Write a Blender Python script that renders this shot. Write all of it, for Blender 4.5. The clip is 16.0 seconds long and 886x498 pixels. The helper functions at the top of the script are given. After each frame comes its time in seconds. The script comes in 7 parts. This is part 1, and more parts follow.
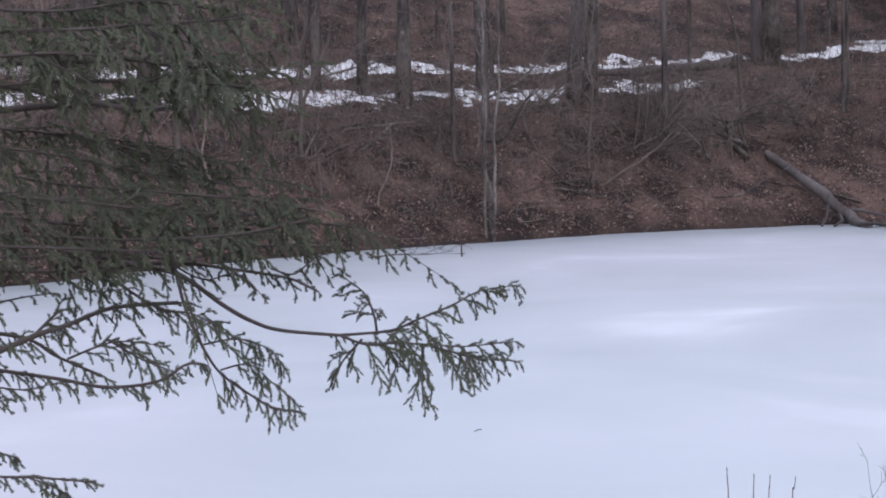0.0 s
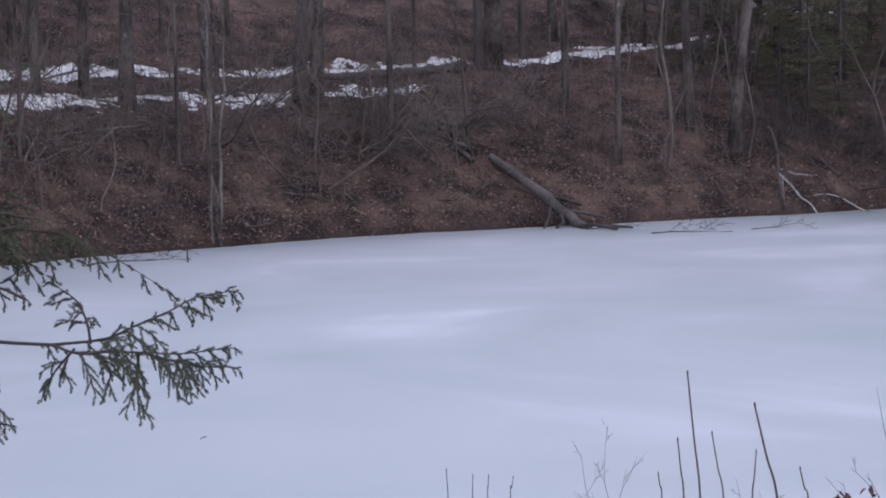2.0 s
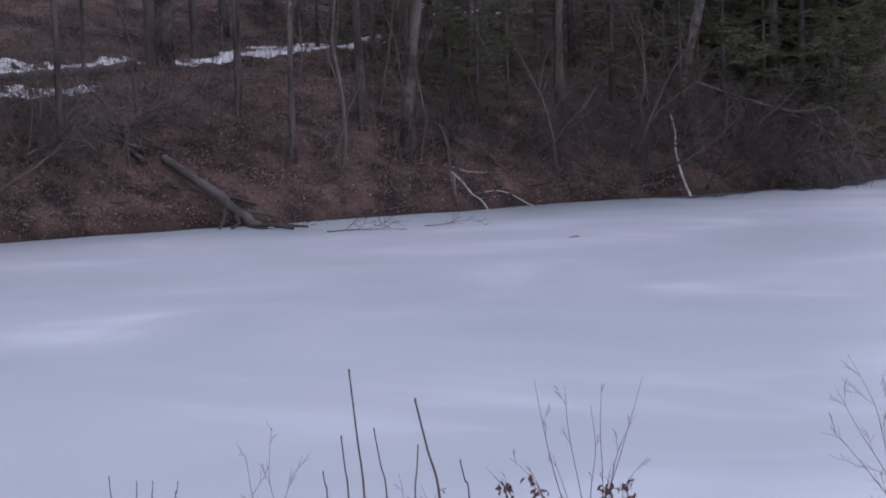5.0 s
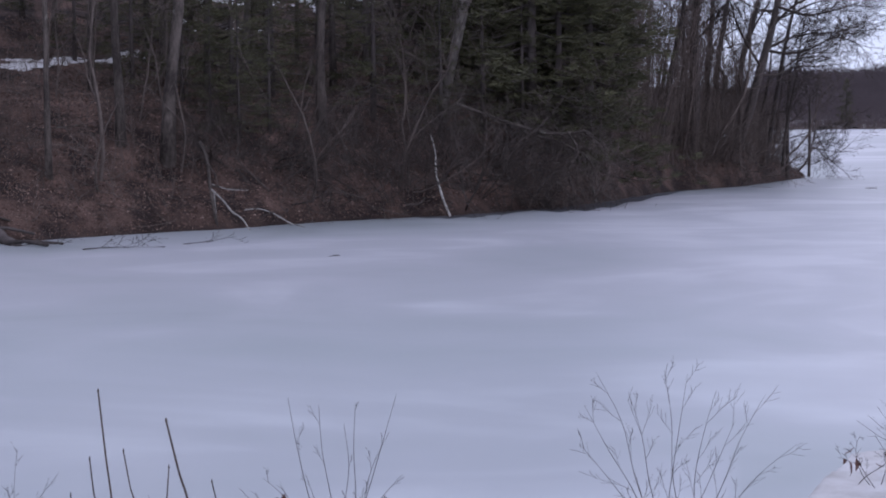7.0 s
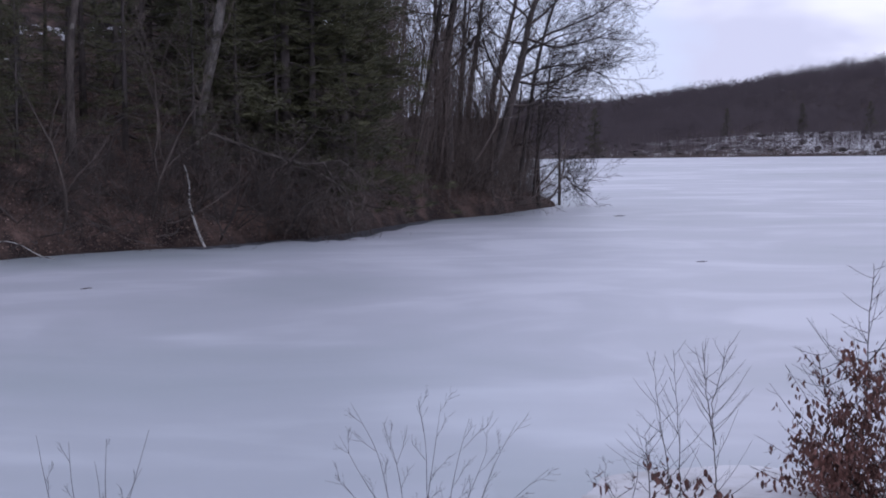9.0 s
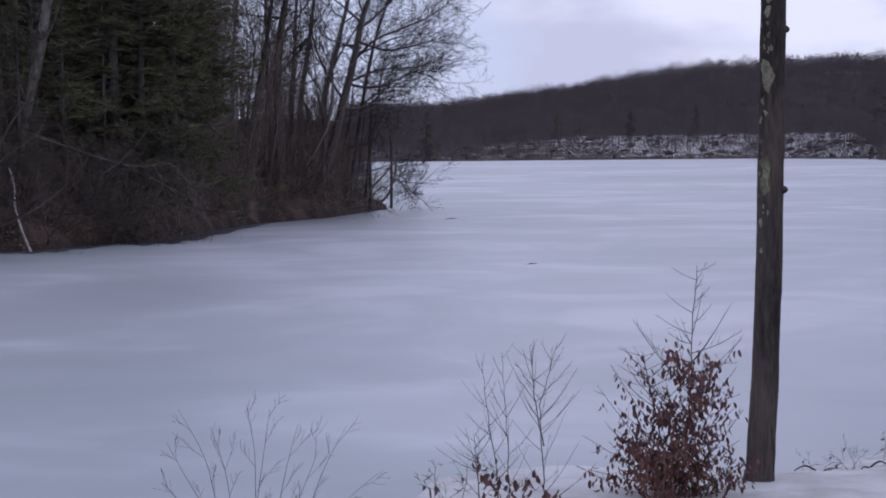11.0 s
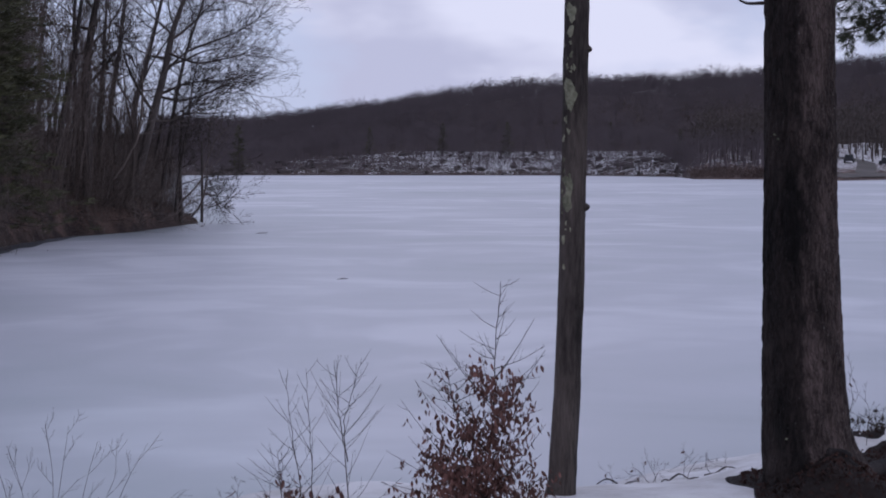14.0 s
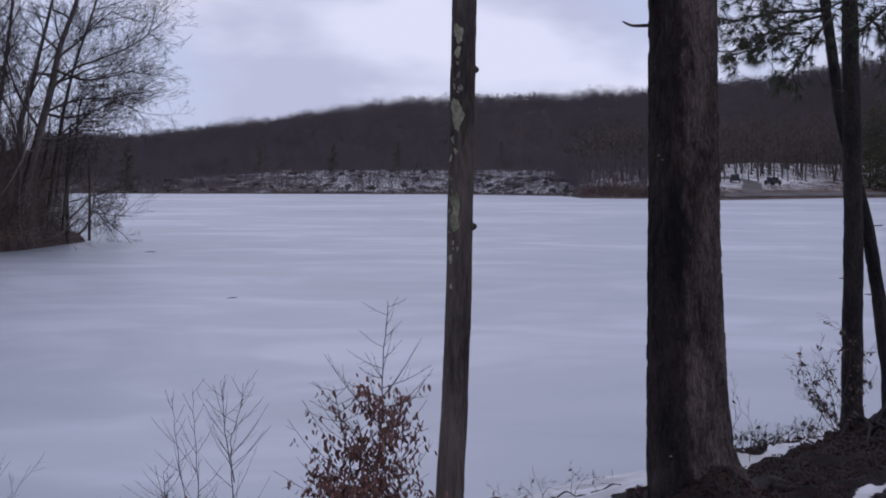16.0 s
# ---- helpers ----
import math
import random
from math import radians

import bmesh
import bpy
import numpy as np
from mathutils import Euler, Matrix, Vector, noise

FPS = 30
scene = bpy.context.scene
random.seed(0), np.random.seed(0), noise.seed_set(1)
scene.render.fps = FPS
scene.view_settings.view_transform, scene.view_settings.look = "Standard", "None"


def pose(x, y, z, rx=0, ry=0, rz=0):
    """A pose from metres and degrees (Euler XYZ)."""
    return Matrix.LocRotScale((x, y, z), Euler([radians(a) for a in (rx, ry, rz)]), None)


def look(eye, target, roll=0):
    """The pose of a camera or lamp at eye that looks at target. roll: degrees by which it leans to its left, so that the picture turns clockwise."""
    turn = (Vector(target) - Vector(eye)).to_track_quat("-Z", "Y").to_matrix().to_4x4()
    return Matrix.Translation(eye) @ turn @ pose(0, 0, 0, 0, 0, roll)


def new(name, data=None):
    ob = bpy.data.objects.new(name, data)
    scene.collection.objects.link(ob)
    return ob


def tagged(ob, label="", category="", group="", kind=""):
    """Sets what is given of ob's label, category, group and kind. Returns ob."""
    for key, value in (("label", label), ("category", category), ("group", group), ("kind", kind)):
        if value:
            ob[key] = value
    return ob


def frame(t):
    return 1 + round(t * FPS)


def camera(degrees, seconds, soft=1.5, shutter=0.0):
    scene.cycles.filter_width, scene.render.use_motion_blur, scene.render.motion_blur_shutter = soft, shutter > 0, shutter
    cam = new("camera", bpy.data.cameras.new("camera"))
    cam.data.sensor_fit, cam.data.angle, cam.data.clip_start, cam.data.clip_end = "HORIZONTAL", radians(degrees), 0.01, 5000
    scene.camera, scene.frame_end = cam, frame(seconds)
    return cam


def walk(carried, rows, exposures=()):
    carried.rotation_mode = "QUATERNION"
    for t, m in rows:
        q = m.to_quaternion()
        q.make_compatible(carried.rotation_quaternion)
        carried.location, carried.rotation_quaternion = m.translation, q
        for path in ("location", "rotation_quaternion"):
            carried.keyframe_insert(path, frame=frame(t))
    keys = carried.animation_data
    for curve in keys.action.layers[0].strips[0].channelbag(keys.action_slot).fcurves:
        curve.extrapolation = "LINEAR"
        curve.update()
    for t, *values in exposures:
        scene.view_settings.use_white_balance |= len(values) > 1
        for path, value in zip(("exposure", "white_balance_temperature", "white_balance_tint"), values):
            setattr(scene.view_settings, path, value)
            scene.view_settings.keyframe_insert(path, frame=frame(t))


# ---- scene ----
EYE = 2.6


def aim(t, x, y, z, az, down, roll):
    """A row of the path: place, bearing (clockwise from +y), downward tilt and roll in degrees."""
    a, p = radians(az), radians(down)
    way = Vector((math.sin(a) * math.cos(p), math.cos(a) * math.cos(p), -math.sin(p)))
    return t, look((x, y, z), Vector((x, y, z)) + way, roll)


cam = camera(28.61, 16.0, soft=1.9)
PATH = [
    aim(0, -0.094, -0.077, 2.591, -50.759, 4.324, -1.224),
    aim(0.5, -0.100, -0.061, 2.589, -48.632, 4.593, -1.481),
    aim(1, -0.103, -0.036, 2.590, -45.645, 4.448, -1.402),
    aim(1.5, -0.095, -0.032, 2.589, -43.613, 4.285, -1.194),
    aim(2, -0.081, -0.030, 2.590, -41.834, 4.379, -1.192),
    aim(2.5, -0.068, -0.026, 2.591, -40.150, 4.306, -1.305),
    aim(3, -0.055, -0.032, 2.591, -38.794, 4.226, -1.275),
    aim(3.5, -0.040, -0.032, 2.594, -37.666, 4.322, -0.953),
    aim(4, -0.035, -0.024, 2.598, -35.775, 4.345, -1.685),
    aim(4.5, -0.025, -0.016, 2.593, -33.616, 4.724, -1.479),
    aim(5, -0.018, 0.002, 2.596, -31.258, 4.651, -1.558),
    aim(7.5, 0.011, 0.021, 2.596, -21.549, 3.942, -0.486),
    aim(8, 0.014, 0.038, 2.597, -19.541, 3.715, -0.573),
    aim(8.5, 0.020, 0.023, 2.602, -17.187, 3.686, -0.552),
    aim(9, 0.021, 0.010, 2.604, -15.319, 3.292, -0.670),
    aim(11.5, 0.044, 0.034, 2.606, -8.788, 3.246, -0.509),
    aim(12, 0.052, 0.041, 2.605, -7.830, 3.179, -0.411),
    aim(12.5, 0.053, 0.038, 2.606, -6.687, 3.178, -0.199),
    aim(13, 0.055, 0.025, 2.608, -5.818, 2.870, -0.250),
    aim(13.5, 0.063, 0.045, 2.606, -4.746, 2.885, -0.114),
    aim(14, 0.067, 0.036, 2.608, -3.603, 2.798, -0.001),
    aim(14.5, 0.068, 0.020, 2.610, -2.863, 2.682, -0.233),
    aim(15, 0.072, 0.016, 2.613, -1.984, 2.294, -0.191),
    aim(15.5, 0.078, 0.026, 2.613, -1.324, 2.162, -0.067),
    aim(16, 0.083, 0.018, 2.612, -0.000, 2.177, 0.153),
]
walk(cam, PATH, [(0, 0.68, 5850, 16), (1.5, 0.39, 5720, 18), (3.5, 0.12, 5670, 20), (5, -0.01, 5630, 21), (9, -0.27, 5560, 21.5), (12.5, -0.62, 5530, 21.5), (16, -0.66, 5560, 21.5)])

# ---- sky and sun ----
world = bpy.data.worlds.new("winter_sky")
scene.world = world
world.use_nodes = True
wt = world.node_tree
wn, wl = wt.nodes, wt.links
back = wn["Background"]
back.inputs["Strength"].default_value = 0.1
sky = wn.new("ShaderNodeTexSky")
sky.sky_type, sky.sun_disc = "NISHITA", False
sky.sun_elevation, sky.sun_rotation = radians(26), radians(115)
coord = wn.new("ShaderNodeTexCoord")
plane = wn.new("ShaderNodeMapping")
plane.inputs["Scale"].default_value = (1.0, 1.0, 2.4)
plane.inputs["Location"].default_value = (2.3, 1.1, 0.6)
wl.new(coord.outputs["Generated"], plane.inputs[0])
cloud = wn.new("ShaderNodeTexNoise")
cloud.inputs["Scale"].default_value = 4.2
cloud.inputs["Detail"].default_value = 5
cloud.inputs["Roughness"].default_value = 0.55
wl.new(plane.outputs[0], cloud.inputs["Vector"])
cover = wn.new("ShaderNodeValToRGB")
cover.color_ramp.elements[0].position, cover.color_ramp.elements[1].position = 0.43, 0.53
wl.new(cloud.outputs["Fac"], cover.inputs[0])
shade = wn.new("ShaderNodeTexNoise")
shade.inputs["Scale"].default_value = 6.0
shade.inputs["Detail"].default_value = 4
wl.new(plane.outputs[0], shade.inputs["Vector"])
tone = wn.new("ShaderNodeValToRGB")
tone.color_ramp.elements[0].position, tone.color_ramp.elements[1].position = 0.41, 0.61
tone.color_ramp.interpolation = "EASE"
tone.color_ramp.elements[0].color = (8.4, 8.3, 9.0, 1)
tone.color_ramp.elements[1].color = (12.0, 11.75, 11.75, 1)
wl.new(shade.outputs["Fac"], tone.inputs[0])
mixs = wn.new("ShaderNodeMix")
mixs.data_type = "RGBA"
wl.new(cover.outputs["Color"], mixs.inputs["Factor"])
haze = wn.new("ShaderNodeMix")
haze.data_type = "RGBA"
haze.inputs["Factor"].default_value = 0.8
haze.inputs["B"].default_value = (9.6, 10.0, 11.2, 1)
wl.new(sky.outputs[0], haze.inputs["A"])
wl.new(haze.outputs["Result"], mixs.inputs["A"])
wl.new(tone.outputs["Color"], mixs.inputs["B"])
wl.new(mixs.outputs["Result"], back.inputs["Color"])

sun_data = bpy.data.lights.new("sun", "SUN")
sun_data.energy, sun_data.angle, sun_data.color = 0.5, radians(14), (1.0, 0.96, 0.9)
sun = new("sun", sun_data)
sun.matrix_world = look((0, 0, 60), (-50 * math.sin(radians(115)), -50 * math.cos(radians(115)), 36))

# ---- materials ----
def material(name, dark, light, scale=6.0, rough=0.85, bump=0.3, depth=0.02, stretch=(1, 1, 1), metal=0.0, extra=None, per_piece=0.0, coords="Object", lo=0.35, hi=0.65, detail=7, grain=0.65):
    """A two-tone surface: broad and fine noise between two colours, with relief. extra: a third colour in patches, (colour, scale, threshold)."""
    m = bpy.data.materials.new(name)
    m.use_nodes = True
    n, l = m.node_tree.nodes, m.node_tree.links
    b = n["Principled BSDF"]
    b.inputs["Roughness"].default_value, b.inputs["Metallic"].default_value = rough, metal
    b.inputs["Specular IOR Level"].default_value = 0.3
    tc = n.new("ShaderNodeTexCoord")
    mp = n.new("ShaderNodeMapping")
    mp.inputs["Scale"].default_value = stretch
    l.new(tc.outputs[coords], mp.inputs[0])
    fine = n.new("ShaderNodeTexNoise")
    fine.inputs["Scale"].default_value, fine.inputs["Detail"].default_value, fine.inputs["Roughness"].default_value = scale, detail, grain
    l.new(mp.outputs[0], fine.inputs["Vector"])
    broad = n.new("ShaderNodeTexNoise")
    broad.inputs["Scale"].default_value, broad.inputs["Detail"].default_value = scale * 0.12, 3
    l.new(mp.outputs[0], broad.inputs["Vector"])
    add = n.new("ShaderNodeMath")
    add.operation = "MULTIPLY_ADD"
    add.inputs[1].default_value = 0.6
    l.new(broad.outputs["Fac"], add.inputs[0])
    half = n.new("ShaderNodeMath")
    half.operation = "MULTIPLY"
    half.inputs[1].default_value = 0.4
    l.new(fine.outputs["Fac"], half.inputs[0])
    l.new(half.outputs[0], add.inputs[2])
    ramp = n.new("ShaderNodeValToRGB")
    ramp.color_ramp.elements[0].position, ramp.color_ramp.elements[1].position = lo, hi
    ramp.color_ramp.elements[0].color, ramp.color_ramp.elements[1].color = (*dark, 1), (*light, 1)
    l.new(add.outputs[0], ramp.inputs[0])
    colour = ramp.outputs["Color"]
    if extra:
        tint, escale, cut = extra
        patch = n.new("ShaderNodeTexNoise")
        patch.inputs["Scale"].default_value, patch.inputs["Detail"].default_value = escale, 5
        l.new(tc.outputs[coords], patch.inputs["Vector"])
        pr = n.new("ShaderNodeValToRGB")
        pr.color_ramp.elements[0].position, pr.color_ramp.elements[1].position = cut, cut + 0.05
        l.new(patch.outputs["Fac"], pr.inputs[0])
        mx = n.new("ShaderNodeMix")
        mx.data_type = "RGBA"
        l.new(pr.outputs["Color"], mx.inputs["Factor"])
        l.new(colour, mx.inputs["A"])
        mx.inputs["B"].default_value = (*tint, 1)
        colour = mx.outputs["Result"]
    if per_piece:
        geo = n.new("ShaderNodeNewGeometry")
        info = n.new("ShaderNodeObjectInfo")
        both = n.new("ShaderNodeMath")
        both.operation = "ADD"
        l.new(geo.outputs["Random Per Island"], both.inputs[0])
        l.new(info.outputs["Random"], both.inputs[1])
        hv = n.new("ShaderNodeHueSaturation")
        mr = n.new("ShaderNodeMapRange")
        mr.inputs["From Max"].default_value = 2.0
        mr.inputs["To Min"].default_value, mr.inputs["To Max"].default_value = 1 - per_piece, 1 + per_piece
        l.new(both.outputs[0], mr.inputs["Value"])
        l.new(mr.outputs[0], hv.inputs["Value"])
        l.new(colour, hv.inputs["Color"])
        colour = hv.outputs["Color"]
    l.new(colour, b.inputs["Base Color"])
    if bump:
        bp = n.new("ShaderNodeBump")
        bp.inputs["Strength"].default_value, bp.inputs["Distance"].default_value = bump, depth
        l.new(fine.outputs["Fac"], bp.inputs["Height"])
        l.new(bp.outputs[0], b.inputs["Normal"])
    return m


def ground_material():
    """Leaf litter over soil, with snow lying where the sheet's 'snow' value, broken by noise, is high."""
    m = material("leaf_litter_ground", (0.022, 0.014, 0.0122), (0.172, 0.110, 0.088), scale=9, bump=0.9, depth=0.08, lo=0.43, hi=0.60, grain=0.78, detail=9)
    n, l = m.node_tree.nodes, m.node_tree.links
    b = n["Principled BSDF"]
    old = b.inputs["Base Color"].links[0].from_socket
    at = n.new("ShaderNodeAttribute")
    at.attribute_name = "snow"
    tc = n.new("ShaderNodeTexCoord")
    ns = n.new("ShaderNodeTexNoise")
    ns.inputs["Scale"].default_value, ns.inputs["Detail"].default_value, ns.inputs["Roughness"].default_value = 1.9, 7, 0.66
    nb = n.new("ShaderNodeTexNoise")
    nb.inputs["Scale"].default_value, nb.inputs["Detail"].default_value = 0.22, 4
    l.new(tc.outputs["Object"], nb.inputs["Vector"])
    nm = n.new("ShaderNodeMath")
    nm.operation = "MULTIPLY_ADD"
    nm.inputs[1].default_value = 1.1
    l.new(nb.outputs["Fac"], nm.inputs[0])
    l.new(tc.outputs["Object"], ns.inputs["Vector"])
    ma = n.new("ShaderNodeMath")
    ma.operation = "MULTIPLY_ADD"
    ma.inputs[1].default_value = 2.5
    l.new(ns.outputs["Fac"], ma.inputs[0])
    l.new(at.outputs["Fac"], nm.inputs[2])
    l.new(nm.outputs[0], ma.inputs[2])
    st = n.new("ShaderNodeValToRGB")
    st.color_ramp.elements[0].position, st.color_ramp.elements[1].position = 0.0, 0.07
    sb = n.new("ShaderNodeMath")
    sb.operation = "SUBTRACT"
    sb.inputs[1].default_value = 2.35
    lies = n.new("ShaderNodeMapRange")
    lies.inputs["From Min"].default_value, lies.inputs["From Max"].default_value = 0.0, 0.12
    lies.inputs["To Min"].default_value, lies.inputs["To Max"].default_value = -1.2, 0.0
    l.new(at.outputs["Fac"], lies.inputs["Value"])
    bare = n.new("ShaderNodeMath")
    l.new(ma.outputs[0], bare.inputs[0])
    l.new(lies.outputs[0], bare.inputs[1])
    l.new(bare.outputs[0], sb.inputs[0])
    l.new(sb.outputs[0], st.inputs[0])
    mx = n.new("ShaderNodeMix")
    mx.data_type = "RGBA"
    old_snow = n.new("ShaderNodeValToRGB")
    old_snow.color_ramp.elements[0].position, old_snow.color_ramp.elements[1].position = 0.36, 0.60
    old_snow.color_ramp.elements[0].color, old_snow.color_ramp.elements[1].color = (0.44, 0.425, 0.415, 1), (0.66, 0.655, 0.665, 1)
    l.new(ns.outputs["Fac"], old_snow.inputs[0])
    l.new(old_snow.outputs["Color"], mx.inputs["B"])
    # dark soil and the brush hollows' shade, mixed into the ground colour
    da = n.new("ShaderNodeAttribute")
    da.attribute_name = "humus_shade"
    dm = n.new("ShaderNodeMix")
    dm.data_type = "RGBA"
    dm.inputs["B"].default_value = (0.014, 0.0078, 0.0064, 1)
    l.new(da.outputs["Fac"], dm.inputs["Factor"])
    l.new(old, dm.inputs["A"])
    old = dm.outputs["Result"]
    l.new(st.outputs["Color"], mx.inputs["Factor"])
    l.new(old, mx.inputs["A"])
    l.new(mx.outputs["Result"], b.inputs["Base Color"])
    relief = n.new("ShaderNodeMapRange")
    relief.inputs["To Min"].default_value, relief.inputs["To Max"].default_value = 0.9, 0.12
    l.new(st.outputs["Color"], relief.inputs["Value"])
    l.new(relief.outputs[0], b.inputs["Normal"].links[0].from_node.inputs["Strength"])
    return m


def ice_material():
    """Snow-ice: soft drifts and greyer thawed patches from one to thirty metres across, greyer again along the cove's
    shore.
    """
    m = bpy.data.materials.new("snow_covered_ice")
    m.use_nodes = True
    n, l = m.node_tree.nodes, m.node_tree.links
    b = n["Principled BSDF"]
    b.inputs["Roughness"].default_value, b.inputs["Specular IOR Level"].default_value = 0.40, 0.75
    tc = n.new("ShaderNodeTexCoord")

    def noise(scale, detail, grain, warp, offset):
        mp = n.new("ShaderNodeMapping")
        mp.inputs["Location"].default_value = offset
        l.new(tc.outputs["Object"], mp.inputs[0])
        t = n.new("ShaderNodeTexNoise")
        t.inputs["Scale"].default_value, t.inputs["Detail"].default_value, t.inputs["Roughness"].default_value, t.inputs["Distortion"].default_value = scale, detail, grain, warp
        l.new(mp.outputs[0], t.inputs["Vector"])
        return t.outputs["Fac"]

    def math_node(op, a, c, d=None):
        t = n.new("ShaderNodeMath")
        t.operation = op
        for k, v in enumerate((a, c, d)):
            if v is None:
                continue
            if isinstance(v, (int, float)):
                t.inputs[k].default_value = v
            else:
                l.new(v, t.inputs[k])
        return t.outputs[0]

    broad, drift, ripple = noise(0.035, 4, 0.55, 0.6, (3, 7, 0)), noise(0.17, 3, 0.5, 1.4, (11, 2, 0)), noise(0.55, 3, 0.5, 0.8, (5, 9, 0))
    total = math_node("MULTIPLY_ADD", broad, 0.56, math_node("MULTIPLY_ADD", drift, 0.36, math_node("MULTIPLY", ripple, 0.08)))
    # greys the ice where the sheet's shore value is high
    wet = n.new("ShaderNodeAttribute")
    wet.attribute_name = "shore_grey"
    level = math_node("MULTIPLY_ADD", wet.outputs["Fac"], -0.17, total)
    ramp = n.new("ShaderNodeValToRGB")
    for pos, col in ((0.30, (0.27, 0.298, 0.312)), (0.42, (0.372, 0.392, 0.420)), (0.51, (0.428, 0.437, 0.476)), (0.575, (0.545, 0.552, 0.592))):
        e = ramp.color_ramp.elements.new(pos)
        e.color = (*col, 1)
    ramp.color_ramp.elements.remove(ramp.color_ramp.elements[0])
    ramp.color_ramp.elements.remove(ramp.color_ramp.elements[-1])
    l.new(level, ramp.inputs[0])
    melt = n.new("ShaderNodeAttribute")
    melt.attribute_name = "melt"
    green = n.new("ShaderNodeMix")
    green.data_type, green.blend_type = "RGBA", "MULTIPLY"
    green.inputs["B"].default_value = (0.99, 1.03, 1.02, 1)
    l.new(melt.outputs["Fac"], green.inputs["Factor"])
    l.new(ramp.outputs["Color"], green.inputs["A"])
    l.new(green.outputs["Result"], b.inputs["Base Color"])
    bp = n.new("ShaderNodeBump")
    bp.inputs["Strength"].default_value, bp.inputs["Distance"].default_value = 0.12, 0.05
    l.new(ripple, bp.inputs["Height"])
    l.new(bp.outputs[0], b.inputs["Normal"])
    return m


LITTER = ground_material()
ICE = ice_material()
BARK_GREY = material("grey_bark", (0.028, 0.0225, 0.02), (0.118, 0.099, 0.087), scale=12, stretch=(1, 1, 0.5), bump=0.8, per_piece=0.35, lo=0.4, hi=0.6, extra=((0.16, 0.15, 0.13), 2.2, 0.62))
BARK_DARK = material("dark_bark", (0.03, 0.025, 0.024), (0.11, 0.093, 0.088), scale=9, stretch=(1, 1, 0.2), bump=0.7, per_piece=0.3)
BARK_PALE = material("pale_bark", (0.075, 0.067, 0.061), (0.235, 0.215, 0.195), scale=9, stretch=(1, 1, 0.5), bump=0.5, lo=0.42, hi=0.62, extra=((0.06, 0.052, 0.047), 3.5, 0.57))
BIRCH = material("weathered_birch_bark", (0.15, 0.14, 0.13), (0.50, 0.48, 0.45), scale=7, stretch=(0.5, 0.5, 2), bump=0.3, extra=((0.05, 0.043, 0.038), 6, 0.57))
TWIG = material("grey_twigs", (0.052, 0.041, 0.036), (0.16, 0.13, 0.113), scale=5, bump=0.0, per_piece=0.4)
TWIG_PALE = material("pale_grey_twigs", (0.060, 0.046, 0.040), (0.17, 0.134, 0.116), scale=5, bump=0.0, per_piece=0.4)
# spit trunks stand against the sky: their backlit dimness is in this colour
BARK_BACKLIT_ROT = material("backlit_and_rotten_bark", (0.020, 0.0165, 0.0155), (0.088, 0.073, 0.067), scale=9, stretch=(1, 1, 0.2), bump=0.7, per_piece=0.3)
# darker twig colour carries the spit crowns' backlight and the near slope's thinner haze
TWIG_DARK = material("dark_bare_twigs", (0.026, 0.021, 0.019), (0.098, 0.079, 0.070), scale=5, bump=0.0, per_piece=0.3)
TWIG_NEAR = material("brown_twigs", (0.03, 0.024, 0.022), (0.085, 0.068, 0.062), scale=20, bump=0.2, depth=0.002)
PINE_BARK = material("furrowed_pine_bark", (0.006, 0.005, 0.005), (0.042, 0.033, 0.031), scale=60, stretch=(1, 1, 0.5), rough=0.9, bump=0.9, depth=0.012, lo=0.38, hi=0.66)


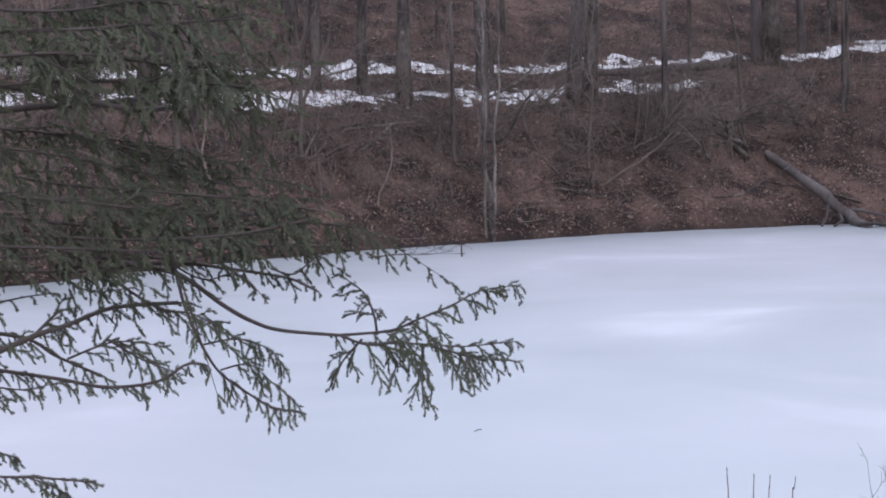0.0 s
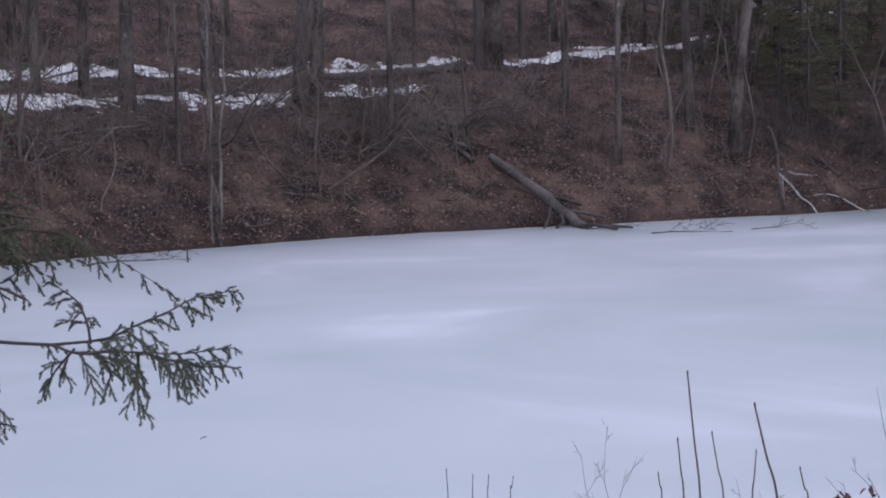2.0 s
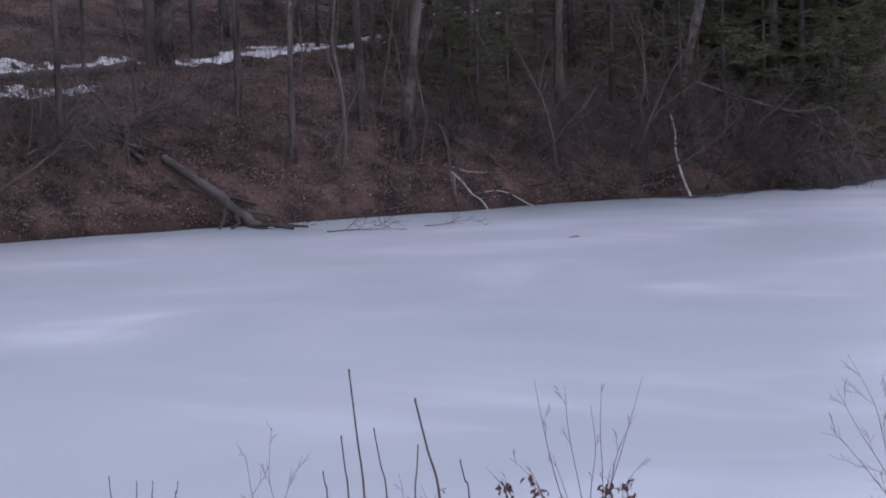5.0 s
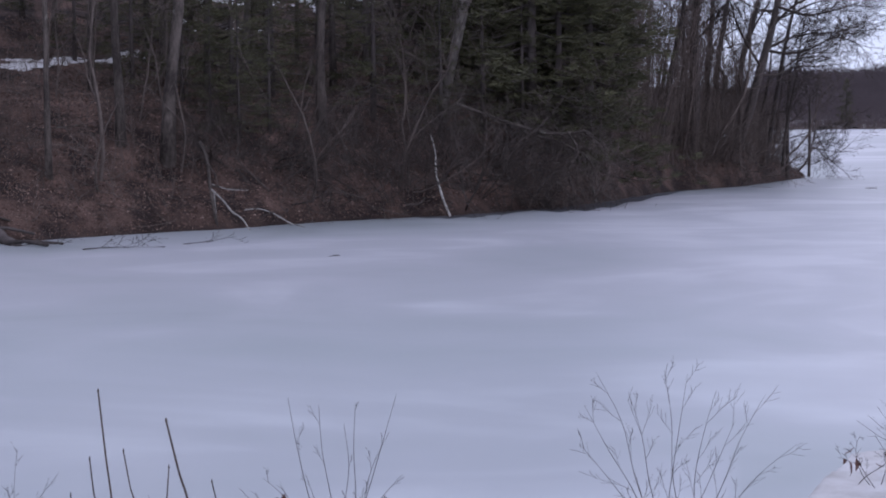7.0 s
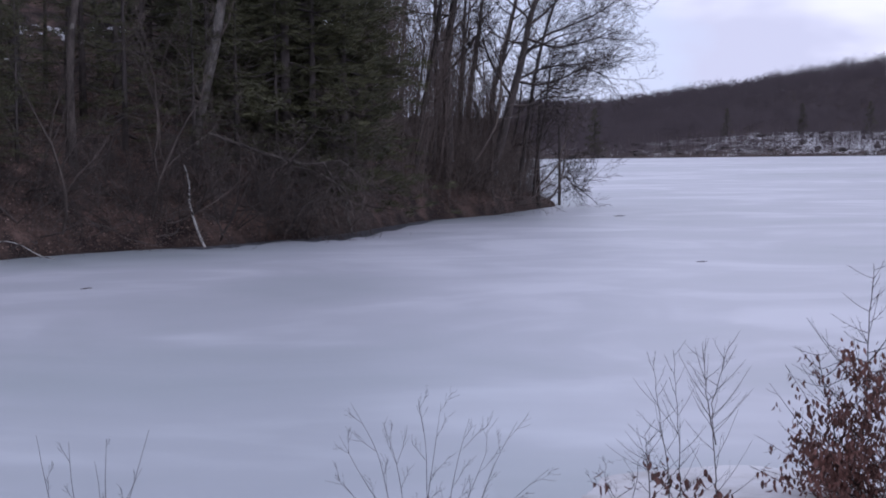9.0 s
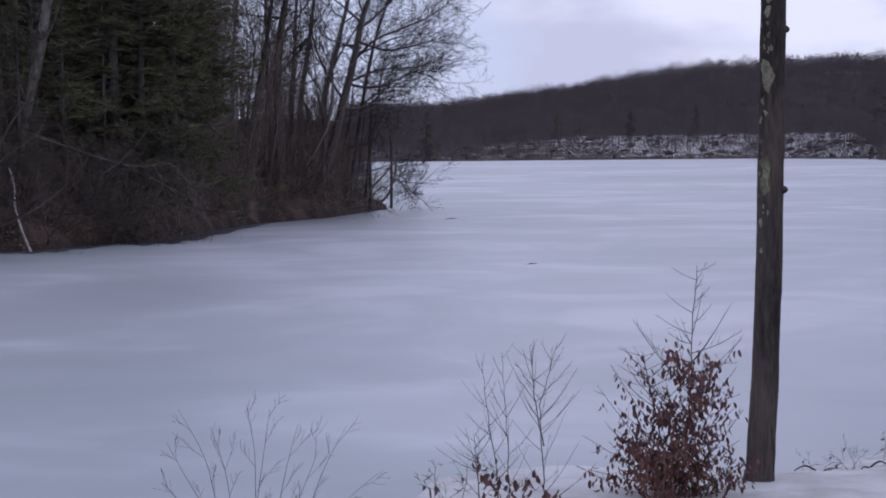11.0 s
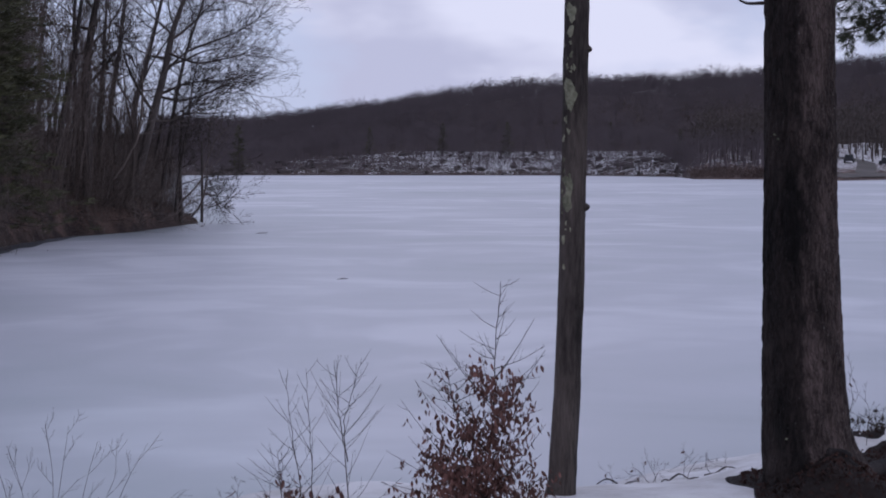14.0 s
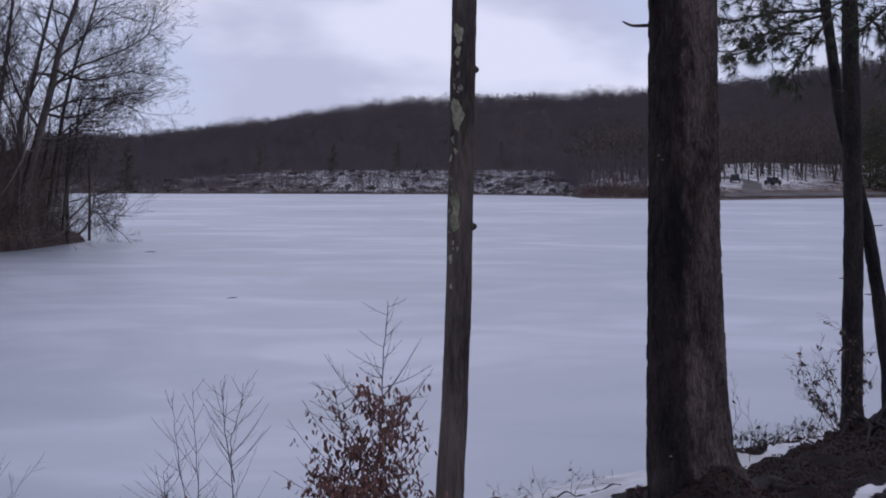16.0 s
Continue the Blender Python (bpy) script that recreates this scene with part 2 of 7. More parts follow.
def bark_plates(m, dark_from=None):
    """Small scaly plates parted by dark cracks; the second argument is the x below which the trunk's colour darkens,
    following its lean.
    """
    n, l = m.node_tree.nodes, m.node_tree.links
    b = n["Principled BSDF"]
    old = b.inputs["Base Color"].links[0].from_socket
    tc = n.new("ShaderNodeTexCoord")
    mp = n.new("ShaderNodeMapping")
    mp.inputs["Scale"].default_value = (1, 1, 0.12)
    l.new(tc.outputs["Object"], mp.inputs[0])
    warp = n.new("ShaderNodeTexNoise")
    warp.inputs["Scale"].default_value, warp.inputs["Detail"].default_value = 14, 4
    l.new(tc.outputs["Object"], warp.inputs["Vector"])
    push = n.new("ShaderNodeVectorMath")
    push.operation = "MULTIPLY_ADD"
    push.inputs[1].default_value = (0.05, 0.05, 0.05)
    l.new(warp.outputs["Color"], push.inputs[0])
    l.new(mp.outputs[0], push.inputs[2])
    cells = n.new("ShaderNodeTexVoronoi")
    cells.feature = "DISTANCE_TO_EDGE"
    cells.inputs["Scale"].default_value = 58
    l.new(push.outputs[0], cells.inputs["Vector"])
    cut = n.new("ShaderNodeValToRGB")
    cut.color_ramp.elements[0].position, cut.color_ramp.elements[1].position = 0.0, 0.16
    cut.color_ramp.elements[0].color = (0.55, 0.55, 0.55, 1)
    l.new(cells.outputs["Distance"], cut.inputs[0])
    mul = n.new("ShaderNodeMix")
    mul.data_type, mul.blend_type = "RGBA", "MULTIPLY"
    mul.inputs["Factor"].default_value = 1.0
    l.new(old, mul.inputs["A"])
    l.new(cut.outputs["Color"], mul.inputs["B"])
    out = mul.outputs["Result"]
    if dark_from is not None:
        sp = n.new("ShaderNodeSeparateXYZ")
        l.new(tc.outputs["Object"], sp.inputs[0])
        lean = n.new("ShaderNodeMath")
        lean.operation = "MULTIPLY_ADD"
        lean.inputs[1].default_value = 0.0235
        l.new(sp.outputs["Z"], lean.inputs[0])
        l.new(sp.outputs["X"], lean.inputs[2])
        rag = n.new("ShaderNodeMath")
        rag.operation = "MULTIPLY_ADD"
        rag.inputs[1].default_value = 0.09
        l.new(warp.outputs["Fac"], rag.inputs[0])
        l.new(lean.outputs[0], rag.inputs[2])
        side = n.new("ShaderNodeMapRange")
        side.inputs["From Min"].default_value, side.inputs["From Max"].default_value = dark_from, dark_from + 0.03
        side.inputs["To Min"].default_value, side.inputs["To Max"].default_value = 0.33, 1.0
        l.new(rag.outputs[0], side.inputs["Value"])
        # scales the bark colour down to a third left of that line
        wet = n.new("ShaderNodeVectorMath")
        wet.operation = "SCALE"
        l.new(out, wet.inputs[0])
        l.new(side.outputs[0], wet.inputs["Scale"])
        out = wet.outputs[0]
    l.new(out, b.inputs["Base Color"])
    bp = n.new("ShaderNodeBump")
    bp.inputs["Strength"].default_value, bp.inputs["Distance"].default_value = 0.7, 0.012
    l.new(cut.outputs["Color"], bp.inputs["Height"])
    l.new(b.inputs["Normal"].links[0].from_socket, bp.inputs["Normal"])
    l.new(bp.outputs[0], b.inputs["Normal"])
    return m


bark_plates(PINE_BARK)
OLD_PINE_BARK = bark_plates(material("old_pine_bark_with_dark_side", (0.020, 0.0145, 0.0135), (0.165, 0.122, 0.110), scale=55, stretch=(1, 1, 0.3), rough=0.9, bump=0.9, depth=0.01, lo=0.40, hi=0.66, extra=((0.21, 0.19, 0.18), 60, 0.68)), 1.335)
SOIL_BITS = material("dark_soil_crumbs", (0.010, 0.005, 0.0042), (0.050, 0.0225, 0.0165), scale=8, bump=0.3, depth=0.004, per_piece=0.5)
LICHEN_BARK = material("lichened_bark", (0.020, 0.016, 0.0145), (0.135, 0.110, 0.096), scale=60, stretch=(1, 1, 0.16), bump=1.0, depth=0.012, lo=0.38, hi=0.64)
ASH_BARK = material("pale_grey_bark", (0.045, 0.038, 0.034), (0.18, 0.158, 0.14), scale=14, stretch=(1, 1, 0.5), bump=0.6, lo=0.42, hi=0.60, extra=((0.045, 0.038, 0.034), 6, 0.6))
LICHEN = material("pale_lichen", (0.12, 0.122, 0.080), (0.30, 0.295, 0.208), scale=60, bump=0.6, depth=0.004, lo=0.42, hi=0.58)
NEEDLE_NEAR = material("hemlock_needles", (0.030, 0.037, 0.022), (0.090, 0.100, 0.056), scale=3, rough=0.6, bump=0.0, per_piece=0.3)
NEEDLE_FAR = material("pine_needles", (0.033, 0.036, 0.0205), (0.120, 0.115, 0.058), scale=1.2, rough=0.7, bump=0.0, per_piece=0.35)
DRY_LEAF = material("dry_brown_leaves", (0.045, 0.022, 0.019), (0.165, 0.078, 0.062), scale=12, rough=0.7, bump=0.2, depth=0.003, per_piece=0.4)
FALLEN = material("fallen_leaves", (0.05, 0.031, 0.026), (0.32, 0.215, 0.165), scale=2.0, rough=0.8, bump=0.0)


def leaf_tones(m):
    """Each leaf one of many browns, a few bleached pale."""
    n, l = m.node_tree.nodes, m.node_tree.links
    geo = n.new("ShaderNodeNewGeometry")
    ramp = n.new("ShaderNodeValToRGB")
    ramp.color_ramp.elements[0].color, ramp.color_ramp.elements[1].color = (0.05, 0.031, 0.026, 1), (0.36, 0.27, 0.225, 1)
    for pos, col in ((0.45, (0.118, 0.075, 0.061)), (0.80, (0.195, 0.129, 0.103)), (0.96, (0.265, 0.19, 0.156))):
        ramp.color_ramp.elements.new(pos).color = (*col, 1)
    l.new(geo.outputs["Random Per Island"], ramp.inputs[0])
    l.new(ramp.outputs["Color"], n["Principled BSDF"].inputs["Base Color"])


leaf_tones(FALLEN)
SCRUB = material("reddish_scrub", (0.05, 0.035, 0.031), (0.115, 0.083, 0.072), scale=0.6, bump=0.0, per_piece=0.4)
def soft_crowns(m):
    """Twigs far below the mesh's fineness: shade them by a crown's outward side instead of each sliver's own face."""
    n, l = m.node_tree.nodes, m.node_tree.links
    out = n.new("ShaderNodeCombineXYZ")
    for k, v in enumerate((0.0, -0.75, 0.66)):
        out.inputs[k].default_value = v
    l.new(out.outputs[0], n["Principled BSDF"].inputs["Normal"])
    return m


FAR_WOOD = material("distant_bare_woods", (0.084, 0.068, 0.074), (0.130, 0.105, 0.112), scale=0.05, bump=0.0, per_piece=0.12)
soft_crowns(FAR_WOOD)
ASPHALT = material("worn_gravelly_asphalt", (0.06, 0.053, 0.048), (0.13, 0.115, 0.105), scale=1.0)
CAR_DARK = material("dark_painted_metal", (0.02, 0.02, 0.022), (0.035, 0.035, 0.04), scale=2, rough=0.35, bump=0.0)
RUBBER = material("tyre_rubber", (0.012, 0.012, 0.012), (0.025, 0.025, 0.025), scale=8, bump=0.0)
GLASS = material("dark_window_glass", (0.02, 0.022, 0.025), (0.03, 0.033, 0.036), scale=1, rough=0.08, bump=0.0)
STALK = material("dry_reed_stalk", (0.07, 0.055, 0.05), (0.16, 0.13, 0.11), scale=30, stretch=(1, 1, 0.2), bump=0.2, depth=0.002)

# ---- building helpers ----
class Mesh:
    """Collects tubes and faces for one mesh."""

    def __init__(self):
        self.v, self.f = [], []

    def tube(self, pts, radii, sides=5, cap=True):
        base = len(self.v)
        pts = [Vector(p) for p in pts]
        side = None
        for i, p in enumerate(pts):
            d = (pts[min(i + 1, len(pts) - 1)] - pts[max(i - 1, 0)]).normalized()
            if side is None:
                side = d.orthogonal().normalized()
            side = (side - d * side.dot(d)).normalized()
            up = d.cross(side)
            for k in range(sides):
                a = 2 * math.pi * k / sides
                self.v.append(p + (side * math.cos(a) + up * math.sin(a)) * radii[i])
        for i in range(len(pts) - 1):
            for k in range(sides):
                a, b = base + i * sides + k, base + i * sides + (k + 1) % sides
                self.f.append((a, b, b + sides, a + sides))
        if cap and sides > 2:
            self.f.append(tuple(base + k for k in reversed(range(sides))))
            self.f.append(tuple(base + (len(pts) - 1) * sides + k for k in range(sides)))

    def face(self, *pts):
        base = len(self.v)
        self.v.extend(pts)
        self.f.append(tuple(range(base, base + len(pts))))

    def data(self, name, mat, smooth=True):
        return mesh_data(name, self.v, self.f, mat, smooth)


def mesh_data(name, v, f, mat, smooth=True):
    me = bpy.data.meshes.new(name)
    me.from_pydata([tuple(p) for p in v] if not isinstance(v, np.ndarray) else v.tolist(), [], f if not isinstance(f, np.ndarray) else f.tolist())
    me.materials.append(mat)
    if smooth:
        me.polygons.foreach_set("use_smooth", np.ones(len(me.polygons), dtype=bool))
    return me


def part(name, data, parent, label=""):
    ob = new(name, data)
    ob.parent = parent
    return tagged(ob, label)


def thing(name, label, category, group="", kind=""):
    return tagged(new(name), label, category, group, kind)


def tri_mesh(name, a, b, c, mat, smooth=False):
    """One triangle for each row of the corner arrays."""
    v = np.stack([a, b, c], 1).reshape(-1, 3)
    return mesh_data(name, v, np.arange(len(v)).reshape(-1, 3), mat, smooth)


def quad_mesh(name, a, b, c, d, mat):
    v = np.stack([a, b, c, d], 1).reshape(-1, 3)
    return mesh_data(name, v, np.arange(len(v)).reshape(-1, 4), mat, False)


def at(az, r, z=0.0):
    """A place by bearing from +y in degrees, distance on the level and height."""
    return Vector((math.sin(radians(az)) * r, math.cos(radians(az)) * r, z))


def unit(rng, n):
    v = rng.normal(size=(n, 3))
    return v / np.linalg.norm(v, axis=1)[:, None]


def lattice(x, y, seed=0):
    """Smooth value noise, -1 to 1, on arrays."""
    xi, yi = np.floor(x).astype(np.int64), np.floor(y).astype(np.int64)
    u, w = x - xi, y - yi
    u, w = u * u * (3 - 2 * u), w * w * (3 - 2 * w)

    def h(i, j):
        k = (i * 374761393 + j * 668265263 + seed * 2147483647) & 0xFFFFFFFF
        k = ((k ^ (k >> 13)) * 1274126177) & 0xFFFFFFFF
        return ((k ^ (k >> 16)) & 0xFFFF) / 32767.5 - 1
    return (h(xi, yi) * (1 - u) + h(xi + 1, yi) * u) * (1 - w) + (h(xi, yi + 1) * (1 - u) + h(xi + 1, yi + 1) * u) * w


# ---- the lie of the land ----
def curve(az, *knots):
    return np.interp(az, [k[0] for k in knots], [k[1] for k in knots])


def shore_cove(az):
    return curve(az, (-95, 26), (-80, 27), (-65, 29), (-53, 34.5), (-49.5, 35.9), (-45.3, 37.5), (-40.5, 39.5), (-36.5, 40.4), (-30.8, 43.4), (-27, 46), (-23.3, 48),
                 (-19.9, 51.5), (-18.2, 55), (-15.8, 63.7), (-13.7, 67.6), (-11.4, 78))


def shore_far(az):
    return curve(az, (-70, 430), (-10, 405), (0, 400), (4.0, 360), (4.6, 303), (6.7, 299), (8.9, 275), (10, 288), (11.3, 304), (14.3, 345), (25, 300), (40, 220), (60, 140), (75, 110))


def shore_near(az):
    return curve(az, (-95, 26), (-80, 14), (-65, 11), (-12, 11), (-6, 12.2), (0, 13.5), (5, 15.2), (10, 17.5), (14, 20), (25, 28), (40, 48), (60, 90), (75, 110))


def bank_edge(az):
    return curve(az, (-95, 20), (-80, 8), (-65, 4.5), (-14, 5.5), (-11, 7.5), (-10, 8.25), (-8.4, 8.5), (-6, 8.6), (0, 8.7), (5, 8.6), (8, 9.2), (10.4, 10.3), (11.7, 10.7), (13.1, 11.35), (14.4, 12.2), (25, 18), (40, 38), (60, 80), (75, 100))


def land(x, y):
    """Height of the ground, and how readily snow lies on it."""
    az, r = np.degrees(np.arctan2(x, y)), np.hypot(x, y)
    rough = 0.10 * lattice(x * 0.9, y * 0.9, 1) + 0.05 * lattice(x * 2.3, y * 2.3, 2) + 0.03 * lattice(x * 5, y * 5, 3)
    wander = 0.35 * lattice(x * 0.5, y * 0.5, 4) + 0.2 * lattice(x * 1.4, y * 1.4, 5)
    # the wooded hillside across the cove, tapering to a spit
    s = r - shore_cove(az) + wander * 0.6
    hill = np.interp(s, [-3, 0, 0.5, 3, 6, 10, 13, 20, 40, 80, 140], [-0.8, -0.05, 0.45, 1.75, 3.1, 3.75, 4.85, 7.6, 15, 24, 28])
    top = curve(az, (-26, 60), (-22, 14), (-18, 5.0), (-16, 2.3), (-14.5, 1.5), (-13, 0.95), (-12.3, 0.55), (-11.9, 0.32), (-11.3, -0.3), (-11, -0.8))
    width = curve(az, (-40, 900), (-26, 160), (-20, 60), (-16, 30), (-13.5, 16), (-11.5, 3), (-11, 0))
    hill = np.minimum(np.minimum(hill, top + 0.02 * np.maximum(s, 0) * (az < -16)), (width - s) * 0.3)
    hill = np.where(az < -100, hill * curve(az, (-178, 0.0), (-110, 1.0)), hill)
    hill = np.where(az > -11.0, -0.8, hill) + np.where(hill > 0.15, rough * np.clip(s, 0, 1) * 1.25, 0)
    # the far shore
    q = r - shore_far(az) + wander
    crest = curve(az, (-60, 21), (-10, 10.4), (-6, 14.2), (-1, 21.2), (6.7, 23.6), (9.4, 25.3), (11.3, 28), (14.2, 33), (30, 33), (60, 8), (75, 4))
    bank = curve(az, (-10, 2.6), (-5, 5.5), (3.5, 5.5), (4.6, 0.5), (75, 0.5))
    inner = np.maximum(40, np.minimum(442 - shore_far(az), 150))
    f1 = np.clip(q / 30, 0, 1)
    f2 = np.clip((q - inner) / 120, 0, 1)
    flat = np.clip((q - 6) / 34, 0, 1) * curve(az, (4, 0), (5, 2.0), (75, 2.0)) + np.clip((q - 40) / 60, 0, 1) * curve(az, (4, 0), (5, 3.6), (8, 3.6), (10, 4.6), (75, 4.6))
    far = np.where(q > 0, 0.15 + bank * f1 + flat + (crest - np.maximum(bank * 0.5, flat * 0.5)) * f2 * f2 * (3 - 2 * f2), np.maximum(-0.8, q * 0.3)) + np.where(q > 3, rough * curve(az, (7.6, 2.5), (8.6, 0.6), (13, 0.6), (18, 2.5)), 0)
    # the bank on which the camera stands
    e, n = bank_edge(az), shore_near(az)
    k = np.clip((r - e) / (n - e), 0, 1.3)
    near = 1.02 + 0.35 * rough - k * 1.05 + 0.02 * np.exp(-(((az - 1.0) / 2.6) ** 2) - ((r - 8.2) / 0.55) ** 2) + 0.19 * np.exp(-(((az - 9.8) / 1.4) ** 2) - ((r - 8.35) / 0.5) ** 2) + 0.015 * np.clip((az - 3) / 4, 0, 1) * np.clip((e + 1.5 - r) / 1.5, 0, 1) * np.clip((r - 4.5) / 2, 0, 1) * np.clip((60 - az) / 30, 0, 1) + np.clip((az - 6.8) / 1.5, 0, 1) * np.clip((r - 5) / 1.5, 0, 1) * (r < e + 0.6) * (0.03 * lattice(x * 4, y * 4, 14) + 0.022 * lattice(x * 9, y * 9, 15) + 0.014 * lattice(x * 20, y * 20, 16))
    near = np.where(k >= 1.3, -0.8, near)
    behind = (az < -95) | (az > 75)
    away = np.where(behind, 1.02 + 0.35 * rough + np.clip((r - 20) / 100, 0, 1) * 4 * np.clip((np.abs(az) - 75) / 40, 0, 1), -9)
    z = np.maximum(np.maximum(hill, far), np.maximum(near, away))
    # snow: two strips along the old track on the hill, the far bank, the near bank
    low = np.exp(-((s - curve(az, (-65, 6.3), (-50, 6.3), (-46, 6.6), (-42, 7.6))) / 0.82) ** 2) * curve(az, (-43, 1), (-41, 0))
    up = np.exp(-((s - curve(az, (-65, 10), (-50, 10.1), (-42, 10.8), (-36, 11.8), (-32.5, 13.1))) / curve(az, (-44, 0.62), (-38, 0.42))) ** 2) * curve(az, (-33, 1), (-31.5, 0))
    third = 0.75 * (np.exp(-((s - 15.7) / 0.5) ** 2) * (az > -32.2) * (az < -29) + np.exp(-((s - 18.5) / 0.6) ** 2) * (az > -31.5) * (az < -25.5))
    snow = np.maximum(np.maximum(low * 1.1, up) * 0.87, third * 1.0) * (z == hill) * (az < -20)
    fs = np.where(q < 0.3, 0, curve(q, (0, 0.35), (3, 0.5), (30, 0.60), (40, 0.46), (60, 0.0), (90, -0.6))) * curve(az, (-10, 0.5), (-6, 0.72), (-4, 1), (4.2, 1.0), (4.6, 0.0), (75, 0.0))
    fs = np.where(az > 4.4, curve(q, (16, 0.0), (22, 0.42), (44, 0.66), (115, 0.66), (150, -0.6)) * curve(az, (4.6, 0.62), (8, 0.7), (9.2, 1.0), (11.0, 1.0), (11.8, 0.78), (14, 0.62)), fs)
    ns = np.clip((r - 6.2) * 1.2, -0.5, 1.5) * np.clip((6.8 + 0.6 * lattice(x * 3, y * 3, 7) - az) * 2, 0, 1) + np.where(r > e + 0.35, 1.3, 0) * np.clip((50 - az) / 20, 0, 1)
    ns = ns + (0.35 * lattice(x * 0.8, y * 0.8, 8) + 0.15 * lattice(x * 2.1, y * 2.1, 9) + 0.1 - ns) * np.clip((6.8 - r) / 1.2, 0, 1)
    ns = np.maximum(ns, 1.7 * np.exp(-((r - curve(az, (10, 9.9), (10.9, 10.1), (11.9, 10.58), (12.9, 11.2))) / 0.17) ** 2) * np.clip((az - 9.6) * 3, 0, 1) * np.clip((13.0 - az) * 3, 0, 1))
    ns = np.maximum(ns, 0.7 * np.exp(-((r - 10.13) / 0.05) ** 2) * np.clip((az - 12.4) * 3, 0, 1) * np.clip((13.9 - az) * 3, 0, 1))
    ns = np.maximum(ns, 1.0 * np.exp(-((r - (9.05 + (az - 13.7) * 0.4)) / 0.22) ** 2) * np.clip((az - 13.5) * 3, 0, 1) * (az < 18))
    ns = ns - 0.9 * np.exp(-(((az + 12.8) / 1.4) ** 2))
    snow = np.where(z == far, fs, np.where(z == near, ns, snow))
    # dark voids under the brush are painted in here as noise patches
    hollow_shade = np.clip(0.15 + 0.5 * lattice(x * 0.45, y * 0.45, 21) + 0.7 * lattice(x * 1.3, y * 1.3, 22) + 0.5 * lattice(x * 3.1, y * 3.1, 25), 0, 1) * 0.8
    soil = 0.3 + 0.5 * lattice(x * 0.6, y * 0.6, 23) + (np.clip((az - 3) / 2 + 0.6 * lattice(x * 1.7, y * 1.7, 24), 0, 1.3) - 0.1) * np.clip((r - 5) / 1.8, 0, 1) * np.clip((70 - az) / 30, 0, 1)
    # also darker on the spit, at the shore's foot, under the far woods
    humus_shade = np.where(z == hill, np.maximum(np.maximum(hollow_shade, 0.62 * np.clip((az + 19) / 2, 0, 1)) * np.clip(s / 2, 0, 1), 0.8 * np.clip(1 - s / 0.7, 0, 1)), np.where((z == near) | (z == away), 0.95 * np.clip(soil, 0, 1), np.where((z == far) & ((az < 4.6) | (q > 110)), 0.6, 0)))
    return z, snow, humus_shade


def ground(x, y):
    return float(land(np.array([x]), np.array([y]))[0][0])


def foot(az, el, lo=30.0, hi=120.0):
    """Where a sight line from the eye at that bearing and elevation meets the hillside: the distance and the height."""
    r = np.linspace(lo, hi, 900)
    z = land(np.sin(radians(az)) * r, np.cos(radians(az)) * r)[0]
    hit = np.nonzero(z >= EYE + r * math.tan(radians(el)))[0]
    i = hit[0] if len(hit) else len(r) // 3
    return float(r[i]), float(z[i])


# ---- ground, ice ----
def sheet():
    az = np.concatenate([np.arange(-180, -70, 4.0), np.arange(-70, -11.9, 0.4), np.arange(-11.9, -10.8, 0.1), np.arange(-10.8, 7, 0.2), np.arange(7, 15.5, 0.13), np.arange(15.5, 18, 0.3), np.arange(18, 180, 4.0)])
    r = np.concatenate([np.linspace(0.001, 5, 16), np.linspace(5.1, 7.6, 22), np.linspace(7.65, 12, 88), np.linspace(12.1, 14, 16), np.linspace(14.3, 28, 20), np.linspace(28.4, 60, 90), np.linspace(60.6, 90, 34), np.linspace(94, 262, 10),
                        np.linspace(265, 470, 70), np.linspace(478, 640, 18), np.geomspace(680, 4000, 12)])
    A, R = np.meshgrid(np.radians(az), r, indexing="ij")
    x, y = np.sin(A) * R, np.cos(A) * R
    z, snow, humus_shade = land(x, y)
    na, nr = A.shape
    v = np.stack([x, y, z], -1).reshape(-1, 3)
    i, j = np.meshgrid(np.arange(na), np.arange(nr - 1), indexing="ij")
    k = (i + 1) % na
    f = np.stack([i * nr + j, i * nr + j + 1, k * nr + j + 1, k * nr + j], -1).reshape(-1, 4)
    me = mesh_data("ground", v, f, LITTER)
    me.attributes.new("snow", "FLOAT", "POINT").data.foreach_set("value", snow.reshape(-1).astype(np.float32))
    me.attributes.new("humus_shade", "FLOAT", "POINT").data.foreach_set("value", humus_shade.reshape(-1).astype(np.float32))
    return tagged(new("ground", me), "brown leaf-littered ground with thawing snow", "ground", kind="structure")


sheet()


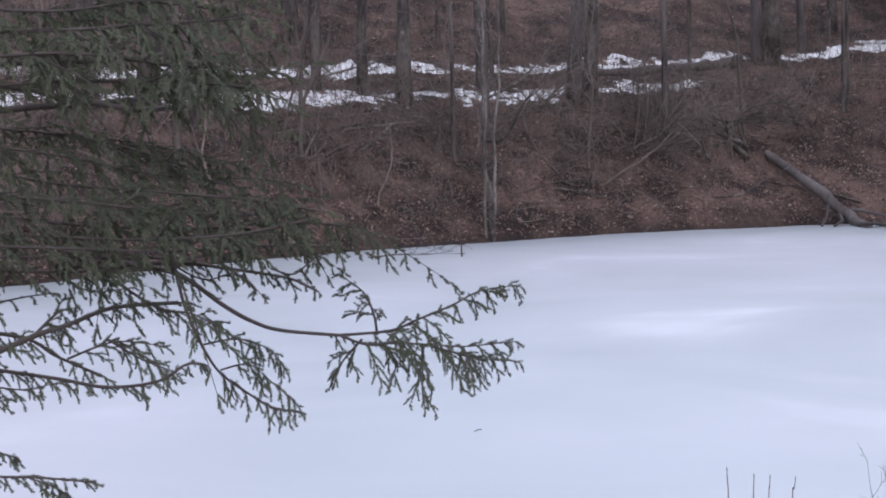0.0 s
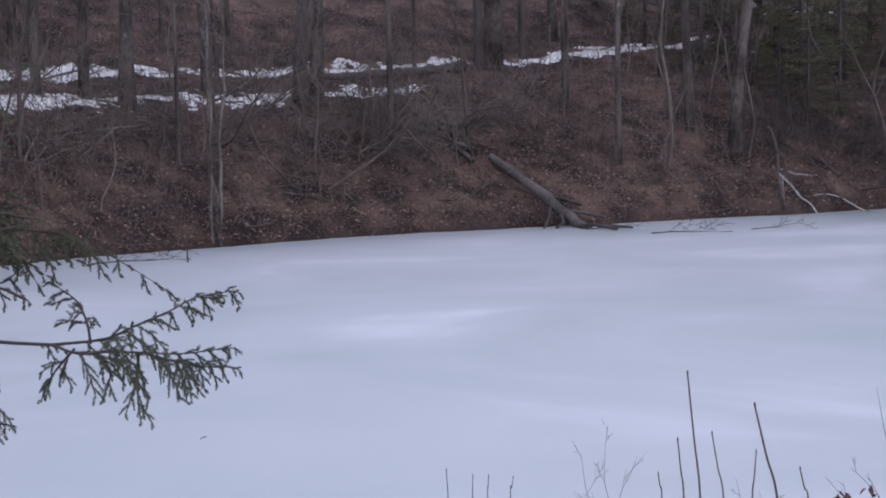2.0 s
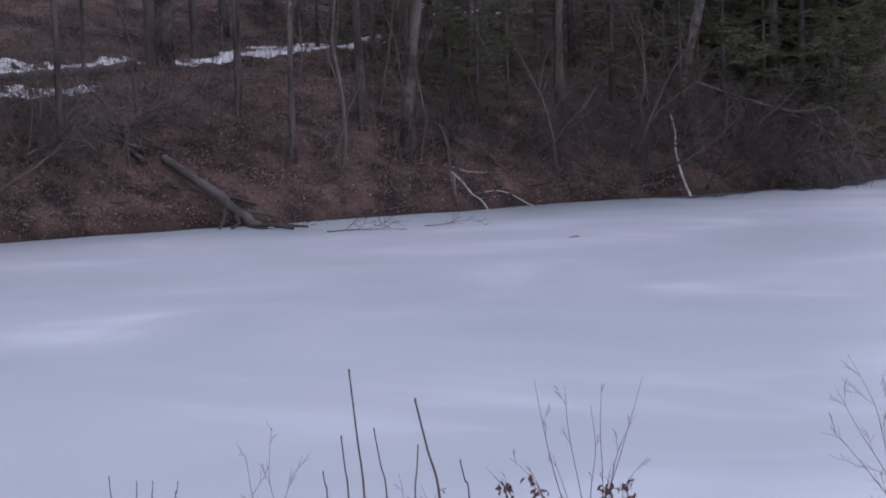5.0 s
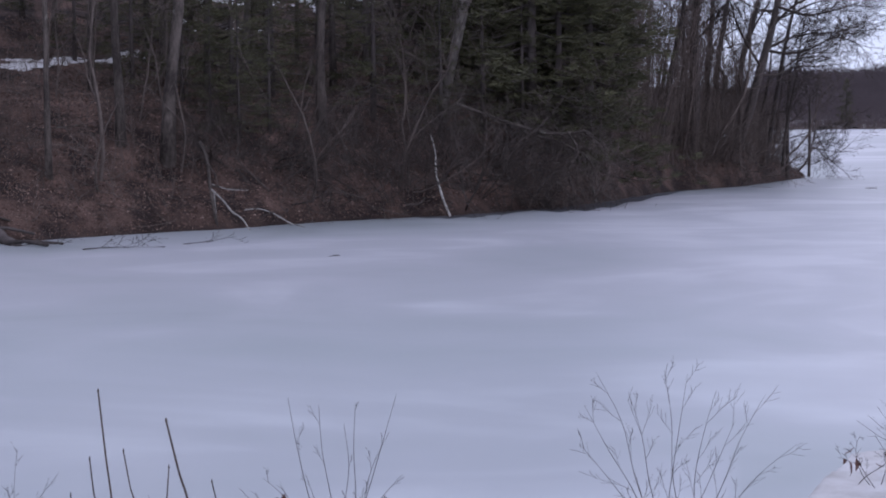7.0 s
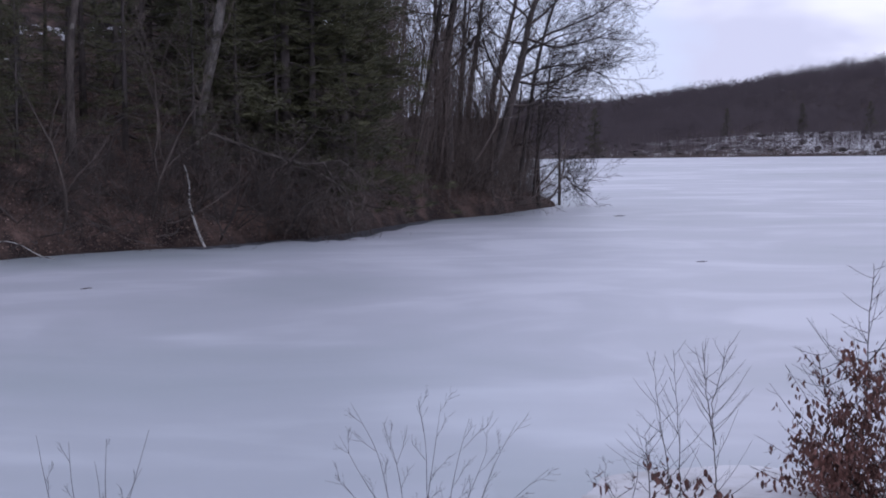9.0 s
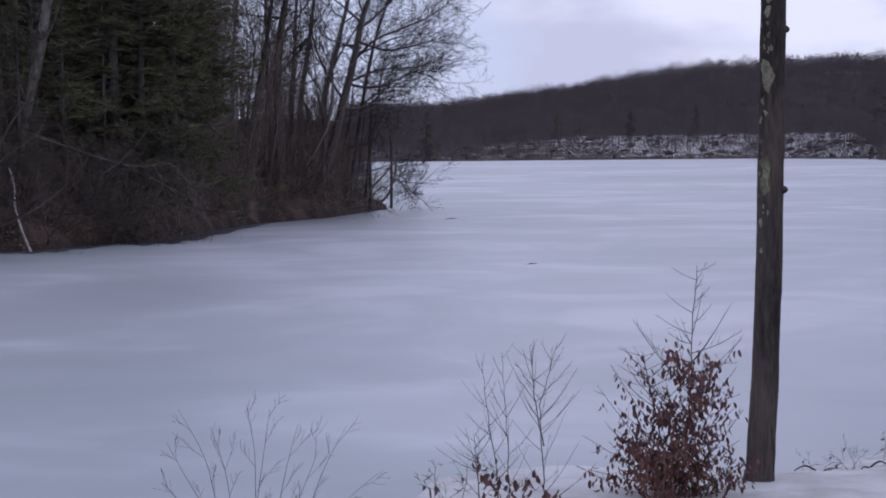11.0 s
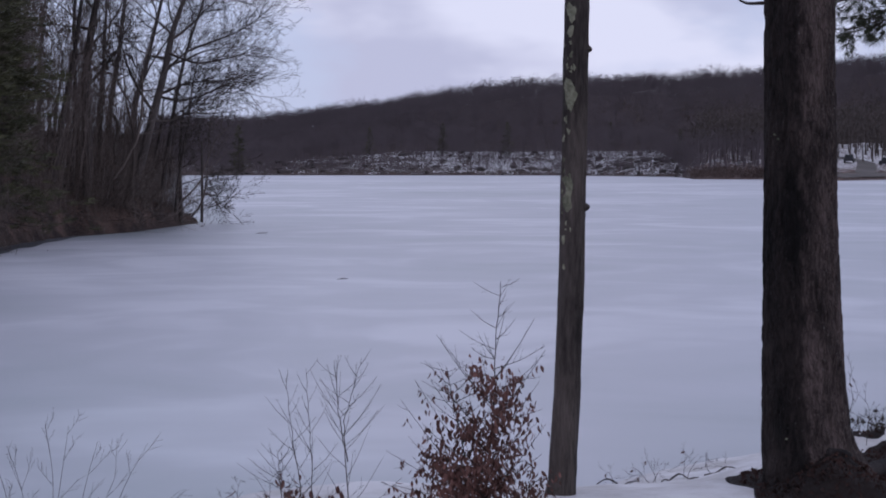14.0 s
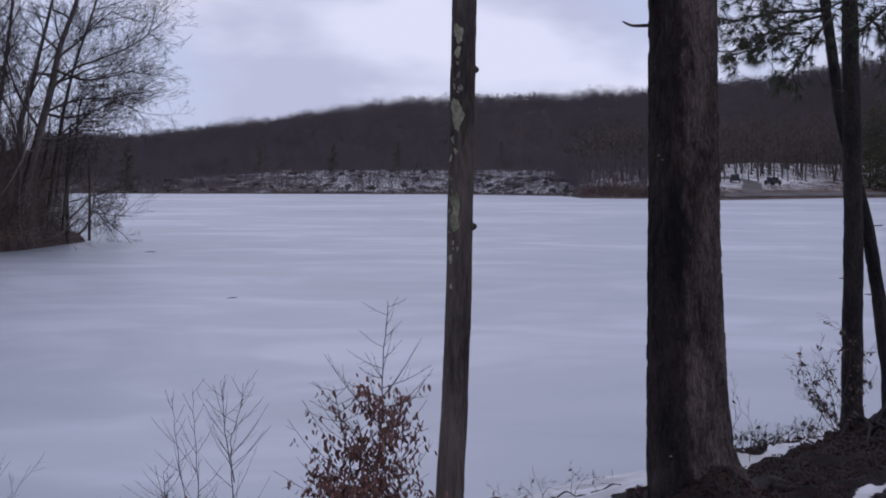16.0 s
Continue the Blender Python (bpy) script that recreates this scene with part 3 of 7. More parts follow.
def ice_sheet():
    az = np.concatenate([np.arange(-180, -72, 4.0), np.arange(-72, 20, 0.5), np.arange(20, 180, 4.0)])
    r = np.concatenate([[0.01, 5], np.arange(8, 82, 1.0), np.geomspace(84, 460, 24)])
    A, R = np.meshgrid(az, r, indexing="ij")
    x, y = np.sin(np.radians(A)) * R, np.cos(np.radians(A)) * R
    na, nr = A.shape
    i, j = np.meshgrid(np.arange(na), np.arange(nr - 1), indexing="ij")
    k = (i + 1) % na
    me = mesh_data("frozen_lake", np.stack([x, y, 0 * x], -1).reshape(-1, 3), np.stack([i * nr + j, i * nr + j + 1, k * nr + j + 1, k * nr + j], -1).reshape(-1, 4)[:, ::-1], ICE, False)
    # the ice is greyer along the wooded shore, in lobes of uneven width
    off = shore_cove(A) - R + 1.5 * lattice(x * 0.3, y * 0.3, 61)
    reach = np.maximum(0.8, 5.5 + 4.5 * lattice(x * 0.12, y * 0.12, 62))
    shore_grey = np.where(A < -10.5, np.clip(1 - off / reach, 0, 1), 0) * (R > 20)
    # greyer along the foot of the near bank
    near_grey = np.clip(1 - (R - shore_near(A)) / (6 + 3 * lattice(x * 0.2, y * 0.2, 63)), 0, 1) * (R < 40) * 0.75
    shore_grey = np.maximum(shore_grey, np.where((A > -14) & (A < 30), near_grey, 0))
    # thin grey-green ice in the cove's mouth before the near bank
    thin = np.clip((34 - R + 6 * lattice(x * 0.08, y * 0.08, 64)) / 14, 0, 1) * np.clip((-1 - A + 6 * lattice(x * 0.1, y * 0.1, 65)) / 10, 0, 1) * np.clip((A + 66) / 12, 0, 1)
    me.attributes.new("melt", "FLOAT", "POINT").data.foreach_set("value", thin.reshape(-1).astype(np.float32))
    me.attributes.new("shore_grey", "FLOAT", "POINT").data.foreach_set("value", shore_grey.reshape(-1).astype(np.float32))
    return tagged(new("frozen_lake", me), "frozen lake under wind-packed bluish white snow", "lake", kind="structure")


ice_sheet()

# ---- bare trees ----
def grow(mesh, rng, p, d, length, r, level, deepest, spread=45, up=0.12, wander=0.13, sides=5, kids=7, first=0.3, thin=0.012):
    """A limb and, on it, its smaller limbs down to twigs."""
    n = max(3, min(9, int(length / 0.45))) if level < deepest else 2
    if level >= deepest - 1 and level > 0:
        sides = 3
    pts, radii, ways = [Vector(p)], [r], [Vector(d).normalized()]
    q = ways[0].copy()
    for i in range(n):
        q = (q + Vector(rng.normal(size=3)) * wander + Vector((0, 0, up))).normalized()
        pts.append(pts[-1] + q * (length / n))
        radii.append(max(thin * 0.5, r * (1 - 0.85 * (i + 1) / n)))
        ways.append(q.copy())
    mesh.tube(pts, radii, sides, cap=False)
    if level >= deepest:
        return pts, radii
    for j in range(kids):
        f = first + (1 - first) * (j + rng.uniform(0.2, 0.8)) / kids
        k = min(n - 1, int(f * n))
        w = ways[k]
        turn = w.orthogonal().normalized()
        turn.rotate(Matrix.Rotation(rng.uniform(0, 2 * math.pi), 3, w))
        a = radians(spread * rng.uniform(0.7, 1.3))
        grow(mesh, rng, pts[k].lerp(pts[k + 1], f * n - k), w * math.cos(a) + turn * math.sin(a), length * rng.uniform(0.38, 0.62) * (1.15 - 0.5 * f), max(thin * 0.7, radii[k] * 0.5),
             level + 1, deepest, spread, up, wander * 1.2, max(3, sides - 1), max(3, kids - 1), 0.25, thin)
    return pts, radii


def bare_tree(seed, height, r, lean=0.0, clear=0.35, kids=9, deepest=3, bark=BARK_GREY, spread=48, limb=0.42, thin=0.02, limb_kids=5):
    """Trunk and crown as two meshes, from a foot at the origin."""
    rng = np.random.default_rng(seed)
    trunk, crown = Mesh(), Mesh()
    n = 12
    pts, radii = [Vector((0, 0, -0.4))], [r * 1.5]
    sway = rng.normal(size=2) * 0.02
    for i in range(1, n + 1):
        f = i / n
        sway += rng.normal(size=2) * 0.02
        pts.append(Vector((math.tan(radians(lean)) * height * f + sway[0] * height * f, sway[1] * height * f, height * f)))
        radii.append(r * (1.12 if i == 1 else 1) * (1 - 0.8 * f) + 0.01)
    trunk.tube(pts, radii, 9)
    for j in range(kids):
        f = clear + (0.97 - clear) * (j + rng.uniform(0, 1)) / kids
        k = min(n - 1, int(f * n))
        a = rng.uniform(0, 2 * math.pi)
        e = radians(rng.uniform(25, 55))
        d = (math.cos(a) * math.cos(e), math.sin(a) * math.cos(e), math.sin(e))
        grow(crown, rng, pts[k].lerp(pts[k + 1], f * n - k), d, height * limb * rng.uniform(0.6, 1.1) * (1.15 - 0.7 * f), radii[k] * 0.5, 1, deepest, spread, 0.06, 0.08, 5, limb_kids, 0.2, thin)
    return trunk.data("trunk", bark), crown.data("crown", TWIG)


def sapling(seed, height, deepest=2, spread=42, stems=1, thin=0.006, fan=0.25, r=None):
    rng = np.random.default_rng(seed)
    m = Mesh()
    for _ in range(stems):
        a = rng.uniform(0, 2 * math.pi)
        grow(m, rng, (math.cos(a) * 0.05 * stems, math.sin(a) * 0.05 * stems, -0.15), (math.cos(a) * fan, math.sin(a) * fan, 1), height * rng.uniform(0.7, 1.1), r or height * 0.008 + 0.003, 0, deepest, spread, 0.08, 0.16, 5, 7, 0.2, thin)
    return m


TREES = [bare_tree(10 + i, 13 + 1.3 * (i % 4), 0.17, clear=0.30 + 0.05 * (i % 3), kids=9 + i % 3) for i in range(6)]
DARK_TREES = [bare_tree(40 + i, 15, 0.17, clear=0.35, bark=BARK_DARK) for i in range(2)]
tree_count = [0]


def stand_tree(kind, az, r, z, radius, lean=0.0, lean_az=90.0, height=1.0, label="tall bare deciduous tree with grey bark", category="tree", group="bare trees on the hillside", turn=None):
    """A copy of a bare tree at a foot, with its trunk's own thickness and lean."""
    data = kind
    t = thing("bare_tree", label, category, group)
    part("trunk", data[0], t)
    part("crown", data[1], t, "fine bare branches")
    w = radius / 0.17
    tree_count[0] += 1
    axis = Vector((-math.cos(radians(lean_az)), math.sin(radians(lean_az)), 0))
    m = Matrix.Translation(at(az, r, z)) @ Matrix.Rotation(radians(lean), 4, axis) @ Matrix.Rotation(turn if turn is not None else tree_count[0] * 2.4, 4, "Z")
    t.matrix_basis = m @ Matrix.Diagonal((w, w, height, 1))
    return t


# trunks whose feet show, by bearing and elevation of the foot, thickness in cm
for az, el, cm in ((-60.49, 0.63, 40), (-62.26, 0.67, 34), (-59.56, -0.94, 14), (-59.03, -0.31, 13), (-54.96, 0.98, 20), (-53.43, 0.8, 22), (-52.10, 0.52, 32), (-50.50, -1.43, 9),
                   (-46.03, 0.61, 30), (-43.52, -1.2, 15), (-42.73, 1.45, 10), (-40.20, 1.6, 50), (-37.85, -0.12, 11), (-55.65, 2.47, 18),
                   (-48.81, 2.69, 14), (-50.94, 2.37, 9), (-37.8, 0.16, 13), (-36.1, -1.72, 15), (-34.63, 1.03, 9), (-33.82, -0.64, 22), (-29.5, 1.67, 16), (-28.09, 2.0, 13), (-27.29, -0.38, 26)):
    r, z = foot(az, el)
    stand_tree(TREES[int(abs(az) * 7) % 6], az, r, z, cm / 200)
for az, el, cm in ((-49.49, 0.78, 26), (-46.53, 0.53, 32), (-40.59, 1.61, 24)):
    r, z = foot(az, el)
    stand_tree(DARK_TREES[0 if cm != 26 else 1], az, r, z, cm / 200, label="tall bare tree with dark wet bark")
r, z = foot(-32.31, -1.22)
stand_tree(TREES[2], -32.31, r, z, 0.16, lean=4, lean_az=58, label="grey tree leaning on the steep bank")
r, z = foot(-23.36, -0.01)
leaner = thing("bare_tree", "pale-barked tree leaning out from the hillside", "tree", "bare trees on the hillside")
m = Mesh()
line = [(-23.62, -0.9), (-23.42, 0.1), (-23.1, 1.6), (-22.68, 3.3), (-22.3, 5.5), (-21.9, 8.5), (-21.7, 12)]
m.tube([at(a, r, EYE + r * math.tan(radians(e))) for a, e in line], [0.20, 0.18, 0.165, 0.155, 0.14, 0.10, 0.03], 10)
part("trunk", m.data("trunk", BARK_PALE), leaner)
m = Mesh()
for k, (a, e) in enumerate(line[2:]):
    for _ in range(2):
        d = Vector(np.random.default_rng(900 + k * 2 + _).normal(size=3)) + Vector((0, 0, 0.6))
        grow(m, np.random.default_rng(910 + k * 2 + _), at(a, r, EYE + r * math.tan(radians(e))), d, 2.6, 0.05, 1, 3, 45, 0.07, 0.14, 5, 6, 0.25, 0.015)
part("crown", m.data("crown", TWIG), leaner, "fine bare branches")

# further trees up the slope
rng = np.random.default_rng(5)
for i in range(40):
    az = rng.uniform(-69, -20.5)
    s = rng.uniform(9, 20) if i % 3 else rng.uniform(20, 48)
    if az > -22:
        s *= 0.5
    r = float(shore_cove(az)) + s
    p = at(az, r)
    stand_tree(TREES[i % 6] if i % 4 and az < -30 else DARK_TREES[i % 2], az, r, ground(p.x, p.y), rng.uniform(0.045, 0.15), lean=rng.normal() * 2, lean_az=rng.uniform(0, 360), height=rng.uniform(0.7, 1.05),
               label="bare tree in the winter woods on the slope")

# ---- trees on the spit ----
def smooth_line(pts, steps=5):
    """A smooth line through the places."""
    pts = [Vector(p) for p in pts]
    out = []
    for i in range(len(pts) - 1):
        a, b, c, d = pts[max(i - 1, 0)], pts[i], pts[i + 1], pts[min(i + 2, len(pts) - 1)]
        for k in range(steps):
            t = k / steps
            out.append(0.5 * ((2 * b) + (c - a) * t + (2 * a - 5 * b + 4 * c - d) * t * t + (3 * b - a - 3 * c + d) * t ** 3))
    return out + [pts[-1]]


def lakeside_tree(seed, label, line, cm, limbs=(), more=8, length=2.6, lo=0.35, rise=True, bark=BARK_BACKLIT_ROT, lean=0.5):
    """A tree on the spit: its trunk and main limbs run through bearings and elevations, the lesser limbs and twigs grow from them."""
    rg = np.random.default_rng(seed)
    r, z = foot(line[0][0], line[0][1], 60)
    if line[0][0] > -12.6:
        r = min(r, float(shore_cove(line[0][0])) + 1.2)
        z = min(z, 0.1)
    t = thing("bare_tree", label, "tree", "bare trees on the spit")
    pts = [at(a, r, EYE + r * math.tan(radians(e))) for a, e in line]
    pts[0].z = z - 0.3
    if rise:
        d = (pts[-1] - pts[-2]).normalized()
        pts += [pts[-1] + d * 2.2, pts[-1] + d * 4.2 + Vector((0.2, 0, 0.3))]
    pts = smooth_line([p + Vector((*rg.normal(size=2) * 0.05, 0)) for p in pts])
    n = len(pts)
    m = Mesh()
    m.tube(pts, [cm / 200 * (1.25 if i == 0 else 1) * (1 - 0.85 * i / n) + 0.012 for i in range(n)], 8)
    part("trunk", m.data("trunk", bark), t)
    m = Mesh()
    for line2 in limbs:
        turn = rg.uniform(-0.02, 0.02)
        run = smooth_line([at(a, r * (1 + turn * i), EYE + r * (1 + turn * i) * math.tan(radians(e))) for i, (a, e) in enumerate(line2)], 5)
        k = len(run)
        m.tube(run, [cm / 200 * 0.28 * (1 - 0.85 * i / k) + 0.007 for i in range(k)], 5)
        for i in range(3, k):
            for _ in range(2):
                d = (run[i] - run[i - 1]).normalized() + Vector(rg.normal(size=3)) * 0.75 + Vector((0, 0, 0.12))
                grow(m, rg, run[i], d, rg.uniform(0.9, 2.2), 0.016, 1, 3, 38, 0.06, 0.11, 4, 6, 0.15, 0.009)
    for j in range(more):
        f = lo + (0.98 - lo) * (j + rg.uniform(0, 1)) / more
        i = min(n - 2, int(f * n))
        a, e = rg.normal() * 0.9 + (0.25 if rg.uniform() < 0.5 + 0.5 * lean else math.pi), radians(rg.uniform(5, 50))
        d = (math.cos(a) * math.cos(e), math.sin(a) * math.cos(e), math.sin(e))
        grow(m, rg, pts[i], d, length * rg.uniform(0.6, 1.2) * (1.2 - 0.5 * f), cm / 200 * 0.22 + 0.007, 1, 3, 42, 0.05, 0.12, 5, 7, 0.2, 0.009)
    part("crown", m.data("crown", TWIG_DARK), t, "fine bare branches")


lakeside_tree(801, "large bare tree leaning over the ice, broad-crowned", ((-13.86, -1.09), (-13.48, 0.07), (-13.03, 1.42), (-12.68, 2.88), (-12.38, 4.21), (-12.13, 4.94)), 40,
              (((-12.84, 2.21), (-12.22, 2.51), (-11.48, 2.69), (-10.5, 2.74), (-9.76, 2.98)), ((-12.68, 2.88), (-11.96, 3.6), (-11.1, 3.96), (-10.24, 4.32), (-9.5, 4.8)), ((-12.84, 2.21), (-12.17, 2.08), (-11.49, 2.2), (-10.63, 2.56), (-9.89, 2.31)),
               ((-12.45, 3.97), (-11.83, 4.45), (-11.34, 4.93), (-10.6, 5.6)), ((-13.03, 1.42), (-12.48, 1.41), (-11.86, 1.65), (-11.01, 1.65)), ((-12.97, 1.66), (-13.56, 2.64), (-13.92, 3.61), (-14.1, 4.8)), ((-12.5, 3.6), (-11.6, 3.3), (-10.8, 3.4), (-10.0, 3.6))), 10, 3.0)
lakeside_tree(802, "thick upright bare tree on the spit", ((-15.14, -1.01), (-15.13, 0.33), (-15.05, 2.53), (-14.98, 3.98), (-14.75, 4.94)), 46, (), 12, 3.0, 0.3)
lakeside_tree(803, "slim upright tree beside a thick trunk", ((-14.71, -0.77), (-14.69, 0.94), (-14.59, 2.52), (-14.5, 4.2)), 20, (), 9, 2.2, 0.3)
lakeside_tree(804, "dark bare tree curving outwards from the spit", ((-13.98, -0.78), (-13.74, 0.44), (-13.58, 1.79), (-13.29, 3.0), (-13.03, 3.97), (-12.8, 4.94)), 32, (((-13.4, 2.5), (-13.0, 3.3), (-12.3, 4.4), (-11.9, 5.4)), ((-13.58, 1.79), (-14.1, 2.6), (-14.4, 3.8))), 10, 2.6)
lakeside_tree(805, "bare tree leaning slightly among thicker trunks", ((-14.52, -0.28), (-14.33, 1.79), (-14.14, 3.13), (-13.87, 4.94)), 26, (), 10, 2.4, 0.3)
lakeside_tree(806, "slender leaning tree with fine twigs", ((-12.88, -1.28), (-12.6, 0.07), (-12.36, 1.53), (-12.16, 2.63), (-11.9, 3.73), (-11.46, 4.93)), 19, (((-12.36, 1.53), (-11.7, 2.0), (-11.0, 2.1)),), 12, 2.0)
lakeside_tree(807, "slim young tree at the end of the spit", ((-12.13, -1.97), (-12.11, -0.31), (-12.12, 0.92), (-12.01, 1.9)), 19, (), 12, 1.6, 0.25, False)
lakeside_tree(808, "slender broken-topped tree at the tip of the spit", ((-11.44, -1.91), (-11.45, -0.44), (-11.46, 0.79)), 14, (((-11.44, -0.9), (-11.2, -1.0), (-10.95, -1.25), (-10.7, -1.4)),), 6, 1.3, 0.2, False)
lakeside_tree(809, "thin tree leaning over the ice", ((-12.37, -1.66), (-12.26, -0.8), (-12.07, 0.06), (-11.87, 1.29), (-11.67, 2.51), (-11.5, 3.48)), 13, (), 14, 1.6, 0.2, False)
lakeside_tree(810, "bare tree at the edge of the pines", ((-16.2, -0.5), (-15.9, 1.31), (-15.62, 3.13), (-15.29, 4.94)), 24, (), 10, 2.4, 0.25)
lakeside_tree(811, "thin young tree on the low spit", ((-12.65, -1.4), (-12.5, -0.4), (-12.4, 0.6), (-12.2, 1.6)), 10, (), 12, 1.3, 0.15, False)
lakeside_tree(812, "thin young tree on the low spit", ((-13.2, -1.25), (-13.1, -0.2), (-12.8, 1.0), (-12.6, 2.2)), 12, (), 12, 1.5, 0.15, False)
lakeside_tree(813, "bare tree at the edge of the pines", ((-15.6, -0.7), (-15.5, 1.5), (-15.5, 3.2), (-15.4, 4.9)), 18, (), 10, 2.4, 0.25)
for i in range(6):
    az = -17.9 + 0.62 * i
    r = float(shore_cove(az)) + 5 + 6 * (i % 4)
    p = at(az, r)
    stand_tree(TREES[i % 6], az, r, max(0.2, ground(p.x, p.y)), 0.05 + 0.012 * (i % 3), 1 + i % 4, az + 90, 0.6 + 0.08 * (i % 4), "slim bare tree on the wooded spit", group="bare trees on the spit")
def thicket(n, seed):
    """Slim saplings grown close together over the spit, lower towards its tip."""
    rg = np.random.default_rng(seed)
    m = Mesh()
    for _ in range(n):
        az = rg.uniform(-18.5, -12.2)
        r = float(shore_cove(az)) + rg.uniform(1.0, curve(az, (-18, 16), (-14, 9), (-12, 2.5)))
        p = at(az, r)
        p.z = max(0.05, ground(p.x, p.y)) - 0.1
        L = float(curve(az, (-18, 7.0), (-15.5, 6.0), (-14, 4.4), (-13, 2.9), (-12, 1.9))) * rg.uniform(0.55, 1.1)
        way = Vector((rg.normal() * 0.10 + 0.06, rg.normal() * 0.1, 1)).normalized()
        line = [p]
        for k in range(4):
            way = (way + Vector((*rg.normal(size=2) * 0.06, 0))).normalized()
            line.append(line[-1] + way * L * 0.25)
        w = 0.004 + 0.0022 * L
        m.tube(line, [w, w * 0.85, w * 0.65, w * 0.45, 0.004], 4, cap=False)
        for _ in range(22):
            f = rg.uniform(0.3, 3.95)
            k = int(f)
            o = line[k].lerp(line[k + 1], f - k)
            d = (way + Vector((rg.normal(), rg.normal(), rg.normal() * 0.4)) * 0.75).normalized()
            e = o + d * L * rg.uniform(0.10, 0.24)
            m.tube([o, o.lerp(e, 0.5) + Vector((0, 0, -0.01 * L)), e], [0.009, 0.007, 0.0045], 3, cap=False)
    return tagged(new("thicket", m.data("thicket", TWIG_PALE)), "close-grown slim leafless saplings covering the spit", "thicket", kind="stuff")


thicket(460, 815)
limb_mesh = Mesh()
grow(limb_mesh, np.random.default_rng(98), (0, 0, 0), (1.0, 0.1, -0.28), 1.7, 0.03, 0, 2, 45, 0.02, 0.12, 5, 6, 0.3, 0.01)
tip = thing("drooping_branch", "bare branch drooping to the ice at the spit's tip", "branch")
part("stem", limb_mesh.data("stem", TWIG), tip)
tip.matrix_basis = Matrix.Translation(at(-11.35, 78, 1.3)) @ Matrix.Rotation(radians(11), 4, "Z")

# ---- saplings and brush ----
SAPLINGS = [sapling(200 + i, 3.2 + 0.5 * i, 3 if i == 1 else 2, 40, thin=0.008).data("stem", TWIG) for i in range(5)]
BRUSH = [sapling(230 + i, 1.9 + 0.3 * i, 2, 62, stems=3 + i % 3, thin=0.008, fan=0.5 + 0.3 * i).data("stem", TWIG_PALE) for i in range(7)]

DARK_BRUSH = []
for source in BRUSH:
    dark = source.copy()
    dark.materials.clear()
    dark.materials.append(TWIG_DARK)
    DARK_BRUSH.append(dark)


def plant(data, name, label, category, group, az, r, scale, lean=0.0, lean_az=0.0, part_name="stem", sink=0.0, height=None):
    if name in ("shrub", "sapling") and (-41.2 < az < -36.6 or -31.9 < az < -28.6 or -24.0 < az < -22.8) and r < float(shore_cove(az)) + 1.2:
        r += 1.6
    p = at(az, r)
    t = thing(name, label, category, group)
    part(part_name, data, t)
    tree_count[0] += 1
    axis = Vector((-math.cos(radians(lean_az)), math.sin(radians(lean_az)), 0))
    z = max(0.0, ground(p.x, p.y)) if height is None else height
    t.matrix_basis = Matrix.Translation((p.x, p.y, z - sink)) @ Matrix.Rotation(radians(lean), 4, axis) @ Matrix.Rotation(tree_count[0] * 2.4, 4, "Z") @ Matrix.Diagonal((scale, scale, scale, 1))
    return t


for i in range(56):
    az = rng.uniform(-68, -19)
    s = abs(rng.normal()) * 7 + 0.6
    plant(SAPLINGS[i % 5], "sapling", "thin grey leafless sapling on the leafy slope", "sapling", "saplings on the hillside", az, float(shore_cove(az)) + s, rng.uniform(0.6, 1.5), rng.normal() * 7, rng.uniform(0, 360))
for i in range(56):
    az = rng.uniform(-68, -19.5)
    s = rng.uniform(0.4, 5.5) if az < -26 else rng.uniform(0.1, 3.5)
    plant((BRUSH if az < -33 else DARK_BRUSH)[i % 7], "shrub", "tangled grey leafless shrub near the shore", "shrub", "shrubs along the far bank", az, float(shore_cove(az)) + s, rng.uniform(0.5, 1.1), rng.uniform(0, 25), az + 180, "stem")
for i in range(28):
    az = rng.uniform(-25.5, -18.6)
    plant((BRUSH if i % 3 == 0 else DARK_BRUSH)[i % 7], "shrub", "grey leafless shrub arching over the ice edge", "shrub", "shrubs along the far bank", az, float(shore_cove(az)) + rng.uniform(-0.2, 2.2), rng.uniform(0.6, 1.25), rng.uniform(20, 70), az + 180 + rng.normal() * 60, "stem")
for i in range(7):
    az = -17.6 + 0.5 * i
    plant(SAPLINGS[1 if i % 2 else 3], "young_tree", "twiggy young tree in the woods behind the spit", "tree", "saplings on the spit", az, float(shore_cove(az)) + (4 + 5 * (i % 3)) * (1 if az < -15 else 0.5), 2.0 + 0.3 * (i % 3), 2 + i % 5, az + 90)
for i in range(14):
    az = -31.5 + 0.5 * i
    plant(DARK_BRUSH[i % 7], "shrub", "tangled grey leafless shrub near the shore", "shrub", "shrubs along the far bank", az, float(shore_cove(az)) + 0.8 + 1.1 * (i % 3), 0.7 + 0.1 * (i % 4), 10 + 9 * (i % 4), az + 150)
for i in range(9):
    az = rng.uniform(-15.6, -11.4)
    plant(SAPLINGS[i % 5], "sapling", "thin leafless sapling on the low spit", "sapling", "saplings on the spit", az, float(shore_cove(az)) + rng.uniform(0.3, 6 if az < -13 else 2.5), rng.uniform(0.5, 1.4), rng.uniform(-5, 22), az + 90)
for i in range(22):
    az = rng.uniform(-51, -42)
    plant((BRUSH if i % 2 else DARK_BRUSH)[i % 7], "shrub", "grey brush sprawling down the steep bank", "shrub", "shrubs along the far bank", az, float(shore_cove(az)) + rng.uniform(0.6, 4.5), rng.uniform(0.3, 0.6), rng.uniform(30, 80), rng.uniform(0, 360), "stem")
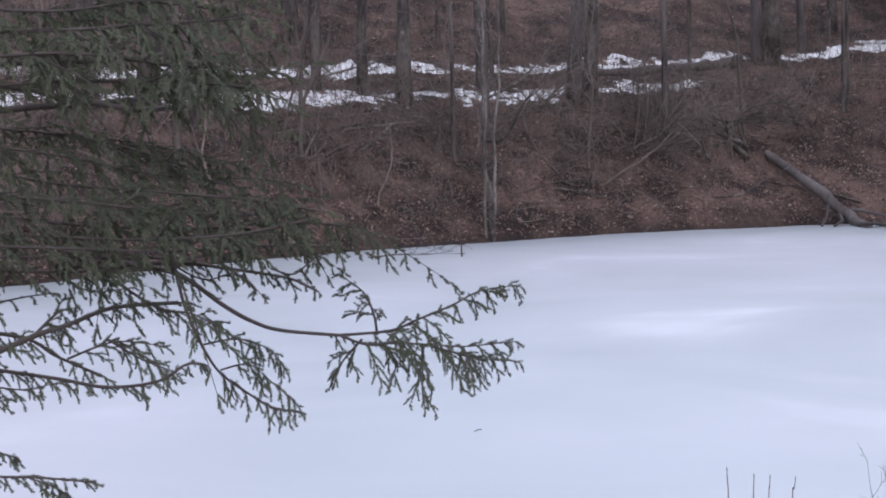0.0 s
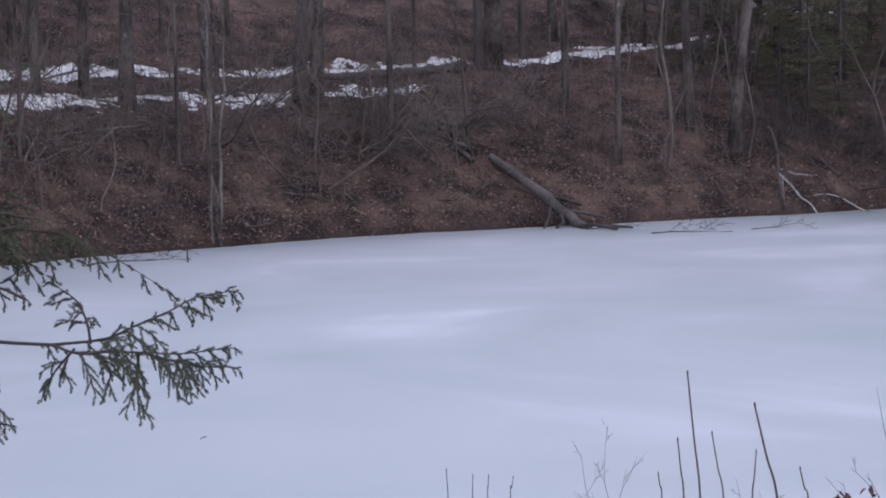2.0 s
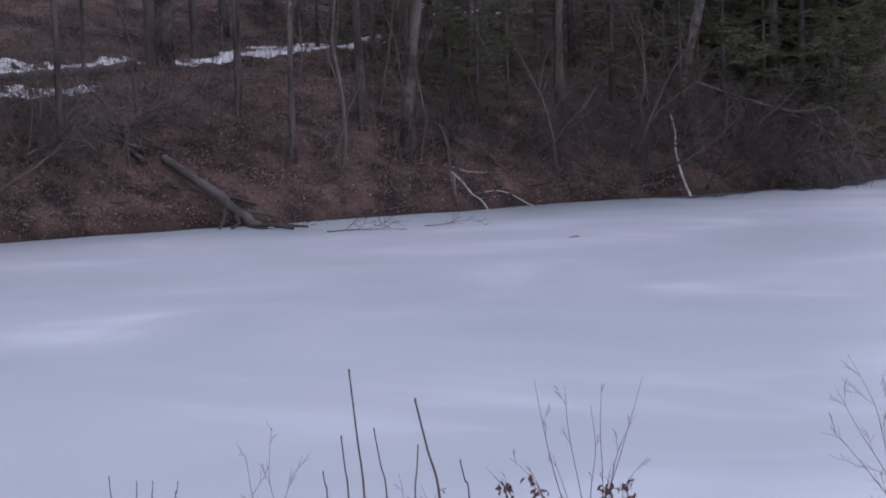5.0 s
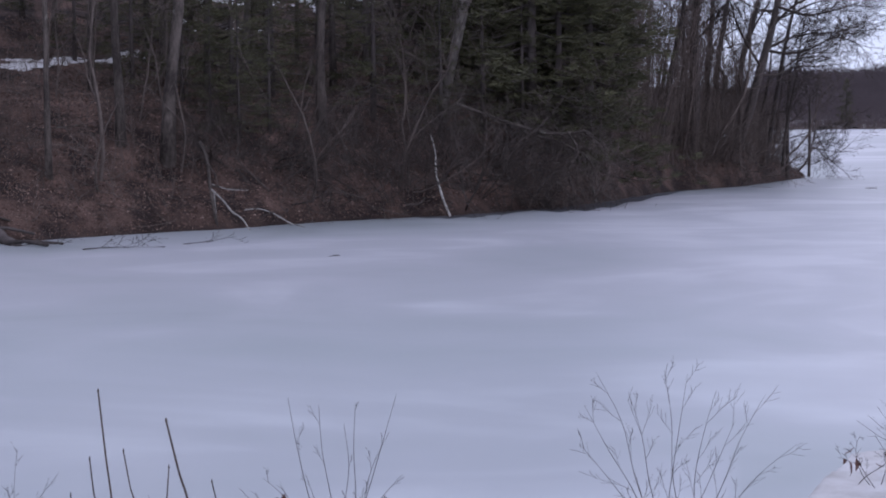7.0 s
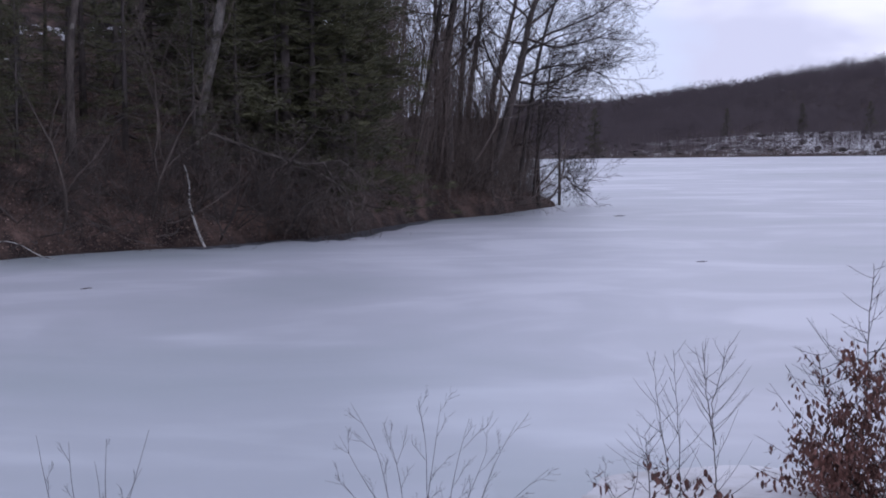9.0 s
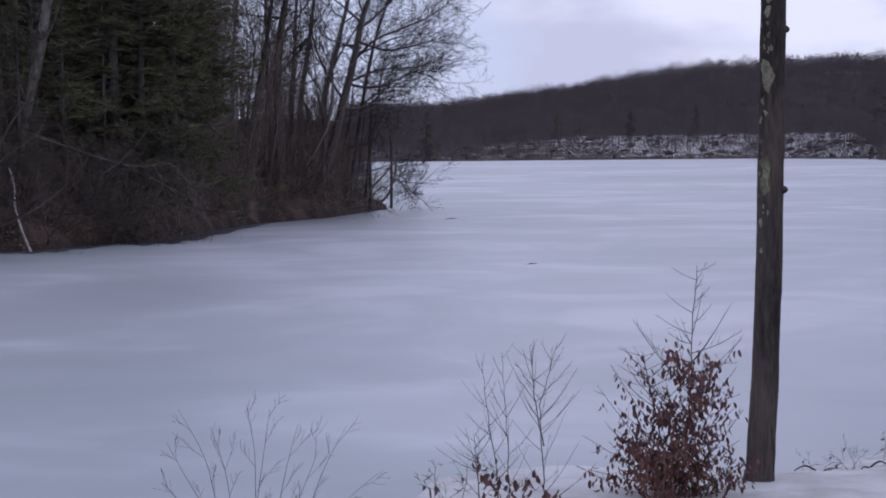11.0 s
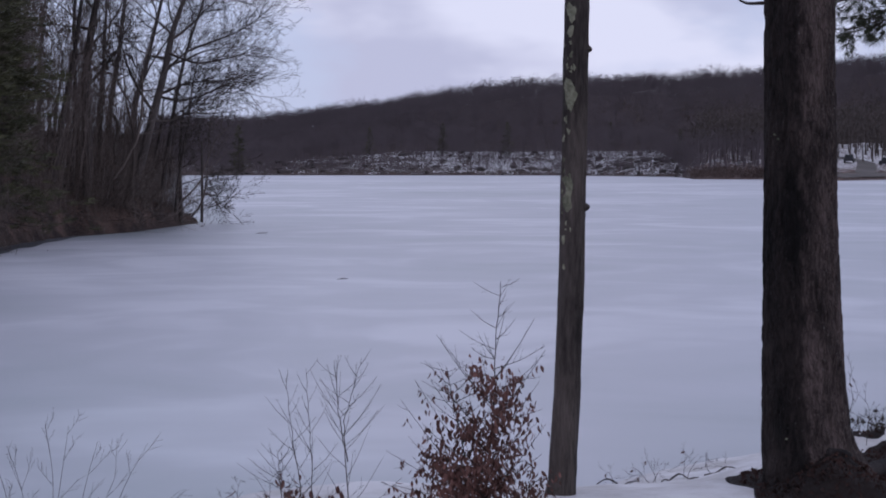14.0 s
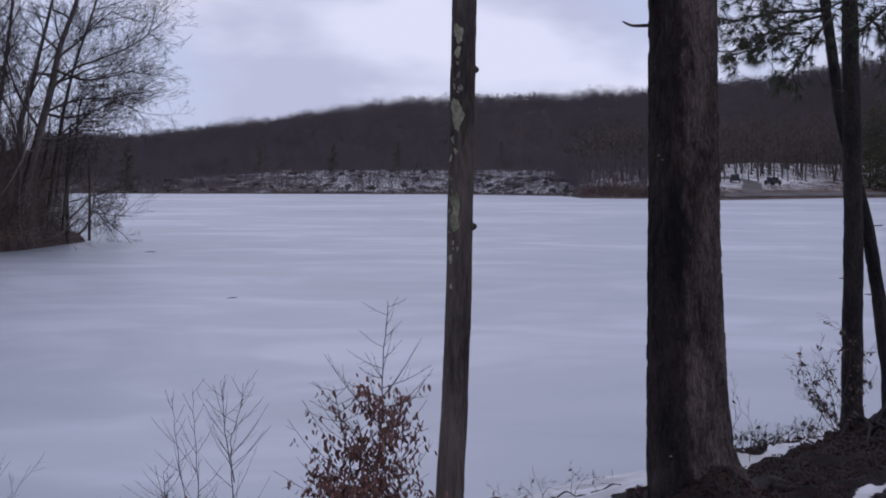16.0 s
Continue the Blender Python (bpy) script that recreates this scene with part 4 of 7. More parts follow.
for i in range(16):
    az = rng.uniform(-15.4, -12.2)
    plant(BRUSH[i % 7], "shrub", "grey leafless shrub under the trees of the spit", "shrub", "shrubs along the far bank", az, float(shore_cove(az)) + rng.uniform(0.4, 4 if az < -14 else 2), rng.uniform(0.6, 1.1), rng.uniform(0, 40), rng.uniform(0, 360), "stem")
# pale stems clumped at the water's edge
r, z = foot(-49.50, -4.05)
ash = thing("sapling_clump", "clump of pale slender stems at the ice edge", "tree")
for k, (dx, dy, h) in enumerate(((0, 0, 8.0), (0.14, 0.1, 7.0), (-0.12, 0.15, 6.0))):
    m, twigs = Mesh(), Mesh()
    rg = np.random.default_rng(300 + k)
    run = smooth_line([(dx, dy, -0.2), (dx * 1.6 + 0.03, dy, h * 0.3), (dx * 2.4 + rg.normal() * 0.12, dy, h * 0.65), (dx * 4 + rg.normal() * 0.2, dy + 0.2, h)], 5)
    run = [p + Vector((*rg.normal(size=2) * 0.035, 0)) * (i > 0) for i, p in enumerate(run)]
    m.tube(run, [0.040 * (1 - 0.8 * i / len(run)) for i in range(len(run))], 7)
    for j in range(9):
        f = 0.3 + 0.65 * (j + rg.uniform(0, 1)) / 9
        d = Vector((*rg.normal(size=2), 0.9))
        grow(twigs, rg, run[min(len(run) - 1, int(f * len(run)))], d, rg.uniform(0.7, 1.6) * (1.3 - f), 0.014, 1, 2, 40, 0.06, 0.12, 4, 6, 0.2, 0.008)
    stem_part = part("stem", m.data("stem", ASH_BARK), ash)
    tagged(part("twig", twigs.data("twig", TWIG), stem_part), "fine bare twigs", kind="stuff")
ash.matrix_basis = Matrix.Translation(at(-49.50, r, max(0.0, z)))

# ---- conifers across the cove ----
def conifer(seed, height, r, reach, limbs=70, clumps=11, low=0.08, needle=0.30, sparse=1.0, droop=0.12):
    """Trunk, limbs and needle foliage, each one mesh; the foliage is many thin blades in tufts."""
    rg = np.random.default_rng(seed)
    trunk, wood = Mesh(), Mesh()
    trunk.tube([(0, 0, -0.3), (0.02, 0, height * 0.3), (0, 0.03, height * 0.65), (0, 0, height)], [r * 1.3, r * 0.9, r * 0.5, 0.02], 8)
    a, b, c = [], [], []
    for i in range(limbs):
        f = low + (0.99 - low) * (i + rg.uniform(0, 1)) / limbs
        L = reach * (1 - f) ** 0.75 * rg.uniform(0.65, 1.15) * min(1, 0.75 + f * 2) + 0.25
        t = rg.uniform(0, 2 * math.pi)
        d = np.array([math.cos(t), math.sin(t), 0.25 - 0.35 * (1 - f)])
        p0 = np.array([0, 0, f * height])
        pts = [p0 + d * L * k + np.array([0, 0, -droop * L * math.sin(k * 3) + 0.25 * L * k * k * f]) for k in (0, 0.33, 0.66, 1)]
        wood.tube(pts, [0.02 + 0.012 * L, 0.02 + 0.006 * L, 0.012, 0.006], 3, cap=False)
        n = max(3, int(clumps * L / reach * sparse))
        k = rg.uniform(0.25, 1.0, n)
        q = np.stack([np.interp(k, (0, 0.33, 0.66, 1), [p[j] for p in pts]) for j in range(3)], 1)
        q += rg.normal(size=(n, 3)) * np.array([0.15, 0.15, 0.05]) * L * 0.9
        m = 26
        way = unit(rg, n * m) * np.array([1, 1, 0.5]) + np.repeat(d[None] * 0.55, n * m, 0) + np.array([0, 0, 0.18])
        q = np.repeat(q, m, 0) + rg.normal(size=(n * m, 3)) * np.array([0.13, 0.13, 0.04])
        side = np.cross(way, unit(rg, n * m))
        side /= np.linalg.norm(side, axis=1)[:, None]
        ln = needle * rg.uniform(0.6, 1.2, n * m)[:, None]
        a.append(q - side * needle * 0.065)
        b.append(q + side * needle * 0.065)
        c.append(q + way * ln)
    return trunk.data("trunk", BARK_DARK), wood.data("limb", BARK_DARK), tri_mesh("foliage", np.concatenate(a), np.concatenate(b), np.concatenate(c), NEEDLE_FAR)


PINES = [conifer(400 + i, 15, 0.17, 3.5 + 0.4 * i, limbs=100, clumps=15, low=0.03) for i in range(3)]
HEMLOCKS = [conifer(420 + i, 9, 0.10, 1.9, limbs=60, clumps=9, low=0.05, needle=0.2, sparse=0.8) for i in range(2)]


def stand_conifer(data, az, s, scale, label, group, height=None):
    r = float(shore_cove(az)) + s
    p = at(az, r)
    t = thing("conifer", label, "conifer", group)
    part("trunk", data[0], t)
    part("limb", data[1], t)
    part("foliage", data[2], t, "dark green needles")
    tree_count[0] += 1
    z = ground(p.x, p.y) if height is None else height
    t.matrix_basis = Matrix.Translation((p.x, p.y, z)) @ Matrix.Rotation(tree_count[0] * 2.4, 4, "Z") @ Matrix.Diagonal((scale, scale, scale, 1))


for az, s, k, sc in ((-18.5, 1.4, 2, 0.78), (-19.3, 5, 1, 1.0), (-20.3, 7, 0, 1.1), (-20.4, 3.5, 1, 0.95), (-18.2, 2.6, 0, 0.66), (-19.5, 2.2, 0, 0.7), (-22.0, 14, 1, 1.0), (-24.8, 18, 2, 0.85), (-20.9, 14, 2, 1.1), (-20.4, 12, 1, 1.05), (-19.4, 14, 2, 0.9), (-27.5, 24, 0, 0.9)):
    stand_conifer(PINES[k], az, s, sc, "dense dark green pine on the far bank", "pines on the hillside")
for az, s, k, sc in ((-30.2, 6.5, 0, 0.75), (-28.9, 7.5, 1, 0.8), (-25.6, 5.0, 0, 0.8), (-22.0, 4.0, 1, 0.7), (-36.8, 16, 0, 0.8), (-46.5, 20, 1, 0.8), (-57.0, 18, 0, 0.9), (-19.2, 3.0, 1, 0.6), (-20.7, 3.5, 0, 0.65), (-32.4, 11, 1, 0.95), (-31.0, 9.5, 0, 0.9), (-30.9, 4.6, 1, 0.42), (-33.4, 9, 0, 0.65), (-32.9, 13.5, 1, 0.9), (-31.8, 6.5, 1, 0.55), (-35.2, 12, 0, 0.6), (-30.0, 3.6, 0, 0.5), (-29.0, 4.2, 1, 0.5), (-29.6, 12, 0, 1.0), (-26.9, 10, 1, 1.0), (-25.0, 12, 0, 1.0), (-22.9, 10, 1, 1.0), (-31.5, 14, 0, 0.9), (-23.4, 4, 0, 0.6)):
    stand_conifer(HEMLOCKS[k], az, s, sc, "young sparse hemlock among bare trees", "young hemlocks on the hillside")

# ---- fallen wood across the cove ----
def wood(name, label, pts, radii, mat=BARK_GREY, category="log", sides=9, group="", snapped=()):
    """A log or branch laid along places given by bearing, distance and height, with broken side limbs."""
    t = thing(name, label, category, group)
    m = Mesh()
    rg = np.random.default_rng(len(label) * 7 + int(abs(pts[0][0]) * 10))
    line = smooth_line([at(a, r, z) for a, r, z in pts], 6)
    girth = np.interp(np.linspace(0, 1, len(line)), np.linspace(0, 1, len(radii)), radii)
    line = [p + Vector(rg.normal(size=3)) * g * 0.12 * (0 < i < len(line) - 1) for i, (p, g) in enumerate(zip(line, girth))]
    m.tube(line, [g * rg.uniform(0.86, 1.12) for g in girth], sides)
    part("stem", m.data("stem", mat), t)
    for limb in snapped:
        b = Mesh()
        b.tube([at(a, r, z) for a, r, z in limb], [radii[-1] * 0.35 * (1 - 0.6 * i / len(limb)) for i in range(len(limb))], 5)
        part("broken_limb", b.data("broken_limb", mat), t)
    return t


def ray(az, el, r):
    """Bearing, distance and height of a place seen from the eye at that elevation."""
    return az, r, EYE + r * math.tan(radians(el))


r0, z0 = foot(-40.3, -1.6)
wood("fallen_log", "grey fallen trunk lying down the bank onto the ice", [ray(-40.3, -1.38, r0), ray(-40.15, -1.52, r0 - 0.2), ray(-38.55, -2.73, 40.2), ray(-37.6, -3.58, 39.8), ray(-37.15, -3.84, 39.0)], [0.09, 0.10, 0.125, 0.14, 0.145], BARK_DARK,
     snapped=([ray(-38.4, -3.1, 39.9), ray(-38.45, -3.5, 39.6), ray(-38.6, -3.77, 39.3)], [ray(-38.05, -3.35, 39.8), ray(-37.95, -3.6, 39.5), ray(-38.2, -3.76, 39.2)],
              [ray(-37.5, -3.7, 39.1), ray(-36.9, -3.68, 38.8), ray(-36.3, -3.72, 38.6), ray(-35.7, -3.78, 38.5)], [ray(-36.9, -3.68, 38.8), ray(-36.2, -3.82, 38.2)], [ray(-38.0, -3.2, 39.9), ray(-37.4, -3.25, 39.9), ray(-36.6, -3.45, 40.0)]))
r0, z0 = foot(-43.0, 0.0)
wood("fallen_tree", "dead grey tree top lying down the leafy slope", [ray(-43.2, 0.35, r0), ray(-42.0, -0.6, r0 - 0.8), ray(-40.9, -1.5, r0 - 2.0)], [0.03, 0.05, 0.07],
     snapped=([ray(-42.6, -0.1, r0 - 0.3), ray(-41.8, 0.2, r0 - 0.6), ray(-40.7, 0.15, r0 - 1.0)], [ray(-42.2, -0.5, r0 - 0.5), ray(-41.2, -0.3, r0 - 1.0), ray(-40.3, -0.6, r0 - 1.4)]))
def branch_pile():
    """A dead top lying above the fallen trunk: grey limbs fanning out."""
    rg = np.random.default_rng(388)
    r, z = foot(-41.8, -0.6)
    t = thing("branch_pile", "grey dead branches piled above the fallen trunk", "branches")
    for k, run in enumerate((((-40.9, -1.2), (-41.9, -0.4), (-43.0, 0.2), (-43.8, 0.6)), ((-41.2, -1.0), (-42.2, -0.6), (-43.3, -0.3)), ((-41.0, -1.1), (-41.2, -0.3), (-40.7, 0.15), (-39.7, 0.25)), ((-41.3, -0.9), (-42.4, -1.2), (-43.4, -1.1), (-44.1, -1.5)), ((-41.6, -0.6), (-40.9, -0.25), (-40.2, -0.2)), ((-41.5, -0.8), (-41.9, 0.1), (-42.6, 0.9)))):
        d = r - 0.5 - rg.uniform(0, 0.6)
        line = smooth_line([at(*ray(a, e, d)) for a, e in run], 5)
        m = Mesh()
        m.tube(line, [0.026 * (1 - 0.75 * i / len(line)) + 0.006 for i in range(len(line))], 6)
        limb = part("limb", m.data("limb", BARK_GREY), t)
        tw = Mesh()
        for i in range(2, len(line)):
            for _ in range(2):
                way = (line[i] - line[i - 1]).normalized() + Vector(rg.normal(size=3)) * 0.6
                grow(tw, rg, line[i], way, rg.uniform(0.4, 1.1), 0.014, 1, 2, 40, 0.0, 0.14, 4, 4, 0.2, 0.009)
        tagged(part("twig", tw.data("twig", TWIG), limb), "brittle grey twigs", kind="stuff")
    for a, e, b, g in ((-40.68, -0.1, -40.5, -0.45), (-40.62, -0.12, -40.4, -0.38), (-40.0, -0.44, -39.72, -0.58)):
        m = Mesh()
        m.tube([at(*ray(a, e, r - 1.0)), at(*ray((a + b) / 2, (e + g) / 2 + 0.03, r - 1.0)), at(*ray(b, g, r - 1.0))], [0.004, 0.012, 0.007], 5)
        part("splinter", m.data("splinter", ASH_BARK), t, "pale splintered wood")


branch_pile()
laid = []
for a, e in ((-46.4, 1.12), (-45.0, 1.18), (-43.4, 1.24), (-42.2, 1.34), (-41.1, 1.46)):
    r, z = foot(a, e)
    laid.append((a, r - 0.1, z + 0.12))
wood("fallen_log", "dark rotting log between two strips of snow", laid, [0.09, 0.11, 0.12, 0.14, 0.16], BARK_BACKLIT_ROT)
wood("dead_snag", "broken grey snag leaning at the ice edge", [ray(-30.75, -3.43, 43.4), ray(-30.95, -2.2, 43.5), ray(-31.05, -1.2, 43.6), ray(-31.3, -0.55, 43.7)], [0.036, 0.042, 0.046, 0.055], BARK_GREY, category="snag",
     snapped=([ray(-31.1, -1.2, 43.6), ray(-30.8, -1.6, 43.3), ray(-30.7, -2.0, 43.2)], [ray(-30.95, -2.0, 43.5), ray(-30.4, -2.1, 43.2), ray(-29.8, -2.15, 43.0)]))
wood("birch_log", "peeling white birch limb leaning onto the ice", [ray(-30.95, -2.1, 43.5), ray(-30.55, -2.5, 43.3), ray(-30.28, -2.85, 43.1), ray(-29.95, -3.1, 43.0), ray(-29.7, -3.47, 42.8)], [0.022, 0.025, 0.022, 0.019, 0.014], BIRCH, "branch")
wood("birch_log", "speckled birch limb hanging over the ice", [ray(-29.9, -2.82, 43.4), ray(-29.4, -2.78, 43.1), ray(-28.9, -2.95, 42.9), ray(-28.4, -3.25, 42.7), ray(-27.9, -3.4, 42.6)], [0.011, 0.016, 0.015, 0.013, 0.010], BIRCH, "branch")
wood("birch_log", "short birch limb propped on the bank", [ray(-30.75, -3.42, 43.4), ray(-30.8, -2.9, 43.5), ray(-30.85, -2.2, 43.6)], [0.022, 0.023, 0.02], BIRCH, "branch")
wood("birch_log", "pale broken birch limb jutting from the shore brush", [ray(-30.9, -1.95, 43.5), ray(-30.4, -2.12, 43.2), ray(-29.75, -2.16, 43.0)], [0.02, 0.018, 0.01], BIRCH, "branch")
wood("birch_snag", "bleached bent birch stem rising from the ice edge", [ray(-23.1, -3.13, 47.6), ray(-23.35, -2.5, 47.8), ray(-23.57, -1.66, 48.0), ray(-23.58, -1.0, 48.0), ray(-23.72, -0.42, 48.0)], [0.034, 0.032, 0.029, 0.025, 0.016], BIRCH, "snag")
wood("dead_snag", "pale dead stem standing in the shore brush", [ray(-18.3, -2.7, 54.5), ray(-18.45, -1.9, 54.5), ray(-18.32, -1.2, 54.4), ray(-18.42, -0.58, 54.4)], [0.05, 0.05, 0.045, 0.05], BARK_PALE, "snag")
wood("dead_snag", "pale broken stem on the spit", [ray(-14.1, -0.4, 70), ray(-14.2, 0.6, 70), ray(-14.1, 1.2, 70), ray(-14.3, 1.7, 70)], [0.10, 0.09, 0.08, 0.04], BARK_PALE, "snag")
def arching_top():
    """The crown of a tree fallen along the shore: long limbs arching over the ice edge, thick with twigs."""
    rg = np.random.default_rng(377)
    t = thing("fallen_tree", "grey tree top fallen along the ice edge, limbs arching", "tree")
    r = 51.5
    runs = [((-22.9, 0.6), (-21.3, 0.0), (-19.8, -0.42), (-18.7, -0.36), (-18.35, -0.55)), ((-19.8, -0.42), (-19.65, -1.04), (-20.1, -1.9), (-20.24, -2.75)), ((-20.6, -0.3), (-20.3, -1.2), (-20.75, -2.1), (-20.89, -2.75)), ((-21.3, 0.0), (-21.2, -0.9), (-21.5, -1.7), (-21.9, -2.4)),
            ((-19.2, -0.4), (-18.9, -1.0), (-19.2, -1.7), (-19.0, -2.5)), ((-18.7, -0.36), (-18.1, -0.9), (-17.8, -1.5)), ((-20.2, -0.5), (-19.5, -0.7), (-18.6, -1.2), (-18.2, -2.0)), ((-22.0, -2.2), (-21.2, -1.5), (-20.4, -1.75), (-19.8, -2.5)), ((-21.8, -1.2), (-20.9, -0.9), (-20.0, -1.3), (-19.4, -2.2)),
            ((-20.4, -2.7), (-19.9, -1.9), (-19.2, -1.5), (-18.5, -1.8))]
    for k, run in enumerate(runs):
        d = r + rg.uniform(-0.8, 0.8)
        line = smooth_line([at(*ray(a, e, d)) for a, e in run], 5)
        m = Mesh()
        m.tube(line, [(0.05 if k == 0 else 0.028) * (1 - 0.75 * i / len(line)) + 0.006 for i in range(len(line))], 6)
        limb = part("limb", m.data("limb", BARK_GREY), t)
        tw = Mesh()
        for i in range(2, len(line)):
            for _ in range(2):
                way = (line[i] - line[i - 1]).normalized() + Vector(rg.normal(size=3)) * 0.8 + Vector((0, 0, -0.1))
                grow(tw, rg, line[i], way, rg.uniform(0.5, 1.3), 0.014, 1, 2, 45, -0.03, 0.16, 4, 5, 0.2, 0.010)
        tagged(part("twig", tw.data("twig", TWIG), limb), "tangled fine grey twigs", kind="stuff")


arching_top()
for az, el in ((-26.94, -4.38), (-9.49, -2.27), (-6.82, -3.78), (-50.2, -10.37)):
    r = EYE / math.tan(radians(-el))
    w = 0.12 if r < 20 else 0.18
    wood("ice_stick", "short dark stick frozen on the snowy ice", [(az - w, r, 0.0), (az, r * 1.003, 0.01), (az + w, r * 1.006, 0.004)], [0.0002 * r, 0.0003 * r, 0.00015 * r], BARK_DARK, "stick", 5, "sticks on the ice")
ICE_BRANCH = []
for i in range(3):
    m = Mesh()
    grow(m, np.random.default_rng(340 + i), (-0.8, 0, 0.02), (1, 0.1 * i, 0.1), 1.5, 0.020, 0, 2, 42, 0.0, 0.14, 5, 5, 0.2, 0.009)
    m.v = [Vector((q[0], q[1], abs(q[2]) * 0.65)) for q in m.v]
    ICE_BRANCH.append(m.data("stem", BARK_DARK))
for k, (az, el, sc) in enumerate(((-33.9, -3.98, 1.0), (-33.3, -3.96, 0.7), (-30.95, -3.92, 0.8), (-51.8, -4.55, 1.2), (-51.2, -4.5, 0.7), (-22.7, -3.15, 0.6), (-36.2, -3.82, 0.9))):
    t = thing("fallen_branch", "thin dark branch lying frozen in the ice", "branch", "branches on the ice")
    part("stem", ICE_BRANCH[k % 3], t)
    t.matrix_basis = Matrix.Translation(at(az, EYE / math.tan(radians(-el)))) @ Matrix.Rotation(radians(-az) + (0.25, 2.9, -0.3)[k % 3], 4, "Z") @ Matrix.Diagonal((sc, sc, sc, 1))
wood("stake", "thin upright stick standing in the ice", [ray(-50.36, -4.6, 32.3), ray(-50.36, -4.15, 32.3)], [0.018, 0.014], BARK_DARK, "stick", 5)

FALLEN_BRANCH = []
for i in range(5):
    m = Mesh()
    grow(m, np.random.default_rng(320 + i), (0, 0, 0.04), (1, 0, 0.05), 1.8 + 0.4 * i, 0.03, 0, 1, 40, 0.0, 0.10, 5, 5, 0.3, 0.01)
    FALLEN_BRANCH.append(m.data("stem", BARK_GREY))
for i in range(70):
    az = rng.uniform(-67, -18)
    plant(FALLEN_BRANCH[i % 5], "fallen_branch", "dead grey branch lying in the leaf litter", "branch", "dead branches on the hillside", az, float(shore_cove(az)) + rng.uniform(0.5, 9), rng.uniform(0.6, 1.4), rng.uniform(5, 28), az + 180)

# ---- leaf litter on the hillside ----
def litter(name, label, n, az_lo, az_hi, s_hi, size, seed):
    rg = np.random.default_rng(seed)
    az = rg.uniform(az_lo, az_hi, n)
    s = rg.uniform(0, 1, n) ** 1.1 * s_hi
    r = shore_cove(az) + s
    x, y = np.sin(np.radians(az)) * r, np.cos(np.radians(az)) * r
    z, snow = land(x, y)[:2]
    keep = (snow < 0.3) & (z > 0.02)
    p = np.stack([x, y, z + 0.015], 1)[keep]
    k = len(p)
    u = unit(rg, k) * np.array([1, 1, 0.5])
    w = np.cross(u, unit(rg, k))
    w /= np.linalg.norm(w, axis=1)[:, None]
    h = size * rg.uniform(0.5, 1.3, k)[:, None]
    up = np.array([0, 0, 0.03])
    me = quad_mesh(name, p - u * h, p + w * h * 0.26 + up, p + u * h, p - w * h * 0.26 + up * 0.5, FALLEN)
    return tagged(new(name, me), label, "leaves", kind="stuff")


litter("fallen_leaves", "brown fallen leaves covering the wooded slope", 200000, -67, -11.6, 16, 0.046, 31)

# ---- sticks and thin undergrowth on the hillside ----
def scattered(name, label, category, n, seed, upright):
    """Thin stems by the hundred on the leafy slope: lying sticks, or upright seedlings with a few side twigs."""
    rg = np.random.default_rng(seed)
    az = rg.uniform(-67, -12.5, n)
    s = rg.uniform(0.2, 13, n) * np.where(az > -20, 0.4, 1)
    r = shore_cove(az) + s
    x, y = np.sin(np.radians(az)) * r, np.cos(np.radians(az)) * r
    z, snow = land(x, y)[:2]
    m = Mesh()
    for i in range(n):
        if z[i] < 0.05 or (-41.0 < az[i] < -37.2 or -31.7 < az[i] < -28.8 or -24.0 < az[i] < -22.8) and s[i] < 2.5:
            continue
        p = Vector((x[i], y[i], z[i]))
        if upright:
            way = Vector((*rg.normal(size=2) * 0.22, 1)).normalized()
            L, w = rg.uniform(0.35, 1.5), rg.uniform(0.004, 0.009)
        else:
            a = rg.uniform(0, 2 * math.pi)
            way = Vector((math.cos(a), math.sin(a), rg.normal() * 0.12 + 0.45 * (math.cos(a) * x[i] + math.sin(a) * y[i]) / r[i])).normalized()
            L, w = rg.uniform(0.3, 1.5), rg.uniform(0.006, 0.016)
            p = p + Vector((0, 0, 0.05))
        bow = Vector(rg.normal(size=3)) * 0.07 * L
        mid, end = p + way * L * 0.5 + bow, p + way * L
        m.tube([p, mid, end], [w, w * 0.8, w * 0.35], 3, cap=False)
        for _ in range(4 if upright else 2):
            f = rg.uniform(0.3, 0.95)
            o = p.lerp(mid, f * 2) if f < 0.5 else mid.lerp(end, f * 2 - 1)
            e = o + (way + Vector(rg.normal(size=3)) * 0.6).normalized() * L * rg.uniform(0.2, 0.45)
            m.tube([o, e], [w * 0.6, w * 0.3], 3, cap=False)
    return tagged(new(name, m.data(name, TWIG)), label, category, kind="stuff")


scattered("dead_sticks", "grey dead sticks strewn over the leaf litter", "sticks", 2600, 371, False)
scattered("undergrowth", "thin leafless seedlings and brush on the slope", "undergrowth", 2600, 372, True)

